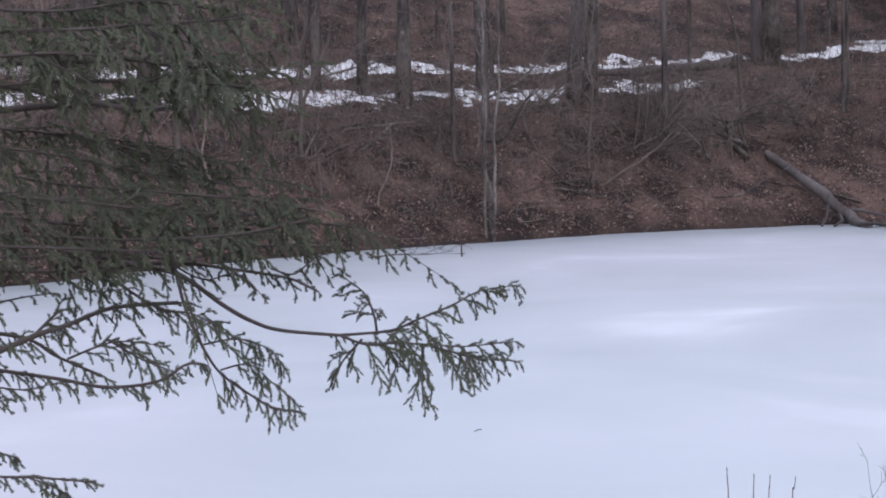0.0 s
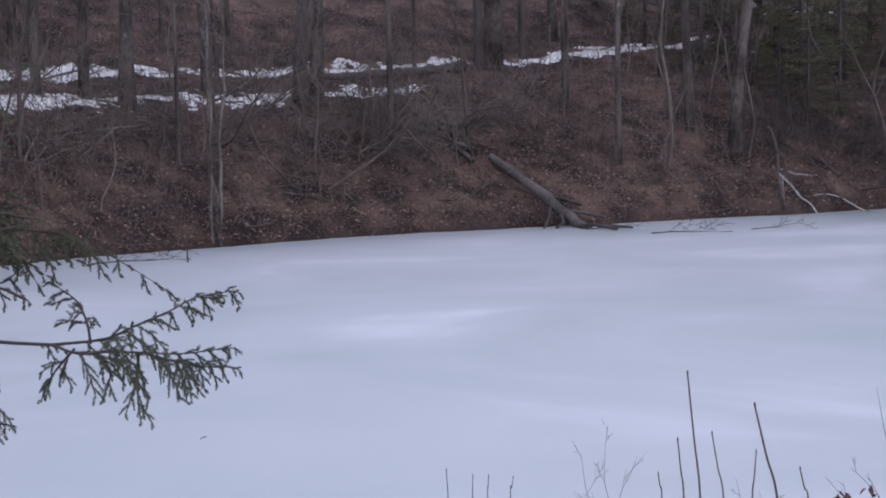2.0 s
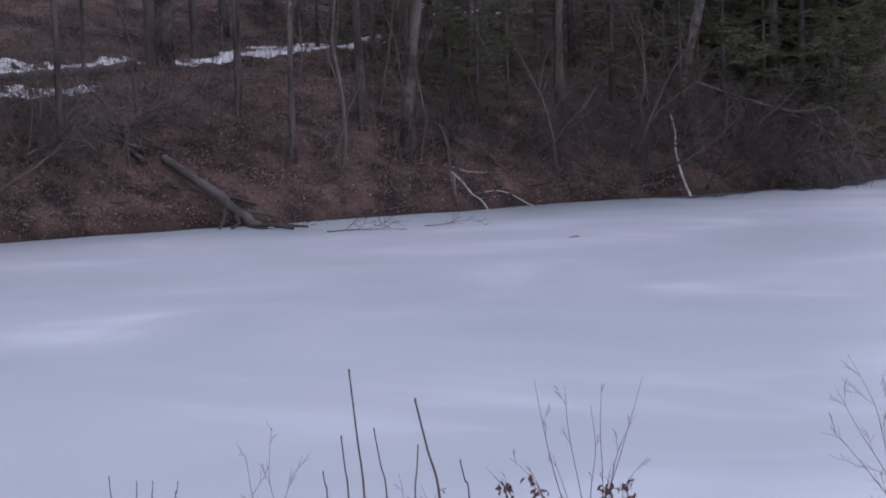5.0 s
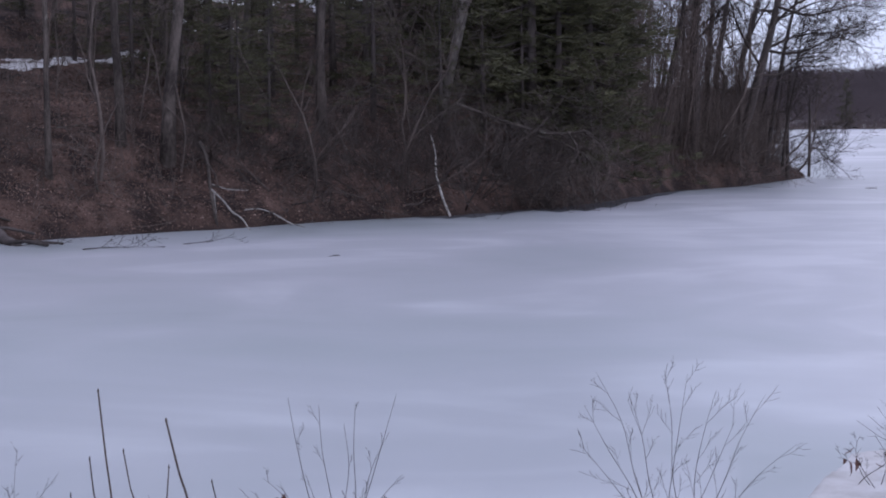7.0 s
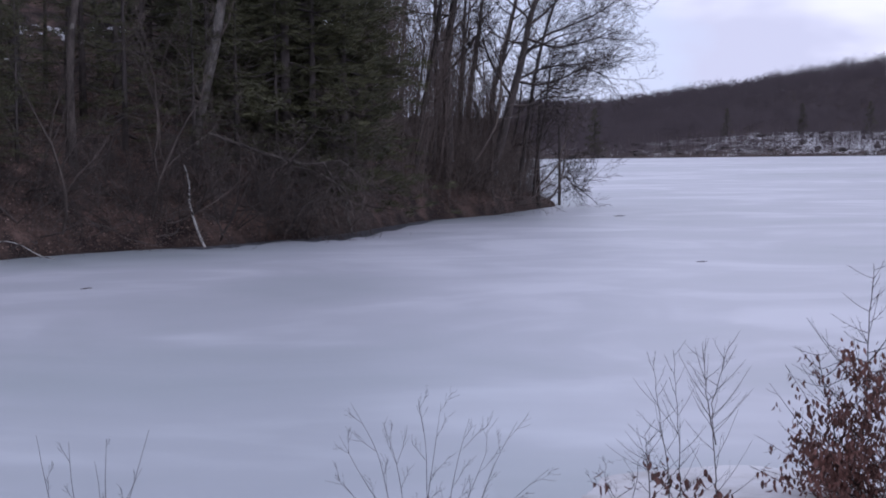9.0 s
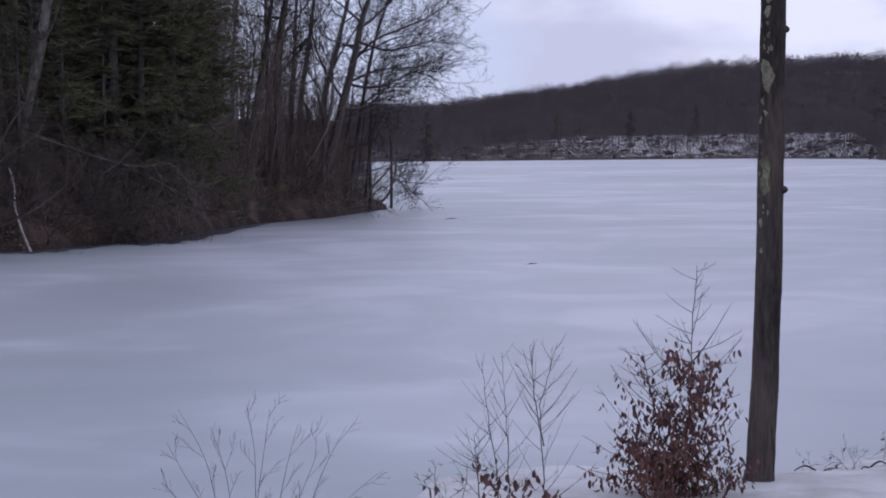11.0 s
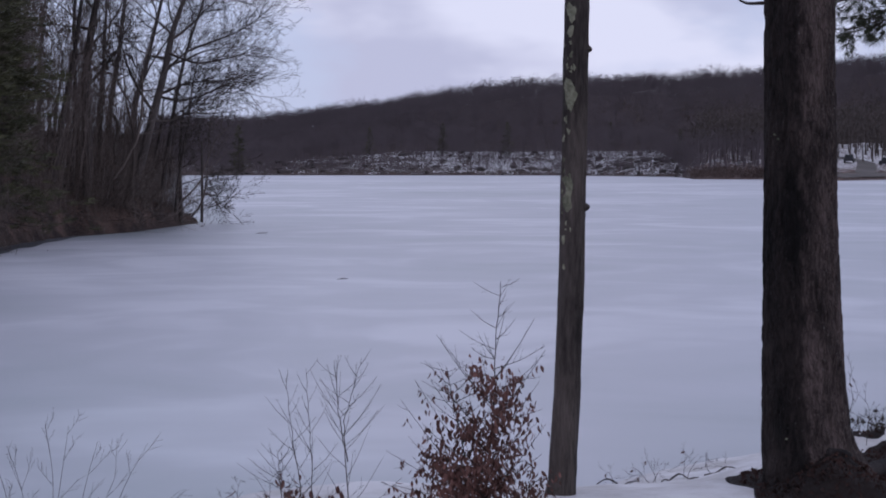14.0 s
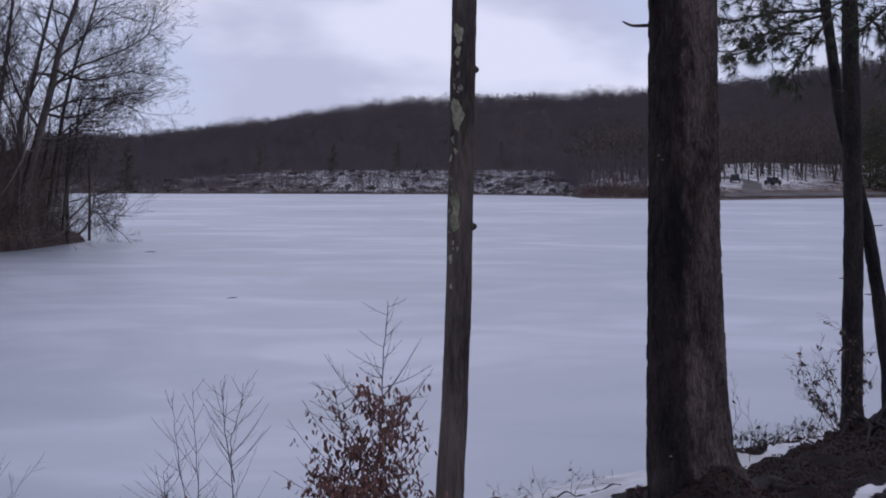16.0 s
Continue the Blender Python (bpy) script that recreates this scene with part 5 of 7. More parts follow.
# ---- wet ice along the shore, its dark reflection put into the colour ----
def wet_ice_reflection():
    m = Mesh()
    # dark sheets carry the woods' reflection as base colour, not as gloss
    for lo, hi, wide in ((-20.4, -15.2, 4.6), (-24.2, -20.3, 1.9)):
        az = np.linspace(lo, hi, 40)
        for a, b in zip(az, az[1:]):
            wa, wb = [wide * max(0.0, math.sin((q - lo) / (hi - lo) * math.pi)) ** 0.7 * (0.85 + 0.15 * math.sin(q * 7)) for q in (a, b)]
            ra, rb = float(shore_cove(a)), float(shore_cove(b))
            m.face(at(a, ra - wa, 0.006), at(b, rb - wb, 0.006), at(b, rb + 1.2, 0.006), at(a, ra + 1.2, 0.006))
    me = m.data("wet_ice_reflection", material("wet_ice_dark_reflection", (0.03, 0.031, 0.036), (0.13, 0.135, 0.15), scale=0.8, rough=0.6, bump=0.05))
    return tagged(new("wet_ice_reflection", me), "wet ice coloured dark for the wooded shore's reflection", "ice", kind="structure")


wet_ice_reflection()

# ---- far shore ----
def far_woods(name, label, n, seed, az_lo, az_hi, q_lo, q_hi, tall, mat, twigs=32, thick=0.05, wide=0.27, start=0.0, fine=0.07):
    """Many bare trees as one mass: a thin trunk and a rounded crown of short upswept twigs each. start: no tree nearer than that."""
    rg = np.random.default_rng(seed)
    az = rg.uniform(az_lo, az_hi, n)
    lo = np.maximum(q_lo, start - shore_far(az))
    q = lo + (np.maximum(q_hi, start + 205 - shore_far(az)) * (start > 0) + q_hi * (start == 0) - lo) * rg.uniform(0, 1, n) ** 0.85
    r = shore_far(az) + q
    x, y = np.sin(np.radians(az)) * r, np.cos(np.radians(az)) * r
    z = land(x, y)[0]
    h = tall * rg.uniform(0.78, 1.06, n) * (1 + 0.16 * lattice(x * 0.09, y * 0.09, seed) + 0.10 * lattice(x * 0.3, y * 0.3, seed + 1))
    foot_p = np.stack([x, y, z - 0.2], 1)
    top = foot_p + np.stack([rg.normal(size=n) * 0.4, rg.normal(size=n) * 0.4, h * 0.85], 1)
    th = thick * rg.uniform(0.6, 1.7, n)[:, None]
    rt = np.stack([np.cos(np.radians(az)), -np.sin(np.radians(az)), 0 * az], 1)
    bk = np.stack([np.sin(np.radians(az)), np.cos(np.radians(az)), 0 * az], 1)
    A, B, C = [foot_p - rt * th, foot_p + rt * th, foot_p + bk * th * 1.5], [foot_p + rt * th, foot_p + bk * th * 1.5, foot_p - rt * th], [top, top, top]
    u = unit(rg, n * twigs).reshape(n, twigs, 3) * rg.uniform(0.1, 1.0, (n, twigs, 1)) ** 0.4
    mid = foot_p + (top - foot_p) * 0.66
    o = mid[:, None] + u * h[:, None, None] * np.array([wide, wide, 0.44])
    d = u * np.array([1, 1, 0.5]) + rg.normal(size=u.shape) * 0.4 + np.array([0, 0, 0.38])
    ln = h[:, None, None] * rg.uniform(0.07, 0.17, (n, twigs, 1))
    w = np.cross(d, unit(rg, n * twigs).reshape(n, twigs, 3))
    w = w / np.linalg.norm(w, axis=-1, keepdims=True) * fine * rg.uniform(0.6, 1.7, (n, twigs, 1))
    o = o - d * ln * 0.5
    A.append((o - w).reshape(-1, 3))
    B.append((o + w).reshape(-1, 3))
    C.append((o + d * ln).reshape(-1, 3))
    me = tri_mesh(name, np.concatenate(A), np.concatenate(B), np.concatenate(C), mat)
    return tagged(new(name, me), label, "woods", kind="stuff")


far_woods("far_woods", "bare grey-brown winter woods covering the far hill", 9500, 51, -13, 17.5, 34, 235, 7.1, FAR_WOOD, 62, wide=0.34, start=432, fine=0.056)
# nearer slope: its thinner haze is put into the darker twig colour
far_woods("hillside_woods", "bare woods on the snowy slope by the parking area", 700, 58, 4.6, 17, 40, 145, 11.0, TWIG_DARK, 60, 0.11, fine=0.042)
far_woods("shore_trees", "bare trees along the snowy far shore", 480, 52, -14, 4.4, 4, 42, 7.0, FAR_WOOD, 50, 0.075, fine=0.032)
far_woods("point_trees", "bare trees behind the low brown point", 170, 59, 4.3, 8.8, 14, 62, 7.5, FAR_WOOD, 50, 0.09, fine=0.036)
far_woods("shore_scrub", "low brown scrub along the far waterline", 2300, 53, -12, 4.4, 0.3, 34, 2.1, FAR_WOOD, 14, 0.04, 0.6, fine=0.04)
far_woods("point_scrub", "reddish brown scrub on a low point of the far shore", 700, 54, 4.5, 9.0, 0.5, 16, 1.9, SCRUB, 16, 0.03, 0.6, fine=0.05)
for az, r, sc in ((13.3, 372, 0.9), (13.8, 365, 1.1), (14.3, 362, 1.2), (14.7, 368, 1.15), (15.3, 370, 1.25), (14.0, 385, 1.2), (15.8, 380, 1.2)):
    stand_conifer(PINES[int(az * 10) % 3], az, r - float(shore_cove(az)), sc, "tall dark pine beside the far road", "pines on the far shore")
for az, r, sc in ((-1.46, 425, 0.55), (-3.61, 428, 0.5), (4.19, 424, 0.5), (-6.0, 432, 0.45), (1.9, 440, 0.5)):
    stand_conifer(PINES[1], az, r - float(shore_cove(az)), sc, "small dark pine among the far bare woods", "pines on the far shore")


def boulders():
    """Dark rocks jutting through the snow of the far bank."""
    rg = np.random.default_rng(57)
    v, f = [], []
    for _ in range(110):
        a = rg.uniform(-12, 4.3)
        p = at(a, float(shore_far(a)) + rg.uniform(0.2, 30))
        bm = bmesh.new()
        bmesh.ops.create_icosphere(bm, subdivisions=1, radius=1)
        sx, sy, sz = rg.uniform(0.4, 1.5), rg.uniform(0.4, 1.2), rg.uniform(0.3, 0.9)
        b = len(v)
        g = ground(p.x, p.y)
        for q in bm.verts:
            k = 1 + 0.25 * rg.normal()
            v.append((p.x + q.co.x * sx * k, p.y + q.co.y * sy * k, g + q.co.z * sz * k))
        f += [tuple(b + w.index for w in t.verts) for t in bm.faces]
        bm.free()
    return tagged(new("shore_rocks", mesh_data("shore_rocks", v, f, BARK_DARK, False)), "dark rocks jutting through the snowy far bank", "rocks", kind="stuff")


boulders()
stand_conifer(PINES[0], -10.3, 412 - float(shore_cove(-10.3)), 0.75, "dark pine above the far shoreline", "", 0.5)


def parked_car(az, r, length, turn):
    p = at(az, r)
    z = ground(p.x, p.y)
    t = thing("parked_car", "dark car parked on the far shore", "car", "cars by the far shore")
    def block(x0, x1, y0, y1, z0, z1, inset, mat, name, parent):
        bm = bmesh.new()
        bmesh.ops.create_cube(bm, size=1)
        for v in bm.verts:
            top = v.co.z > 0
            v.co = Vector((x0 + (x1 - x0) * (v.co.x + 0.5), y0 + (y1 - y0) * (v.co.y + 0.5), z1 if top else z0))
            if top:
                v.co.x += inset * (1 if v.co.x < (x0 + x1) / 2 else -1)
        bmesh.ops.bevel(bm, geom=bm.edges[:], offset=0.08, segments=2, affect="EDGES")
        me = bpy.data.meshes.new(name)
        bm.to_mesh(me)
        me.materials.append(mat)
        return part(name, me, parent)
    h = length / 2
    body = block(-h, h, -0.85, 0.85, 0.3, 0.95, 0.1, CAR_DARK, "body", t)
    block(-h * 0.6, h * 0.55, -0.75, 0.75, 0.95, 1.5, 0.35, GLASS, "cabin", t)
    for sx in (-0.62, 0.62):
        for sy in (-0.8, 0.8):
            w = Mesh()
            w.tube([(sx * h, sy - 0.1, 0.32), (sx * h, sy + 0.1, 0.32)], [0.32, 0.32], 12)
            part("wheel", w.data("wheel", RUBBER), t)
    t.matrix_basis = Matrix.Translation((p.x, p.y, z)) @ Matrix.Rotation(radians(turn), 4, "Z")


parked_car(9.55, 325, 3.9, 78)
parked_car(10.75, 332, 4.4, 55)


def strip(line, width):
    """A ribbon of roadway along places given by bearing and distance from the far waterline."""
    m = Mesh()
    mids = []
    for g, q in line:
        p = at(g, float(shore_far(g)) + q)
        mids.append(Vector((p.x, p.y, 0)))
    mids = smooth_line(mids, 6)
    rows = []
    for i, p in enumerate(mids):
        d = (mids[min(i + 1, len(mids) - 1)] - mids[max(i - 1, 0)]).normalized()
        across = Vector((-d.y, d.x, 0)) * width * 0.5
        rows.append([Vector((v.x, v.y, ground(v.x, v.y) + 0.16)) for v in (p - across, p, p + across)])
    for a, b in zip(rows, rows[1:]):
        m.face(a[0], a[1], b[1], b[0])
        m.face(a[1], a[2], b[2], b[1])
    return m


def lot():
    tagged(new("road", strip([(8.4 + 0.6 * k, 11 + 0.2 * math.sin(k)) for k in range(13)], 3.2).data("road", ASPHALT)), "bare grey road along the far shore", "road", kind="structure")
    tagged(new("driveway", strip([(10.05, 13.5), (10.1, 28), (10.05, 42), (9.6, 52), (8.9, 57), (8.0, 60)], 3.4).data("driveway", ASPHALT)), "grey drive climbing from the shore road", "road", kind="structure")


lot()

# ---- the hemlock beside the camera ----
def bend(pts, steps=6):
    return smooth_line(pts, steps)


def near(az, el, d, eye):
    """A place seen at that bearing and elevation from where the camera then stood."""
    p = at(az, d)
    return Vector((eye[0] + p.x, eye[1] + p.y, EYE + d * math.tan(radians(el))))


class Needles:
    """Twigs set with flat rows of short needles."""

    def __init__(self, seed):
        self.rg, self.wood, self.tw = np.random.default_rng(seed), Mesh(), []

    def twig(self, p, d, length, depth=0):
        d = d.normalized()
        drop = Vector((0, 0, -0.42))
        q = p + d * length * 0.5
        e = p + d * length * 0.95 + drop * length * 0.35
        self.tw.append((p, q))
        self.tw.append((q, e))
        if depth == 0:
            self.wood.tube([p, q, e], [0.0016, 0.0012, 0.0007], 3, cap=False)
            n = int(length / 0.024)
            side = d.cross(self.face).normalized()
            for i in range(n):
                f = (i + 0.6) / n
                o = p.lerp(q, f * 2) if f < 0.5 else q.lerp(e, f * 2 - 1)
                way = d * 0.95 + side * (0.6 if i % 2 else -0.6) + Vector(self.rg.normal(size=3)) * 0.2 + drop * 0.6
                self.twig(o, way, length * (0.62 - 0.36 * f) * self.rg.uniform(0.6, 1.15), 1)

    def spray(self, line, step, reach, start=0.0):
        """Side twigs along a branch, shorter towards its tip."""
        total = sum((b - a).length for a, b in zip(line, line[1:]))
        run, k = 0.0, 0
        for a, b in zip(line, line[1:]):
            seg = (b - a).length
            d = (b - a).normalized()
            while run < seg:
                o = a + d * run
                f = (sum((y - x).length for x, y in zip(line[:line.index(a)], line[1:line.index(a) + 1])) + run) / total
                if f >= start:
                    self.face = (o - Vector((0, 0, EYE))).normalized() + Vector(self.rg.normal(size=3)) * 0.35
                    side = d.cross(self.face).normalized() * (1 if k % 2 else -1)
                    above = side.z > 0
                    self.twig(o, d * (1.25 if above else 0.95) + side * self.rg.uniform(0.3, 0.75 if above else 0.9) + Vector(self.rg.normal(size=3)) * 0.22 + Vector((0, 0, -0.34)), reach * (0.85 if above else 1.15) * (1.05 - 0.55 * f) * self.rg.uniform(0.5, 1.2))
                k += 1
                run += step * self.rg.uniform(0.7, 1.3)
            run -= seg
        self.twig(line[-1], (line[-1] - line[-2]) + Vector((0, 0, -0.1)) * (line[-1] - line[-2]).length, reach * 0.6)

    def blades(self, name, spacing=0.0016, size=0.0098, width=0.0023):
        p, e = np.array([t[0] for t in self.tw]), np.array([t[1] for t in self.tw])
        ln = np.linalg.norm(e - p, axis=1)
        n = np.maximum(2, (ln / spacing).astype(int))
        i = np.repeat(np.arange(len(p)), n)
        k = np.concatenate([np.arange(m) for m in n])
        f = ((k + self.rg.uniform(0, 1, len(k))) / n[i])[:, None]
        d = ((e - p) / np.maximum(ln, 1e-6)[:, None])[i]
        o = p[i] + (e - p)[i] * f
        view = o - np.array([0, 0, EYE])
        view /= np.linalg.norm(view, axis=1)[:, None]
        view += self.rg.normal(size=view.shape) * 0.4
        s = np.cross(d, view)
        s /= np.linalg.norm(s, axis=1)[:, None]
        way = d * 0.55 + s * np.where(k % 2, 1, -1)[:, None] * 0.85 + self.rg.normal(size=s.shape) * 0.15
        way /= np.linalg.norm(way, axis=1)[:, None]
        end = np.tile([0.0, 1.0], len(p) // 2)[i][:, None]
        tip = o + way * size * self.rg.uniform(0.7, 1.15, len(k))[:, None] * (1 - 0.55 * f * end)
        return tri_mesh(name, o - d * width, o + d * width, tip, NEEDLE_NEAR)


HEM_EYE = (-0.094, -0.077)
hemlock = thing("hemlock_tree", "evergreen hemlock with drooping lacy boughs by the bank", "conifer")
stem = Mesh()
stem.tube([near(-80, -14, 6.4, HEM_EYE), near(-80, -5, 6.4, HEM_EYE), near(-80, 10, 6.4, HEM_EYE), near(-80.5, 45, 6.4, HEM_EYE), near(-80.5, 62, 6.4, HEM_EYE)], [0.2, 0.16, 0.145, 0.09, 0.03], 14)
part("trunk", stem.data("trunk", BARK_DARK), hemlock)
bough_count = [0]


def bough(lines, d, thick, step=0.017, reach=0.085, start=0.25, fill=0.0, label=""):
    """A limb with its smaller limbs, each drawn through bearings and elevations, set with needled twigs."""
    bough_count[0] += 1
    N = Needles(500 + bough_count[0])
    wood_mesh = Mesh()
    for n, line in enumerate(lines):
        far = [d + 0.25 * math.sin(0.9 * i + bough_count[0] * 1.7 + n) * min(1, i * 0.3) for i in range(len(line))]
        pts = bend([near(a, e, r, HEM_EYE) for (a, e), r in zip(line, far)])
        if line[0][0] < -65:
            pts = [near(-79.5, line[0][1] + 3.0, 6.4, HEM_EYE), near(-72, line[0][1] + 0.6, d + 0.1, HEM_EYE)] + pts
        t = thick if n == 0 else thick * 0.5
        wood_mesh.tube(pts, [t * (1 - (0.45 if n == 0 else 0.8) * i / len(pts)) + 0.001 for i in range(len(pts))], 6)
        N.spray(pts, step, reach, start if n == 0 else 0.1)
        if fill:
            rg = N.rg
            for i in range(int(fill * len(pts))):
                j = rg.integers(2, len(pts) - 1)
                w = (pts[j] - pts[j - 1]).normalized()
                way = w * 0.8 + Vector(rg.normal(size=3)) * 0.5 + Vector((0, 0, -0.15))
                L = rg.uniform(0.14, 0.36)
                sub = bend([pts[j], pts[j] + way * L * 0.5, pts[j] + way * L + Vector((0, 0, -0.12 * L))], 4)
                wood_mesh.tube(sub, [0.003, 0.003, 0.0025, 0.0025, 0.002, 0.002, 0.0015, 0.0012, 0.001][:len(sub)], 4)
                N.spray(sub, step * 1.25, reach * 0.95, 0.0)
    b = part("bough", wood_mesh.data("bough", TWIG_NEAR), hemlock, label)
    tagged(part("needles", N.blades("needles"), b, "short dark green needles"), kind="stuff")
    tagged(part("twig", N.wood.data("twig", TWIG_NEAR), b), kind="stuff")


bough([((-61.29, -4.56), (-59.75, -4.89), (-59.03, -5.28), (-57.96, -6.12), (-57.05, -6.65), (-56.13, -6.95), (-54.27, -7.16)),
       ((-54.27, -7.16), (-52.58, -7.06), (-51.64, -6.71), (-50.5, -6.27), (-49.56, -5.82), (-48.45, -5.66)),
       ((-54.27, -7.16), (-53.34, -7.5), (-52.4, -7.47), (-51.28, -7.55), (-50.15, -7.63), (-49.03, -7.54), (-48.45, -7.5)),
       ((-51.28, -7.57), (-50.53, -7.81), (-49.6, -8.05), (-48.55, -8.12)), ((-53.0, -7.2), (-53.1, -6.5), (-53.4, -5.8), (-53.95, -5.35)), ((-53.52, -7.33), (-54.1, -7.94), (-54.4, -8.4)),
       ((-52.78, -7.5), (-52.42, -8.17), (-52.55, -8.6)), ((-51.47, -7.57), (-51.58, -8.38), (-51.51, -9.25)), ((-50.16, -7.67), (-50.02, -8.1), (-49.9, -8.6))], 6.0, 0.0085, 0.030, 0.134, 0.93)
bough([((-59.57, -4.8), (-59.33, -5.92), (-58.99, -6.85), (-58.65, -7.6), (-58.21, -8.26), (-57.48, -8.84), (-56.57, -9.43), (-55.7, -9.62)), ((-58.99, -6.85), (-58.43, -6.6), (-57.98, -6.89)),
       ((-58.73, -7.32), (-57.62, -7.18), (-56.7, -7.49), (-56.15, -8.1)), ((-58.2, -8.17), (-57.27, -8.02), (-56.55, -8.6), (-55.9, -9.2))], 5.9, 0.005, 0.029, 0.122, 0.5)
bough([((-65.94, -7.52), (-64.15, -6.81), (-63.07, -6.5), (-61.61, -6.01), (-59.5, -5.92)), ((-64.15, -6.81), (-63.41, -6.12), (-62.87, -5.96)), ((-61.58, -5.1), (-60.16, -6.07), (-59.07, -6.3), (-58.2, -6.8))], 5.8, 0.010, 0.029, 0.128, 0.35)
bough([((-65.9, -6.54), (-64.33, -6.89), (-63.46, -7.48), (-62.05, -8.18)), ((-63.11, -7.59), (-61.65, -7.11), (-60.3, -7.26)), ((-61.82, -7.01), (-60.76, -7.7), (-59.86, -8.1))], 6.1, 0.007, 0.029, 0.128, 0.4)
bough([((-65.95, -7.7), (-63.49, -8.2), (-61.88, -8.56), (-60.24, -8.45), (-59.3, -7.94), (-58.7, -7.97)), ((-65.97, -8.24), (-64.57, -8.5), (-63.67, -8.37))], 6.0, 0.006, 0.030, 0.122, 0.4)
bough([((-66.09, -11.17), (-64.32, -11.3), (-62.6, -11.56)), ((-66.05, -10.29), (-65.18, -10.53), (-64.83, -10.64)), ((-64.5, -11.29), (-63.8, -11.6), (-63.27, -11.91)), ((-66.0, -8.86), (-65.11, -8.78))], 5.7, 0.004, 0.016, 0.085, 0.3)
bough([((-63.36, -4.85), (-59.74, -4.61), (-57.92, -4.86), (-56.63, -5.08), (-55.71, -5.3), (-54.95, -5.7)), ((-56.44, -4.91), (-55.7, -5.11), (-54.95, -4.58), (-54.2, -4.41)), ((-59.74, -4.61), (-58.66, -5.2), (-57.55, -5.06), (-56.75, -5.8)),
       ((-63.36, -4.85), (-62.31, -5.44), (-61.04, -5.39)), ((-65.16, -5.67), (-64.28, -5.53), (-63.56, -5.47))], 5.9, 0.006, 0.042, 0.075, 0.2)
# bare limbs higher up
for line in (((-65.93, 1.36), (-64.89, 1.21), (-63.85, 1.06), (-62.97, 0.78), (-61.74, 0.57), (-60.48, 0.36), (-59.03, 0.48)), ((-65.91, 1.86), (-64.87, 1.92), (-63.46, 1.95), (-61.33, 1.98), (-59.52, 2.17)),
             ((-65.62, 0.38), (-63.87, 0.52), (-62.27, 0.58), (-60.29, 0.76))):
    bough([line], 5.6, 0.012, 0.05, 0.09, 0.5)
# the dense hanging boughs
for line in (((-66.1, -2.75), (-63.3, -3.21), (-59.71, -3.51), (-56.03, -3.43), (-53.7, -3.59)), ((-66.04, -1.32), (-63.25, -1.94), (-60.03, -2.3), (-56.93, -2.67), (-54.6, -3.11)),
             ((-66.14, -3.83), (-62.97, -4.04), (-59.73, -4.25), (-56.97, -4.15), (-54.3, -4.23)), ((-66.01, -0.6), (-63.22, -1.03), (-60.55, -1.65), (-57.83, -2.09)), ((-65.99, -0.06), (-63.55, -0.3), (-61.42, -0.71), (-59.09, -1.5)),
             ((-66.12, -3.47), (-63.32, -3.66), (-60.63, -3.85), (-57.52, -3.76), (-55.2, -3.37)),
             ((-66.07, -2.21), (-63.27, -2.48), (-60.41, -2.85), (-57.5, -3.11), (-55.6, -2.9)), ((-66.16, -4.2), (-63.35, -4.3), (-60.66, -4.45), (-58.2, -4.45)), ((-66.18, -4.6), (-64.08, -4.75), (-62.47, -4.8), (-60.9, -4.75))):
    bough([line], 5.7, 0.0042, 0.036 if line[-1][1] > -4 else 0.05, 0.095, 0.0, fill=0.55 if line[-1][1] > -4 else 0.2)
for line in (((-65.86, 2.96), (-63.07, 2.94), (-60.39, 3.09), (-57.31, 3.23)), ((-65.9, 2.08), (-62.74, 2.21), (-59.53, 1.8), (-56.9, 1.57)), ((-65.84, 3.67), (-63.05, 3.56), (-60.37, 3.81), (-58.02, 3.6)),
             ((-65.94, 1.19), (-62.24, 1.3), (-59.19, 1.25), (-56.9, 1.01))):
    bough([line], 5.4, 0.005, 0.036, 0.11, 0.0, fill=0.65)

# ---- dry stalks, shrubs and saplings on the near bank ----
REED_EYE = (-0.018, 0.002)
TREE_EYE = (0.068, 0.02)
for a0, e0, a1, e1, d, mm in ((-34.49, -8.63, -34.11, -12.73, 6.2, 4.2), (-32.32, -9.66, -31.6, -12.81, 6.2, 5), (-34.82, -10.79, -34.64, -12.71, 6.3, 3.5), (-33.72, -10.59, -33.36, -12.75, 6.1, 3.2), (-32.27, -11.16, -32.41, -12.78, 6.3, 3.2),
                              (-30.87, -11.69, -30.61, -12.83, 6.2, 3.2), (-35.46, -11.9, -35.35, -12.7, 6.4, 2.8), (-42.48, -11.71, -42.44, -12.6, 6.5, 2.2), (-41.6, -11.91, -41.62, -12.6, 6.5, 2.0), (-41.08, -11.94, -41.12, -12.6, 6.5, 2.0), (-40.26, -11.99, -40.36, -12.6, 6.5, 2.0)):
    top, low = near(a0, e0, d, REED_EYE), near(a1, e1, d, REED_EYE)
    way = (low - top).normalized()
    g = Vector((low.x, low.y, ground(low.x, low.y) - 0.05))
    line = bend([top, top.lerp(low, 0.5) + Vector((0, 0, 0)), low, g])
    m = Mesh()
    m.tube(line, [mm / 1000 * (0.7 + 0.4 * i / len(line)) for i in range(len(line))], 7)
    t = thing("reed_stalk", "dry bare brown weed stalk on the bank", "plant", "dry stalks on the near bank")
    part("stalk", m.data("stalk", STALK), t)
    head = Mesh()
    head.tube([top, top + Vector((0, 0, 0.012))], [mm / 900, mm / 2500], 6)
    part("tip", head.data("tip", STALK), t)


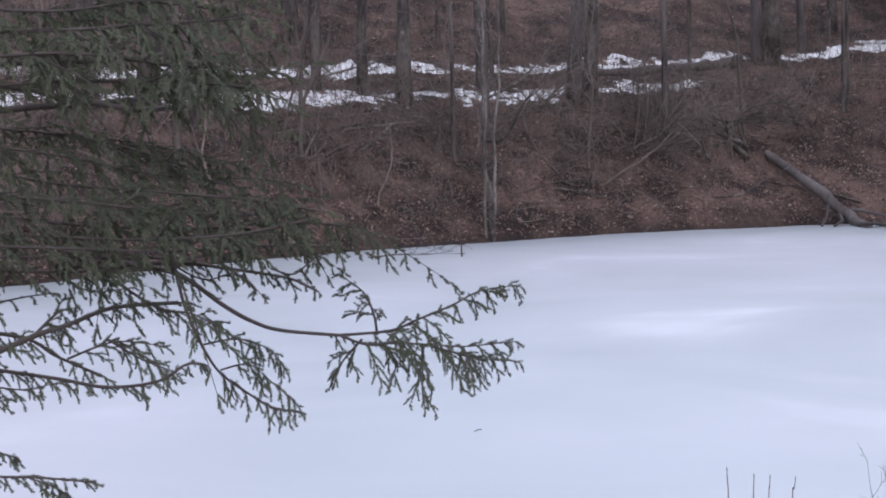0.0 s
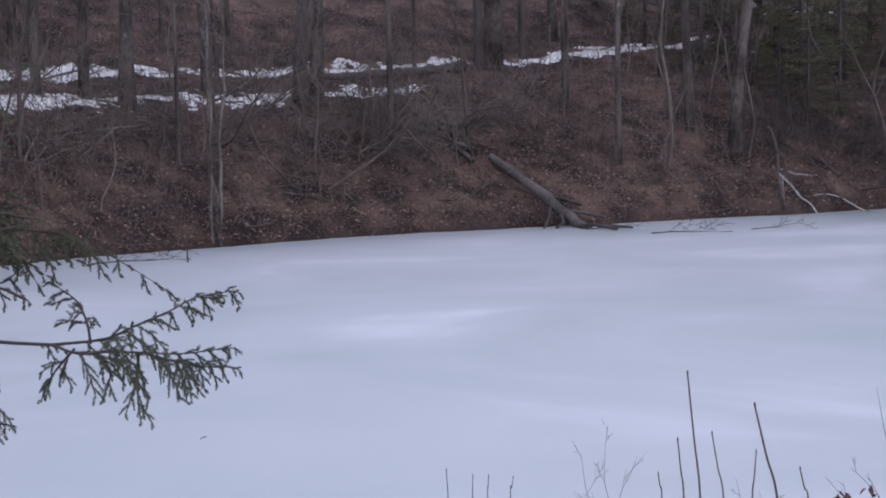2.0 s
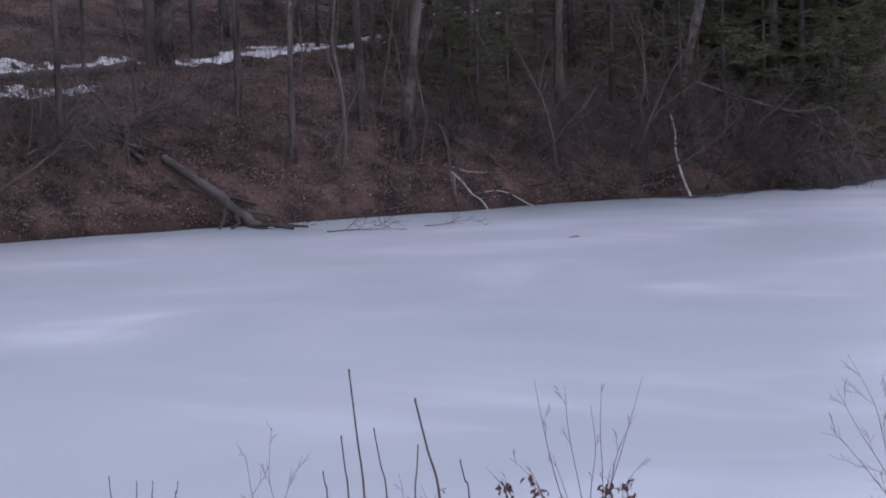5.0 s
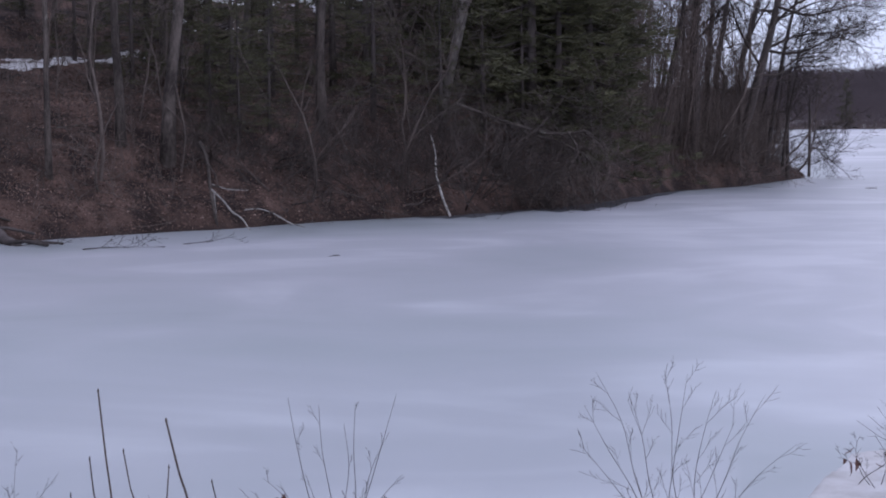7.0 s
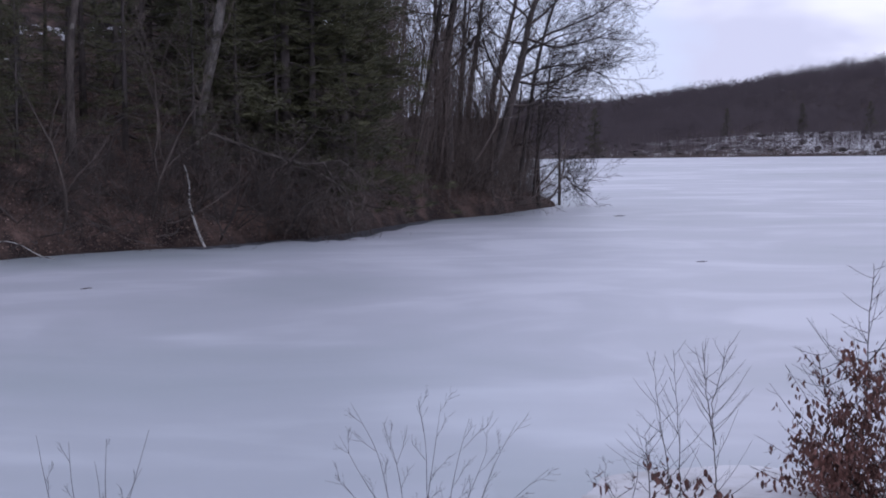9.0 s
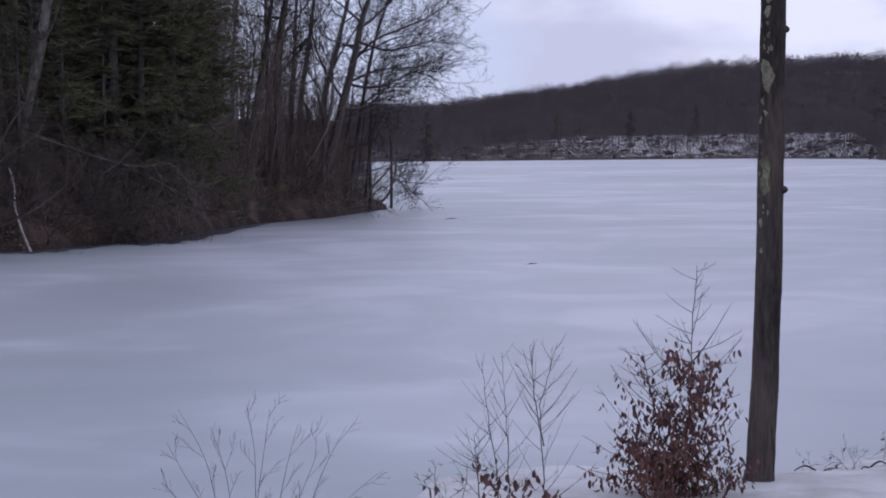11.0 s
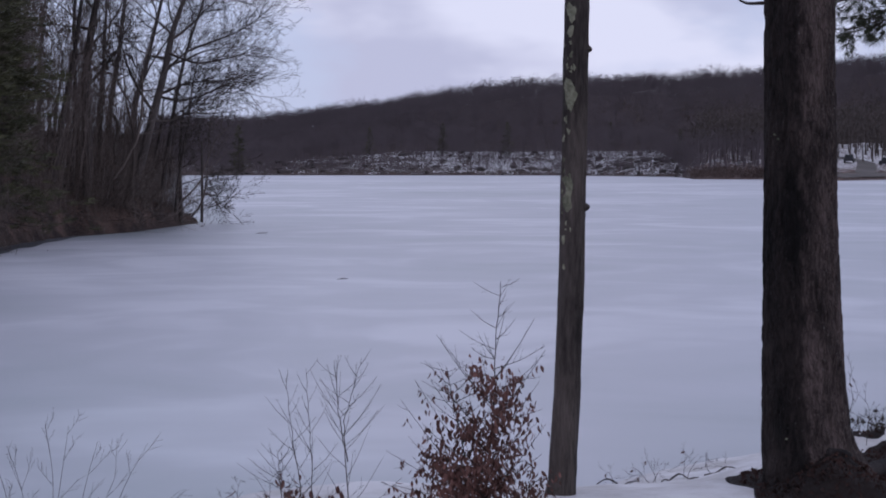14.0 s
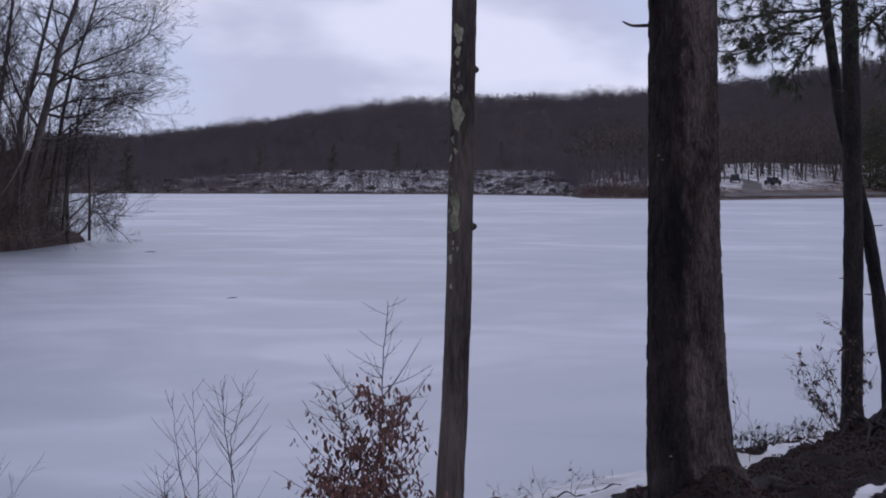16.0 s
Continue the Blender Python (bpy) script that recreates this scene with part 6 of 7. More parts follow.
def leaf_data(seed, size):
    """One curled dry leaf along +x, folded on its midrib."""
    rg = np.random.default_rng(seed)
    v, f = [], []
    for i, (t, w) in enumerate(((0, 0.04), (0.25, 0.19), (0.55, 0.23), (0.8, 0.15), (1, 0.02))):
        curl = -0.5 * t * t + rg.uniform(-0.04, 0.04)
        v += [(t * size, -w * size, (curl + w * 0.5) * size), (t * size, 0, curl * size), (t * size, w * size, (curl + w * rg.uniform(0.2, 0.7)) * size)]
        if i:
            b = 3 * i
            f += [(b - 3, b - 2, b + 1, b), (b - 2, b - 1, b + 2, b + 1)]
    return mesh_data("leaf", v, f, DRY_LEAF)


LEAVES = [leaf_data(600 + i, 0.040 + 0.005 * (i % 4)) for i in range(7)]


def hang_leaf(parent, rg, p, scale=1.0):
    ob = part("leaf", LEAVES[rg.integers(0, 7)], parent)
    ob.matrix_basis = Matrix.Translation(p) @ Euler((rg.uniform(0, 6.3), rg.uniform(0.2, 1.5), rg.uniform(0, 6.3))).to_matrix().to_4x4() @ Matrix.Diagonal((*(scale * rg.uniform(0.7, 1.15),) * 3, 1))


def shrub(name, label, category, base, tips, eye, d, seed, thick=0.004, side=7, reach=0.14, leaves=0, low_leaves=1.0, droop=0.0, bow=0.12, deep=1, leaf_scale=1.0, mat=TWIG_NEAR, rest=0, sweep=0.7, leaf_top=1.0):
    """Stems from one foot to tips given by bearing and elevation, with side twigs and the dry leaves still on them."""
    rg = np.random.default_rng(seed)
    t = thing(name, label, category, "shrubs on the near bank")
    foot_p = near(base, -5, d, eye)
    foot_p.z = ground(foot_p.x, foot_p.y) - 0.03
    spots = []
    for az, el in tips:
        tip = near(az, el, d + rg.uniform(-0.15, 0.15), eye)
        start = foot_p + Vector((*rg.normal(size=2) * 0.03, 0))
        mid = start.lerp(tip, 0.5) + Vector((rg.normal(), rg.normal(), 0)) * bow * 0.25 + Vector((0, 0, bow * 0.3))
        line = bend([start, start.lerp(mid, 0.5) + Vector((*rg.normal(size=2) * 0.015, 0)), mid, mid.lerp(tip, 0.5) + Vector((*rg.normal(size=2) * 0.015, 0.01)), tip], 4)
        m = Mesh()
        m.tube(line, [thick * (1 - 0.82 * i / len(line)) for i in range(len(line))], 6)
        n = len(line)
        for k in range(side):
            j = int(n * (0.25 + 0.7 * (k + rg.uniform(0, 1)) / side))
            j = min(n - 2, max(1, j))
            w = (line[j + 1] - line[j]).normalized()
            o = w.orthogonal()
            o.rotate(Matrix.Rotation(rg.uniform(0, 6.28), 3, w))
            L = reach * rg.uniform(0.5, 1.2)
            grow(m, rg, line[j], w * 0.9 + o * sweep, L, thick * 0.4, 0, deep, 34, 0.10 - droop, 0.05, 4, 4, 0.35, 0.0012)
            spots.append(line[j] + (w * 0.8 + o * 0.75) * L * rg.uniform(0.0, 0.5))
        spots += [line[int(n * rg.uniform(0.15, 0.85))] for _ in range(2)]
        part("stem", m.data("stem", mat), t)
    spots.sort(key=lambda p: p.z)
    spots = spots[:max(3, int(len(spots) * leaf_top))]
    if leaves:
        for i in range(leaves):
            p = spots[int(len(spots) * rg.uniform(0, 1) ** low_leaves * 0.999)]
            hang_leaf(t, rg, p + Vector(rg.normal(size=3)) * 0.010, leaf_scale)
    if rest:
        v, f = [], []
        for i in range(rest):
            p = spots[int(len(spots) * rg.uniform(0, 1) ** low_leaves * 0.999)] + Vector(rg.normal(size=3)) * 0.012
            turn = Matrix.Translation(p) @ Euler((rg.uniform(0, 6.3), rg.uniform(0.2, 1.5), rg.uniform(0, 6.3))).to_matrix().to_4x4() @ Matrix.Diagonal((*(leaf_scale * rg.uniform(0.7, 1.15),) * 3, 1))
            src = LEAVES[rg.integers(0, 7)]
            b = len(v)
            v += [turn @ q.co for q in src.vertices]
            f += [tuple(b + k for k in q.vertices) for q in src.polygons]
        tagged(part("foliage", mesh_data("foliage", v, f, DRY_LEAF), t, "dense curled dry leaves"), kind="stuff")
    return t


shrub("shrub", "twiggy shrub with a few curled brown leaves", "shrub", -26.8, ((-28.35, -9.02), (-27.33, -9.27), (-26.5, -9.93), (-26.11, -9.2), (-24.74, -8.94), (-25.0, -10.2), (-29.2, -11.6), (-28.6, -11.9), (-30.0, -11.9), (-27.8, -11.5), (-24.6, -11.6)), REED_EYE, 6.9, 701, 0.0027, 3, 0.07, 210, 1.2, leaf_scale=0.62, rest=150, leaf_top=0.62, sweep=0.4, bow=0.05)
shrub("shrub", "small weed with withered seed heads", "plant", -32.6, ((-32.95, -12.0), (-32.2, -12.4), (-31.5, -12.5)), REED_EYE, 6.3, 702, 0.002, 4, 0.05, 8, 0.5, leaf_scale=0.5)
shrub("weed", "thin arching dead weed stem", "plant", -37.3, ((-38.0, -11.2), (-37.2, -11.0), (-36.5, -11.7)), REED_EYE, 6.4, 703, 0.002, 5, 0.10)
shrub("shrub", "bare many-branched shrub without leaves", "shrub", -16.0, ((-18.45, -8.28), (-16.2, -8.19), (-15.45, -8.33), (-14.52, -8.85), (-12.93, -8.96), (-11.91, -10.52), (-18.84, -9.34), (-17.4, -8.9), (-13.9, -9.8), (-19.0, -10.6)), (0.022, 0.011), 7.4, 704, 0.0026, 6, 0.14, deep=1, bow=0.03, sweep=0.5)
def young_tree(name, label, stems, eye, d, seed, thick, branches, reach, leaves=0, rest=0, top_leaf=0.7, climb=50, leaf_scale=1.0, ends=()):
    """Straight leaders set with ascending side branches, shorter towards the top; dry leaves hang from the lower ones. ends: bearings and elevations that single branches reach."""
    rg = np.random.default_rng(seed)
    t = thing(name, label, "sapling", "young trees on the near bank")
    spots = []
    for n, stem_line in enumerate(stems):
        pts = [near(a, e, d, eye) for a, e in stem_line]
        if n == 0 or stem_line[0][1] < -10.5:
            pts.insert(0, Vector((pts[0].x, pts[0].y, ground(pts[0].x, pts[0].y) - 0.04)))
        run = bend(pts, 7)
        run = [p + Vector((*rg.normal(size=2) * 0.0022, 0)) for p in run]
        k = len(run)
        m = Mesh()
        m.tube(run, [thick * (1 - 0.8 * i / k) for i in range(k)], 7)
        tall = run[-1].z - run[0].z
        goals = [near(a, e, d + rg.uniform(-0.1, 0.1), eye) for a, e in ends] if n == 0 else []
        for j in range(branches):
            f = 0.12 + 0.83 * (j + rg.uniform(0, 1)) / branches
            a = j * 2.4 + rg.normal() * 0.4
            up = radians(climb + rg.normal() * 8)
            way = Vector((math.cos(a) * math.cos(up), math.sin(a) * math.cos(up), math.sin(up)))
            L = reach * (1 - f) ** 0.7 * rg.uniform(0.75, 1.15) + 0.05
            o = run[min(k - 1, int(f * k))]
            goals.append((o, o + way * L))
        for goal in goals:
            if not isinstance(goal, tuple):
                flat = math.hypot(goal.x - run[k // 2].x, goal.y - run[k // 2].y)
                z = max(run[0].z + 0.1, goal.z - 1.15 * flat - 0.04)
                o = min(run, key=lambda q: abs(q.z - z))
                goal = (o, goal)
            o, e = goal
            L = (e - o).length
            mid = o.lerp(e, 0.5) - Vector((0, 0, 0.05 * L))
            twig = bend([o, mid, e], 4)
            w = min(thick * 0.45, 0.0006 + L * 0.006)
            m.tube(twig, [w * (1 - 0.75 * i / len(twig)) for i in range(len(twig))], 5)
            for i in range(2, len(twig) - 1):
                if rg.uniform() < 0.45:
                    d1 = (twig[i] - twig[i - 1]).normalized() + Vector(rg.normal(size=3)) * 0.45 + Vector((0, 0, 0.15))
                    l2 = L * rg.uniform(0.15, 0.4) * (1.2 - i / len(twig))
                    m.tube([twig[i], twig[i] + d1.normalized() * l2 * 0.6, twig[i] + d1.normalized() * l2 + Vector((0, 0, 0.1 * l2))], [w * 0.5, w * 0.35, w * 0.2], 4)
            for g in np.linspace(0.15, 0.95, 7):
                p = o.lerp(e, g)
                if p.z < run[0].z + tall * top_leaf * (1.0 - 0.25 * rg.uniform() ** 2) and g < 0.92:
                    spots.append(p)
        part("stem", m.data("stem", TWIG_NEAR), t)

    spots.sort(key=lambda p: p.z)

    def hang():
        p = spots[int(len(spots) * rg.uniform(0, 1) ** 1.1 * 0.999)] + Vector(rg.normal(size=3)) * 0.026
        s = leaf_scale * rg.uniform(0.65, 1.15)
        return Matrix.Translation(p) @ Euler((0, math.pi / 2 + rg.normal() * 0.45, rg.uniform(0, 6.3))).to_matrix().to_4x4() @ Matrix.Rotation(rg.uniform(0, 6.3), 4, "X") @ Matrix.Diagonal((s, s, s, 1))
    for _ in range(leaves):
        part("leaf", LEAVES[rg.integers(0, 7)], t).matrix_basis = hang()
    if rest:
        v, f = [], []
        for _ in range(rest):
            turn, src, b = hang(), LEAVES[rg.integers(0, 7)], len(v)
            v += [turn @ q.co for q in src.vertices]
            f += [tuple(b + i for i in q.vertices) for q in src.polygons]
        tagged(part("foliage", mesh_data("foliage", v, f, DRY_LEAF), t, "dense hanging dry leaves"), kind="stuff")


young_tree("sapling", "slim bare twin-stemmed sapling with brown leaves low down", (((-7.92, -10.78), (-7.99, -8.75), (-8.11, -6.63)), ((-8.3, -10.77), (-8.61, -8.74), (-8.78, -6.94)), ((-8.94, -10.76), (-9.03, -10.01), (-9.07, -9.28))), TREE_EYE, 7.6, 705, 0.0031, 14, 0.25, 60, top_leaf=0.30, climb=47, leaf_scale=0.9, ends=((-9.1, -7.63), (-9.77, -9.9)))
young_tree("sapling", "slim bare sapling forked near the top", (((-6.76, -10.8), (-6.87, -8.59), (-6.62, -7.48), (-6.28, -6.29)), ((-6.75, -9.69), (-7.06, -8.03), (-7.14, -6.65))), TREE_EYE, 7.6, 706, 0.0033, 14, 0.27, 52, top_leaf=0.14, climb=47, leaf_scale=0.9, ends=((-5.61, -7.13), (-7.7, -7.56), (-5.57, -9.52)))
young_tree("oak_sapling", "young tree still full of hanging russet leaves", (((-2.2, -10.85), (-1.95, -8.26), (-1.87, -6.04), (-1.71, -3.8)), ((-2.6, -10.9), (-3.1, -8.4), (-3.5, -6.6))), TREE_EYE, 7.8, 707, 0.0055, 40, 0.42, 330, 2200, top_leaf=0.66, climb=30, leaf_scale=0.68,
           ends=((-0.59, -5.02), (-0.22, -6.04), (-0.19, -8.44), (-0.41, -7.06), (-3.81, -5.56), (-4.06, -6.49), (-4.53, -7.04), (-5.0, -7.69), (-5.48, -9.34), (-5.3, -10.44), (-0.04, -10.09), (-2.46, -5.48), (-3.4, -6.03)))
shrub("weed", "low withered stems with brown leaves by the snow", "plant", -9.6, ((-9.9, -10.2), (-9.1, -10.6), (-10.6, -10.9), (-8.6, -9.9)), (0.022, 0.011), 7.5, 708, 0.002, 5, 0.07, 9, 0.8)

# ---- slim lichened tree ----
def round_trunk(rings, sides, wobble, seed, ridge=0.0, furrow=16, upright=3.0):
    """A trunk from rings of (centre, radius), its bark modelled: wobble in the outline, furrows and plates in the surface."""
    cz = np.array([c.z for c, _ in rings])
    cx, cy, cr = (np.array([c.x for c, _ in rings]), np.array([c.y for c, _ in rings]), np.array([r for _, r in rings]))
    z = np.arange(cz[0], min(cz[-1], 4.3), 0.013)
    z = np.concatenate([z, np.linspace(4.35, cz[-1], 60)]) if cz[-1] > 4.4 else z
    a = np.linspace(0, 2 * np.pi, sides, endpoint=False)
    Z, A = np.meshgrid(z, a, indexing="ij")
    R = np.interp(Z, cz, cr)
    w = furrow / (2 * np.pi)
    drift = 0.5 * lattice(Z * 2.0, A * w * 0.5, seed)
    n1 = lattice(A * w + drift, Z * upright, seed + 1) + 0.6 * lattice(A * w * 2.3 + drift, Z * upright * 2.4, seed + 2)
    n1 = np.where(A > 2 * np.pi - 0.5, n1 * (2 * np.pi - A) / 0.5 + (1 - (2 * np.pi - A) / 0.5) * lattice((A - 2 * np.pi) * w + drift, Z * upright, seed + 1), n1)
    plates = np.clip(n1 * 1.6 + 0.5, 0, 1)
    R = R * (1 + wobble * lattice(np.cos(A) * 1.2 + 9, np.sin(A) * 1.2 + Z * 1.7, seed + 3)) + ridge * (plates - 0.6) + ridge * 0.25 * lattice(A * w * 7, Z * 30, seed + 4)
    x, y = np.interp(Z, cz, cx) + np.cos(A) * R, np.interp(Z, cz, cy) + np.sin(A) * R
    v = np.stack([x, y, Z], -1).reshape(-1, 3)
    nz, na = Z.shape
    i, j = np.meshgrid(np.arange(nz - 1), np.arange(na), indexing="ij")
    k = (j + 1) % na
    return v, np.stack([i * na + j, i * na + k, (i + 1) * na + k, (i + 1) * na + j], -1).reshape(-1, 4)


D1 = 8.2
lt = thing("slim_tree", "slim upright tree with pale lichen patches on grey-brown bark", "tree")
axis = [(near(0.2, -11.6, D1, TREE_EYE), 0.118), (near(0.27, -10.9, D1, TREE_EYE), 0.082), (near(0.35, -10.3, D1, TREE_EYE), 0.068), (near(0.51, -7.5, D1, TREE_EYE), 0.063), (near(0.64, -3.5, D1, TREE_EYE), 0.0605), (near(0.69, 0, D1, TREE_EYE), 0.0595),
        (near(0.72, 3.0, D1, TREE_EYE), 0.0585), (near(0.78, 6, D1, TREE_EYE), 0.057), (near(0.85, 30, D1, TREE_EYE), 0.045), (near(0.75, 48, D1, TREE_EYE), 0.012)]
part("trunk", mesh_data("trunk", *round_trunk(axis, 72, 0.05, 21, 0.0035, 14, 4), LICHEN_BARK), lt)


def on_trunk(axis, el, turn, d, eye):
    """A place on the bark at an elevation, turned from the side that faces the camera (positive to the right)."""
    z = EYE + d * math.tan(radians(el))
    zs = [c.z for c, _ in axis]
    c = Vector((np.interp(z, zs, [c.x for c, _ in axis]), np.interp(z, zs, [c.y for c, _ in axis]), z))
    out = Vector((math.sin(radians(turn)), -math.cos(radians(turn)), 0))
    return c, out, float(np.interp(z, zs, [r for _, r in axis]))


for el, turn in ((3.80, 85), (-1.35, 82)):
    c, o, r = on_trunk(axis, el, turn, D1, TREE_EYE)
    m = Mesh()
    m.tube([c + o * (r - 0.015), c + o * (r + 0.004), c + o * (r + 0.015), c + o * (r + 0.019)], [0.024, 0.018, 0.011, 0.004], 10)
    part("burl", m.data("burl", LICHEN_BARK), lt, "small dark burl")
rg = np.random.default_rng(33)
for el, turn, tall, wide in ((2.33, -24, 0.12, 62), (2.65, -36, 0.06, 34), (-0.5, -32, 0.06, 40), (-1.0, -27, 0.13, 44), (4.95, -25, 0.085, 40), (4.35, -27, 0.045, 30), (0.9, -52, 0.03, 14), (-2.4, -45, 0.05, 14), (3.6, -20, 0.03, 14), (3.2, -5, 0.025, 12), (1.5, -40, 0.03, 12),
                            (0.2, -50, 0.025, 12), (-3.3, -40, 0.03, 12), (1.1, -25, 0.025, 10)) + tuple((rg.uniform(-2.2, 5.4), rg.uniform(-62, -8), rg.uniform(0.008, 0.022), rg.uniform(5, 12)) for _ in range(26)):
    m = Mesh()
    c, o, r = on_trunk(axis, el, turn, D1, TREE_EYE)
    n = 18
    rim = []
    for k in range(n):
        a = 2 * math.pi * k / n
        f = 1 + 0.22 * math.sin(2 * a + el * 7) + 0.16 * math.sin(3 * a + turn) + 0.10 * math.sin(5 * a + el) + 0.12 * rg.normal()
        cc, oo, rr = on_trunk(axis, el + math.degrees(math.atan(math.sin(a) * tall * 0.5 * f / D1)), turn + math.cos(a) * wide * 0.5 * f, D1, TREE_EYE)
        rim.append(cc + oo * (rr * 1.0 + 0.0035))
    hub = c + o * (r + 0.0065)
    for k in range(n):
        m.face(hub, rim[k], rim[(k + 1) % n])
        m.face(rim[k], rim[k] - o * 0.012, rim[(k + 1) % n] - o * 0.012, rim[(k + 1) % n])
    part("lichen", m.data("lichen", LICHEN), lt, "pale green lichen crust")

# ---- big pine and its roots ----
D2 = 8.6
bp = thing("pine_tree", "thick old pine trunk with dark furrowed bark", "tree")
paxis = [(near(9.25, -11.3, D2, TREE_EYE), 0.339), (near(9.0, -10.6, D2, TREE_EYE), 0.317), (near(8.75, -10.0, D2, TREE_EYE), 0.277), (near(8.52, -9.5, D2, TREE_EYE), 0.247), (near(8.35, -9.0, D2, TREE_EYE), 0.224), (near(8.25, -8.3, D2, TREE_EYE), 0.207), (near(8.16, -7.0, D2, TREE_EYE), 0.194), (near(8.07, -4, D2, TREE_EYE), 0.180), (near(8.0, 0, D2, TREE_EYE), 0.171),
         (near(7.92, 3, D2, TREE_EYE), 0.167), (near(7.88, 6, D2, TREE_EYE), 0.164), (near(7.85, 35, D2, TREE_EYE), 0.138), (near(7.8, 60, D2, TREE_EYE), 0.032)]
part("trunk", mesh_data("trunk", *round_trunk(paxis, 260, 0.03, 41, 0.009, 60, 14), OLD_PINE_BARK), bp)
c, o, r = on_trunk(paxis, 5.2, -88, D2, TREE_EYE)
m = Mesh()
m.tube(bend([c + o * (r - 0.03), c + o * (r + 0.02), near(6.25, 5.22, D2, TREE_EYE), near(5.95, 5.36, D2, TREE_EYE)], 3), [0.012, 0.011, 0.0095, 0.009, 0.0085, 0.008, 0.007, 0.006, 0.005, 0.003], 7)
part("dead_limb", m.data("dead_limb", TWIG_NEAR), bp, "short dead branch stub")
for el, turn in ((1.0, -52), (0.85, -44), (-8.6, -35), (-9.9, -20)):
    m = Mesh()
    c, o, r = on_trunk(paxis, el, turn, D2, TREE_EYE)
    s = o.cross(Vector((0, 0, 1)))
    m.tube([c + o * (r - 0.01) - Vector((0, 0, 0.012)), c + o * (r + 0.004), c + o * (r - 0.006) + Vector((0, 0, 0.012))], [0.004, 0.008, 0.003], 7)
    part("resin", m.data("resin", LICHEN), bp, "pale dried resin drip")
rg = np.random.default_rng(12)
for a0, d0, a1, d1, thick in ((9.4, 8.55, 11.6, 9.0, 0.05), (9.3, 8.7, 12.5, 9.9, 0.06), (9.0, 8.4, 10.8, 8.2, 0.03), (7.4, 8.45, 6.3, 8.4, 0.035), (10.4, 8.7, 13.6, 8.8, 0.03), (11, 9.2, 14.2, 9.3, 0.035)):
    pts = []
    for f in (0, 0.25, 0.5, 0.75, 1):
        p = near(a0 + (a1 - a0) * f + 0.15 * rg.normal(), -5, d0 + (d1 - d0) * f, TREE_EYE)
        pts.append(Vector((p.x, p.y, ground(p.x, p.y) + thick * (-0.15 - 0.6 * f))))
    m = Mesh()
    line = bend(pts, 4)
    m.tube(line, [thick * (1.2 - 0.9 * i / len(line)) for i in range(len(line))], 8)
    part("root", m.data("root", PINE_BARK), bp, "exposed root")

# ---- pair of slim trunks farther along the bank ----
FAR_EYE = (0.083, 0.018)
D3 = 12.0
for name, label, line, rad in (("slim_tree", "dark slim trunk standing on the bank", ((13.34, -8.2), (13.32, -7.0), (13.3, -3), (13.26, 0), (13.18, 3), (13.1, 6), (12.9, 35)), (0.10, 0.075, 0.068, 0.062, 0.058, 0.055, 0.03)),
                               ("slim_tree", "slim trunk leaning across its neighbour", ((14.6, -8.0), (14.45, -6), (14.1, -3.5), (13.72, -1.3), (13.2, 0.8), (12.8, 2.5), (12.32, 5.9), (11.0, 30)), (0.07, 0.055, 0.05, 0.045, 0.042, 0.04, 0.036, 0.02))):
    t = thing(name, label, "tree", "slim trees on the bank")
    axis2 = [(near(a, e, D3 + (0.25 if "leaning" in label else 0), FAR_EYE), r) for (a, e), r in zip(line, rad)]
    part("trunk", mesh_data("trunk", *round_trunk(axis2, 36, 0.05, 61 + len(label), 0.005, 12, 6), PINE_BARK), t)
    m = Mesh()
    c = axis2[3][0]
    for k in range(3):
        o = Vector((-1 if k != 1 else 1, -0.3, 0.1))
        s0 = axis2[2 + k][0]
        m.tube([s0, s0 + o * 0.1], [0.006, 0.003], 5)
    part("stub", m.data("stub", BARK_DARK), t)

# roots laid bare where the bank has slumped under the two trunks
snag = thing("root_tangle", "dark bare roots tangled over the slumped bank", "roots")
rg = np.random.default_rng(17)
for a0, d0, h0, a1, d1, h1, thick in ((13.4, 11.8, 0.16, 14.6, 11.2, 0.10, 0.04), (13.3, 11.8, 0.12, 12.9, 11.1, 0.02, 0.03), (13.5, 11.7, 0.20, 14.3, 10.8, 0.02, 0.03), (13.9, 10.9, 0.16, 15.0, 10.6, 0.13, 0.022), (13.9, 10.9, 0.16, 13.8, 10.5, 0.0, 0.022), (14.4, 11.6, 0.24, 13.5, 11.3, 0.03, 0.028),
                                      (13.2, 11.9, 0.1, 12.5, 11.5, 0.02, 0.03)):
    pts = []
    for f in (0, 0.3, 0.65, 1):
        p = near(a0 + (a1 - a0) * f, -5, d0 + (d1 - d0) * f, FAR_EYE)
        pts.append(Vector((p.x, p.y, ground(p.x, p.y) + 0.55 * (h0 + (h1 - h0) * f) + 0.015 * rg.normal() * (f < 1))))
    m = Mesh()
    run = bend(pts, 4)
    m.tube(run, [thick * 0.6 * (1 - 0.7 * i / len(run)) for i in range(len(run))], 7)
    part("root", m.data("root", PINE_BARK), snag)

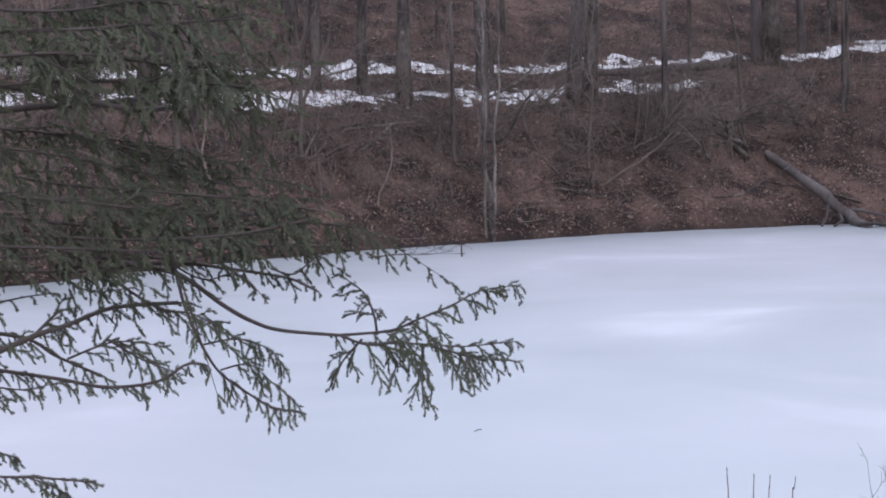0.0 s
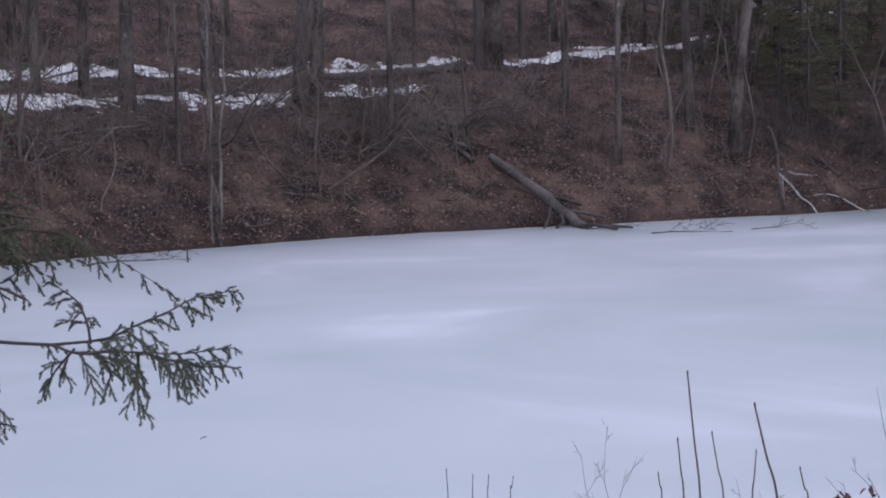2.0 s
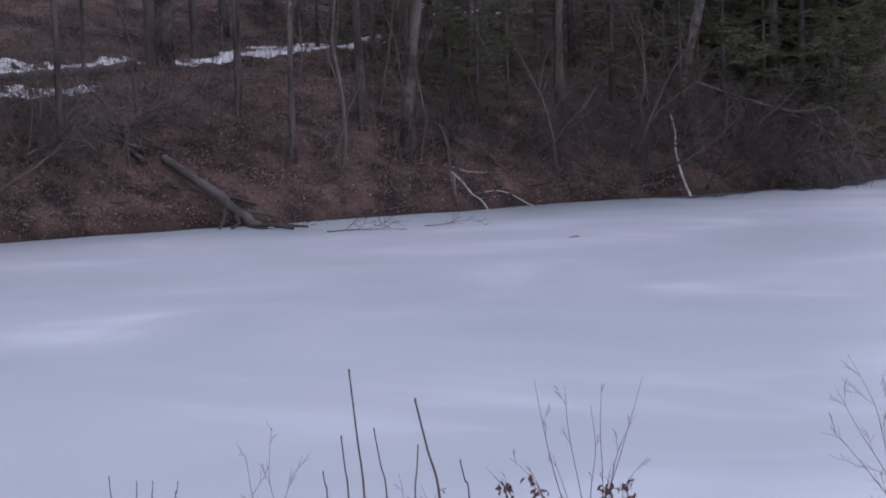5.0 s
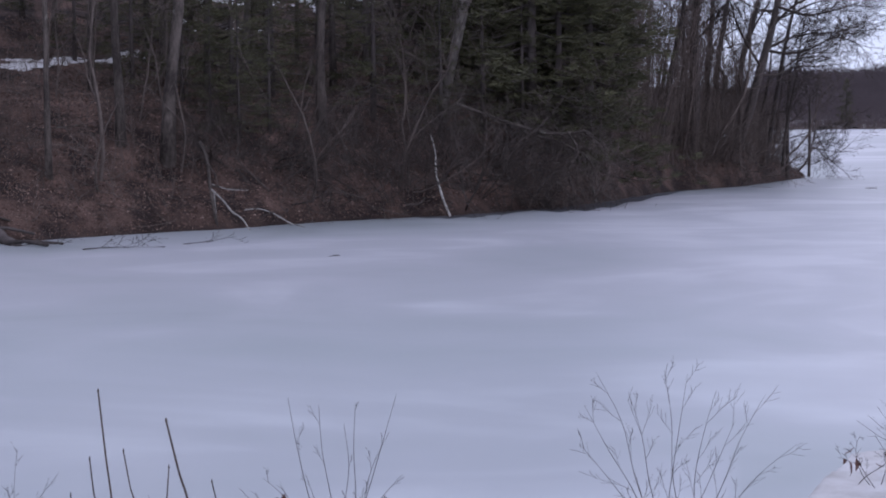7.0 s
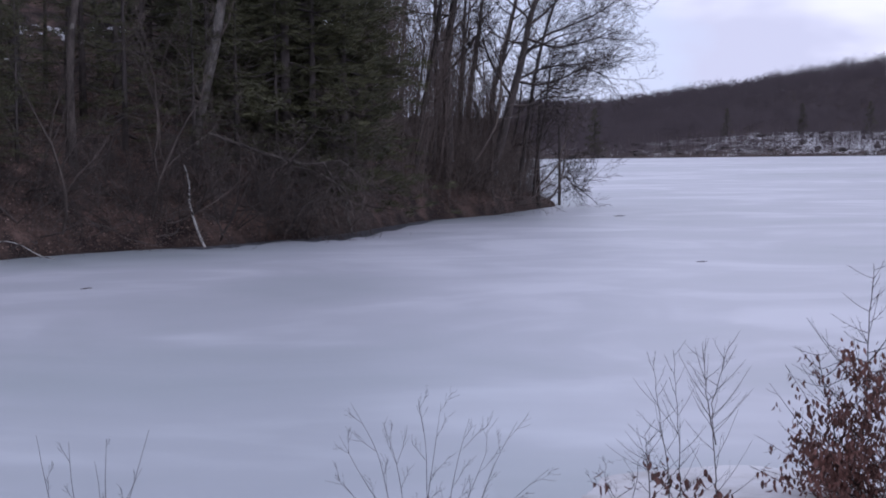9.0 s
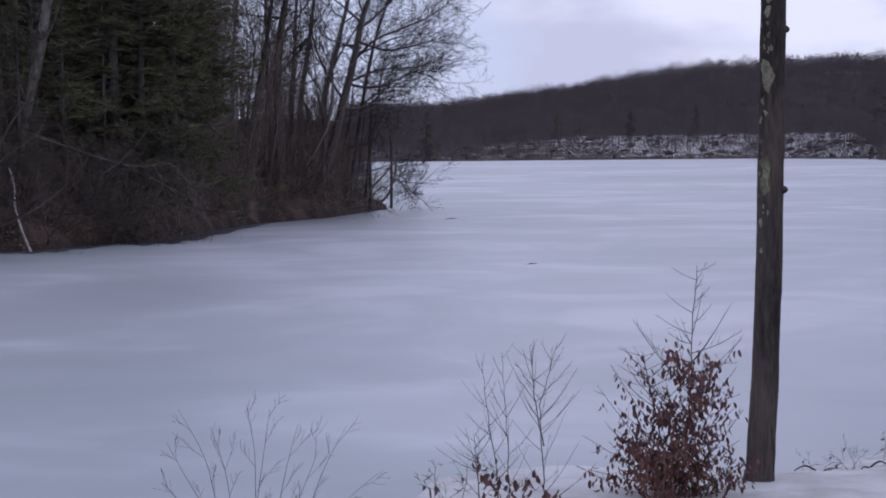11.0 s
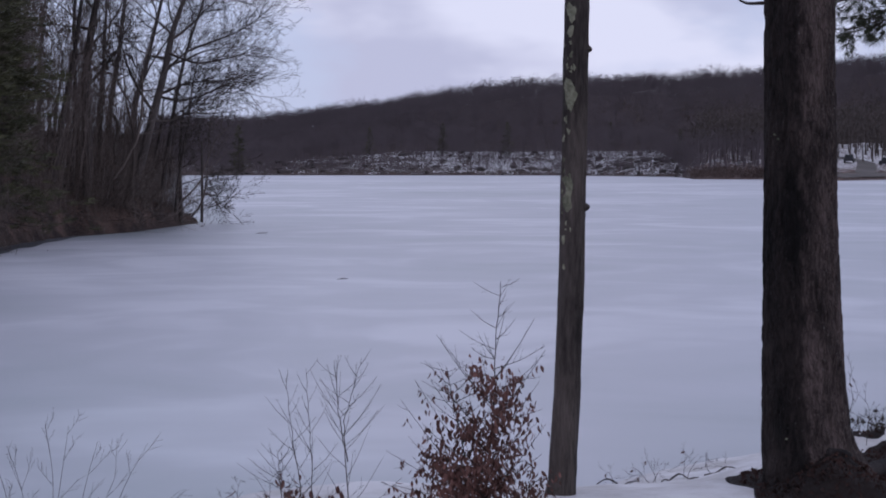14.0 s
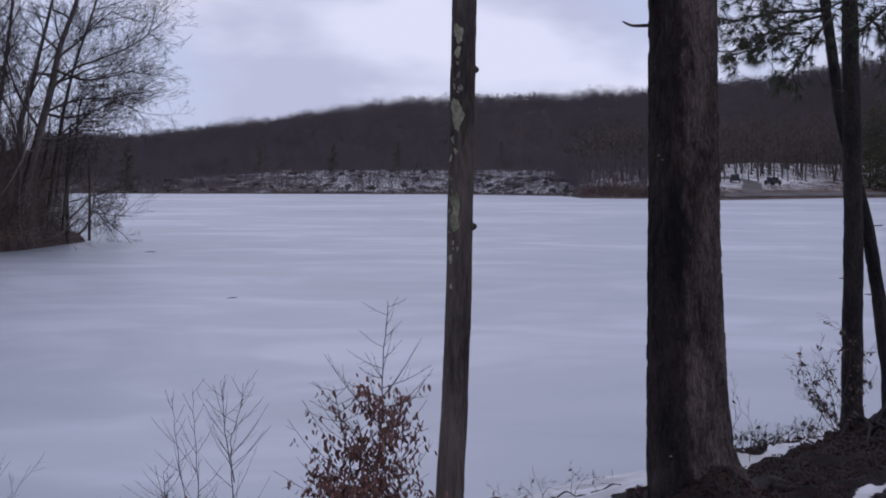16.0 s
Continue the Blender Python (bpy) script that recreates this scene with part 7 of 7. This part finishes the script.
# leafy evergreen shrub between them
LAUREL = material("dull_evergreen_leaves", (0.025, 0.022, 0.018), (0.075, 0.06, 0.045), scale=10, rough=0.5, bump=0.0, per_piece=0.4)
small = []
for i in range(4):
    me = leaf_data(640 + i, 0.042)
    me.materials.clear()
    me.materials.append(LAUREL)
    small.append(me)
keep_leaves, LEAVES = LEAVES, small * 2
shrub("evergreen_shrub", "sparse shrub with small drooping dark leaves", "shrub", 13.0, ((11.6, -5.5), (11.5, -6.1), (11.9, -6.7), (12.2, -5.2), (12.75, -4.3), (12.5, -6.0), (12.3, -6.9), (13.7, -5.2), (13.9, -6.2)), FAR_EYE, 11.6, 711, 0.0034, 9, 0.15, 290, 0.8, leaf_scale=0.68, rest=160)
for a, e, d, sd in ((9.8, -7.9, 10.2, 1), (10.3, -7.75, 10.4, 2), (10.8, -7.8, 10.6, 3), (11.3, -7.6, 11.0, 4), (11.8, -7.5, 11.2, 5), (12.2, -7.5, 11.3, 6)):
    shrub("low_plant", "low dark withered plant at the bank's edge", "plant", a, ((a - 0.25, e - 0.25), (a + 0.1, e - 0.1), (a + 0.3, e - 0.3), (a, e - 0.35)), FAR_EYE, d, 720 + sd, 0.0025, 6, 0.06, 16, 0.9, leaf_scale=0.7)
LEAVES = keep_leaves
for a, d, sd, tips in ((9.85, 9.9, 1, ((9.75, -6.4), (9.72, -7.2))), (3.2, 11.2, 2, ((2.6, -9.9), (3.4, -9.8), (4.0, -10.0))), (4.3, 12.0, 3, ((4.6, -9.5), (5.0, -9.6))), (1.9, 10.8, 4, ((1.9, -10.3), (2.4, -10.3))), (5.3, 12.2, 5, ((5.4, -9.6), (4.9, -9.8)))):
    shrub("dead_weed", "thin dead weed poking through the snow", "plant", a, tips, TREE_EYE, d, 740 + sd, 0.0022, 4, 0.10, 3, 0.3, leaf_scale=0.6, bow=0.2)
for k in range(9):
    rg = np.random.default_rng(760 + k)
    a, d = rg.uniform(1.2, 5.6), rg.uniform(9.6, 12)
    t = thing("fallen_twig", "thin dark twig lying on the snowy bank", "twig", "twigs on the snowy bank")
    m = Mesh()
    p0, p1 = near(a, -5, d, TREE_EYE), near(a + rg.uniform(-1.2, 1.2), -5, d + rg.uniform(-0.5, 0.5), TREE_EYE)
    line = [Vector((q.x, q.y, ground(q.x, q.y) + h)) for q, h in ((p0, 0.01), (p0.lerp(p1, 0.5), 0.012 + 0.012 * (k % 3)), (p1, 0.008))]
    m.tube(bend(line, 5), [0.006] * 6 + [0.004] * 5, 5)
    part("stem", m.data("stem", TWIG_NEAR), t)

# ---- pine bough overhead ----
def pine_bough():
    rg = np.random.default_rng(81)
    t = thing("pine_bough", "long-needled pine bough hanging into the view", "conifer branch")
    m = Mesh()
    o, w = [], []
    for a0, e0, a1, e1 in ((15.5, 6.6, 12.2, 5.6), (12.2, 5.6, 9.0, 5.2), (12.4, 5.5, 9.3, 4.3), (12.6, 5.4, 11.3, 3.7), (15.5, 6.4, 13.4, 4.9), (13.6, 5.4, 14.4, 4.4), (12.0, 6.2, 10.0, 6.2), (11.6, 4.9, 10.3, 4.5)):
        d = 9.8 + rg.uniform(-0.4, 0.4)
        line = bend([near(a0, e0, d, FAR_EYE), near((a0 + a1) / 2, (e0 + e1) / 2 + 0.15, d, FAR_EYE), near(a1, e1, d, FAR_EYE)], 8)
        m.tube(line, [0.010 * (1 - 0.7 * i / len(line)) for i in range(len(line))], 6)
        for k in range(4, len(line)):
            for _ in range(4):
                way = (line[k] - line[k - 1]).normalized() + Vector(rg.normal(size=3)) * 0.7
                e = line[k] + way.normalized() * rg.uniform(0.05, 0.22)
                m.tube([line[k], e], [0.003, 0.002], 4)
                o.append(e)
                w.append(way.normalized())
    part("stem", m.data("stem", TWIG_NEAR), t)
    o, w = np.array(o), np.array(w)
    n = 52
    q = np.repeat(o, n, 0)
    d = np.repeat(w, n, 0) * 0.55 + unit(rg, len(q)) * 0.8
    s = np.cross(d, unit(rg, len(q)))
    s /= np.linalg.norm(s, axis=1)[:, None]
    part("needles", tri_mesh("needles", q - s * 0.0012, q + s * 0.0012, q + d * 0.062 * rg.uniform(0.7, 1.1, len(q))[:, None], NEEDLE_NEAR), t, "long dark needles")


pine_bough()

# ---- litter on the near bank ----
def near_litter():
    rg = np.random.default_rng(91)
    n = 12000
    az, d = rg.uniform(6.6, 16, n), rg.uniform(6.6, 12.0, n)
    x, y = np.sin(np.radians(az)) * d, np.cos(np.radians(az)) * d
    z, snow = land(x, y)[:2]
    ok = (snow < 0.4) & (d < bank_edge(az) + 0.25)
    p = np.stack([x, y, z + 0.006], 1)[ok]
    k = len(p)
    u = unit(rg, k) * np.array([1, 1, 0.35])
    w = np.cross(u, unit(rg, k))
    w /= np.linalg.norm(w, axis=1)[:, None]
    h = 0.011 * rg.uniform(0.4, 1.8, k)[:, None]
    up = np.array([0, 0, 0.012])
    me = quad_mesh("bank_litter", p - u * h, p + w * h * 0.5 + up, p + u * h, p - w * h * 0.5 + up, SOIL_BITS)
    tagged(new("bank_litter", me), "dark leaf scraps and bark crumbs on bare soil", "litter", kind="stuff")


near_litter()
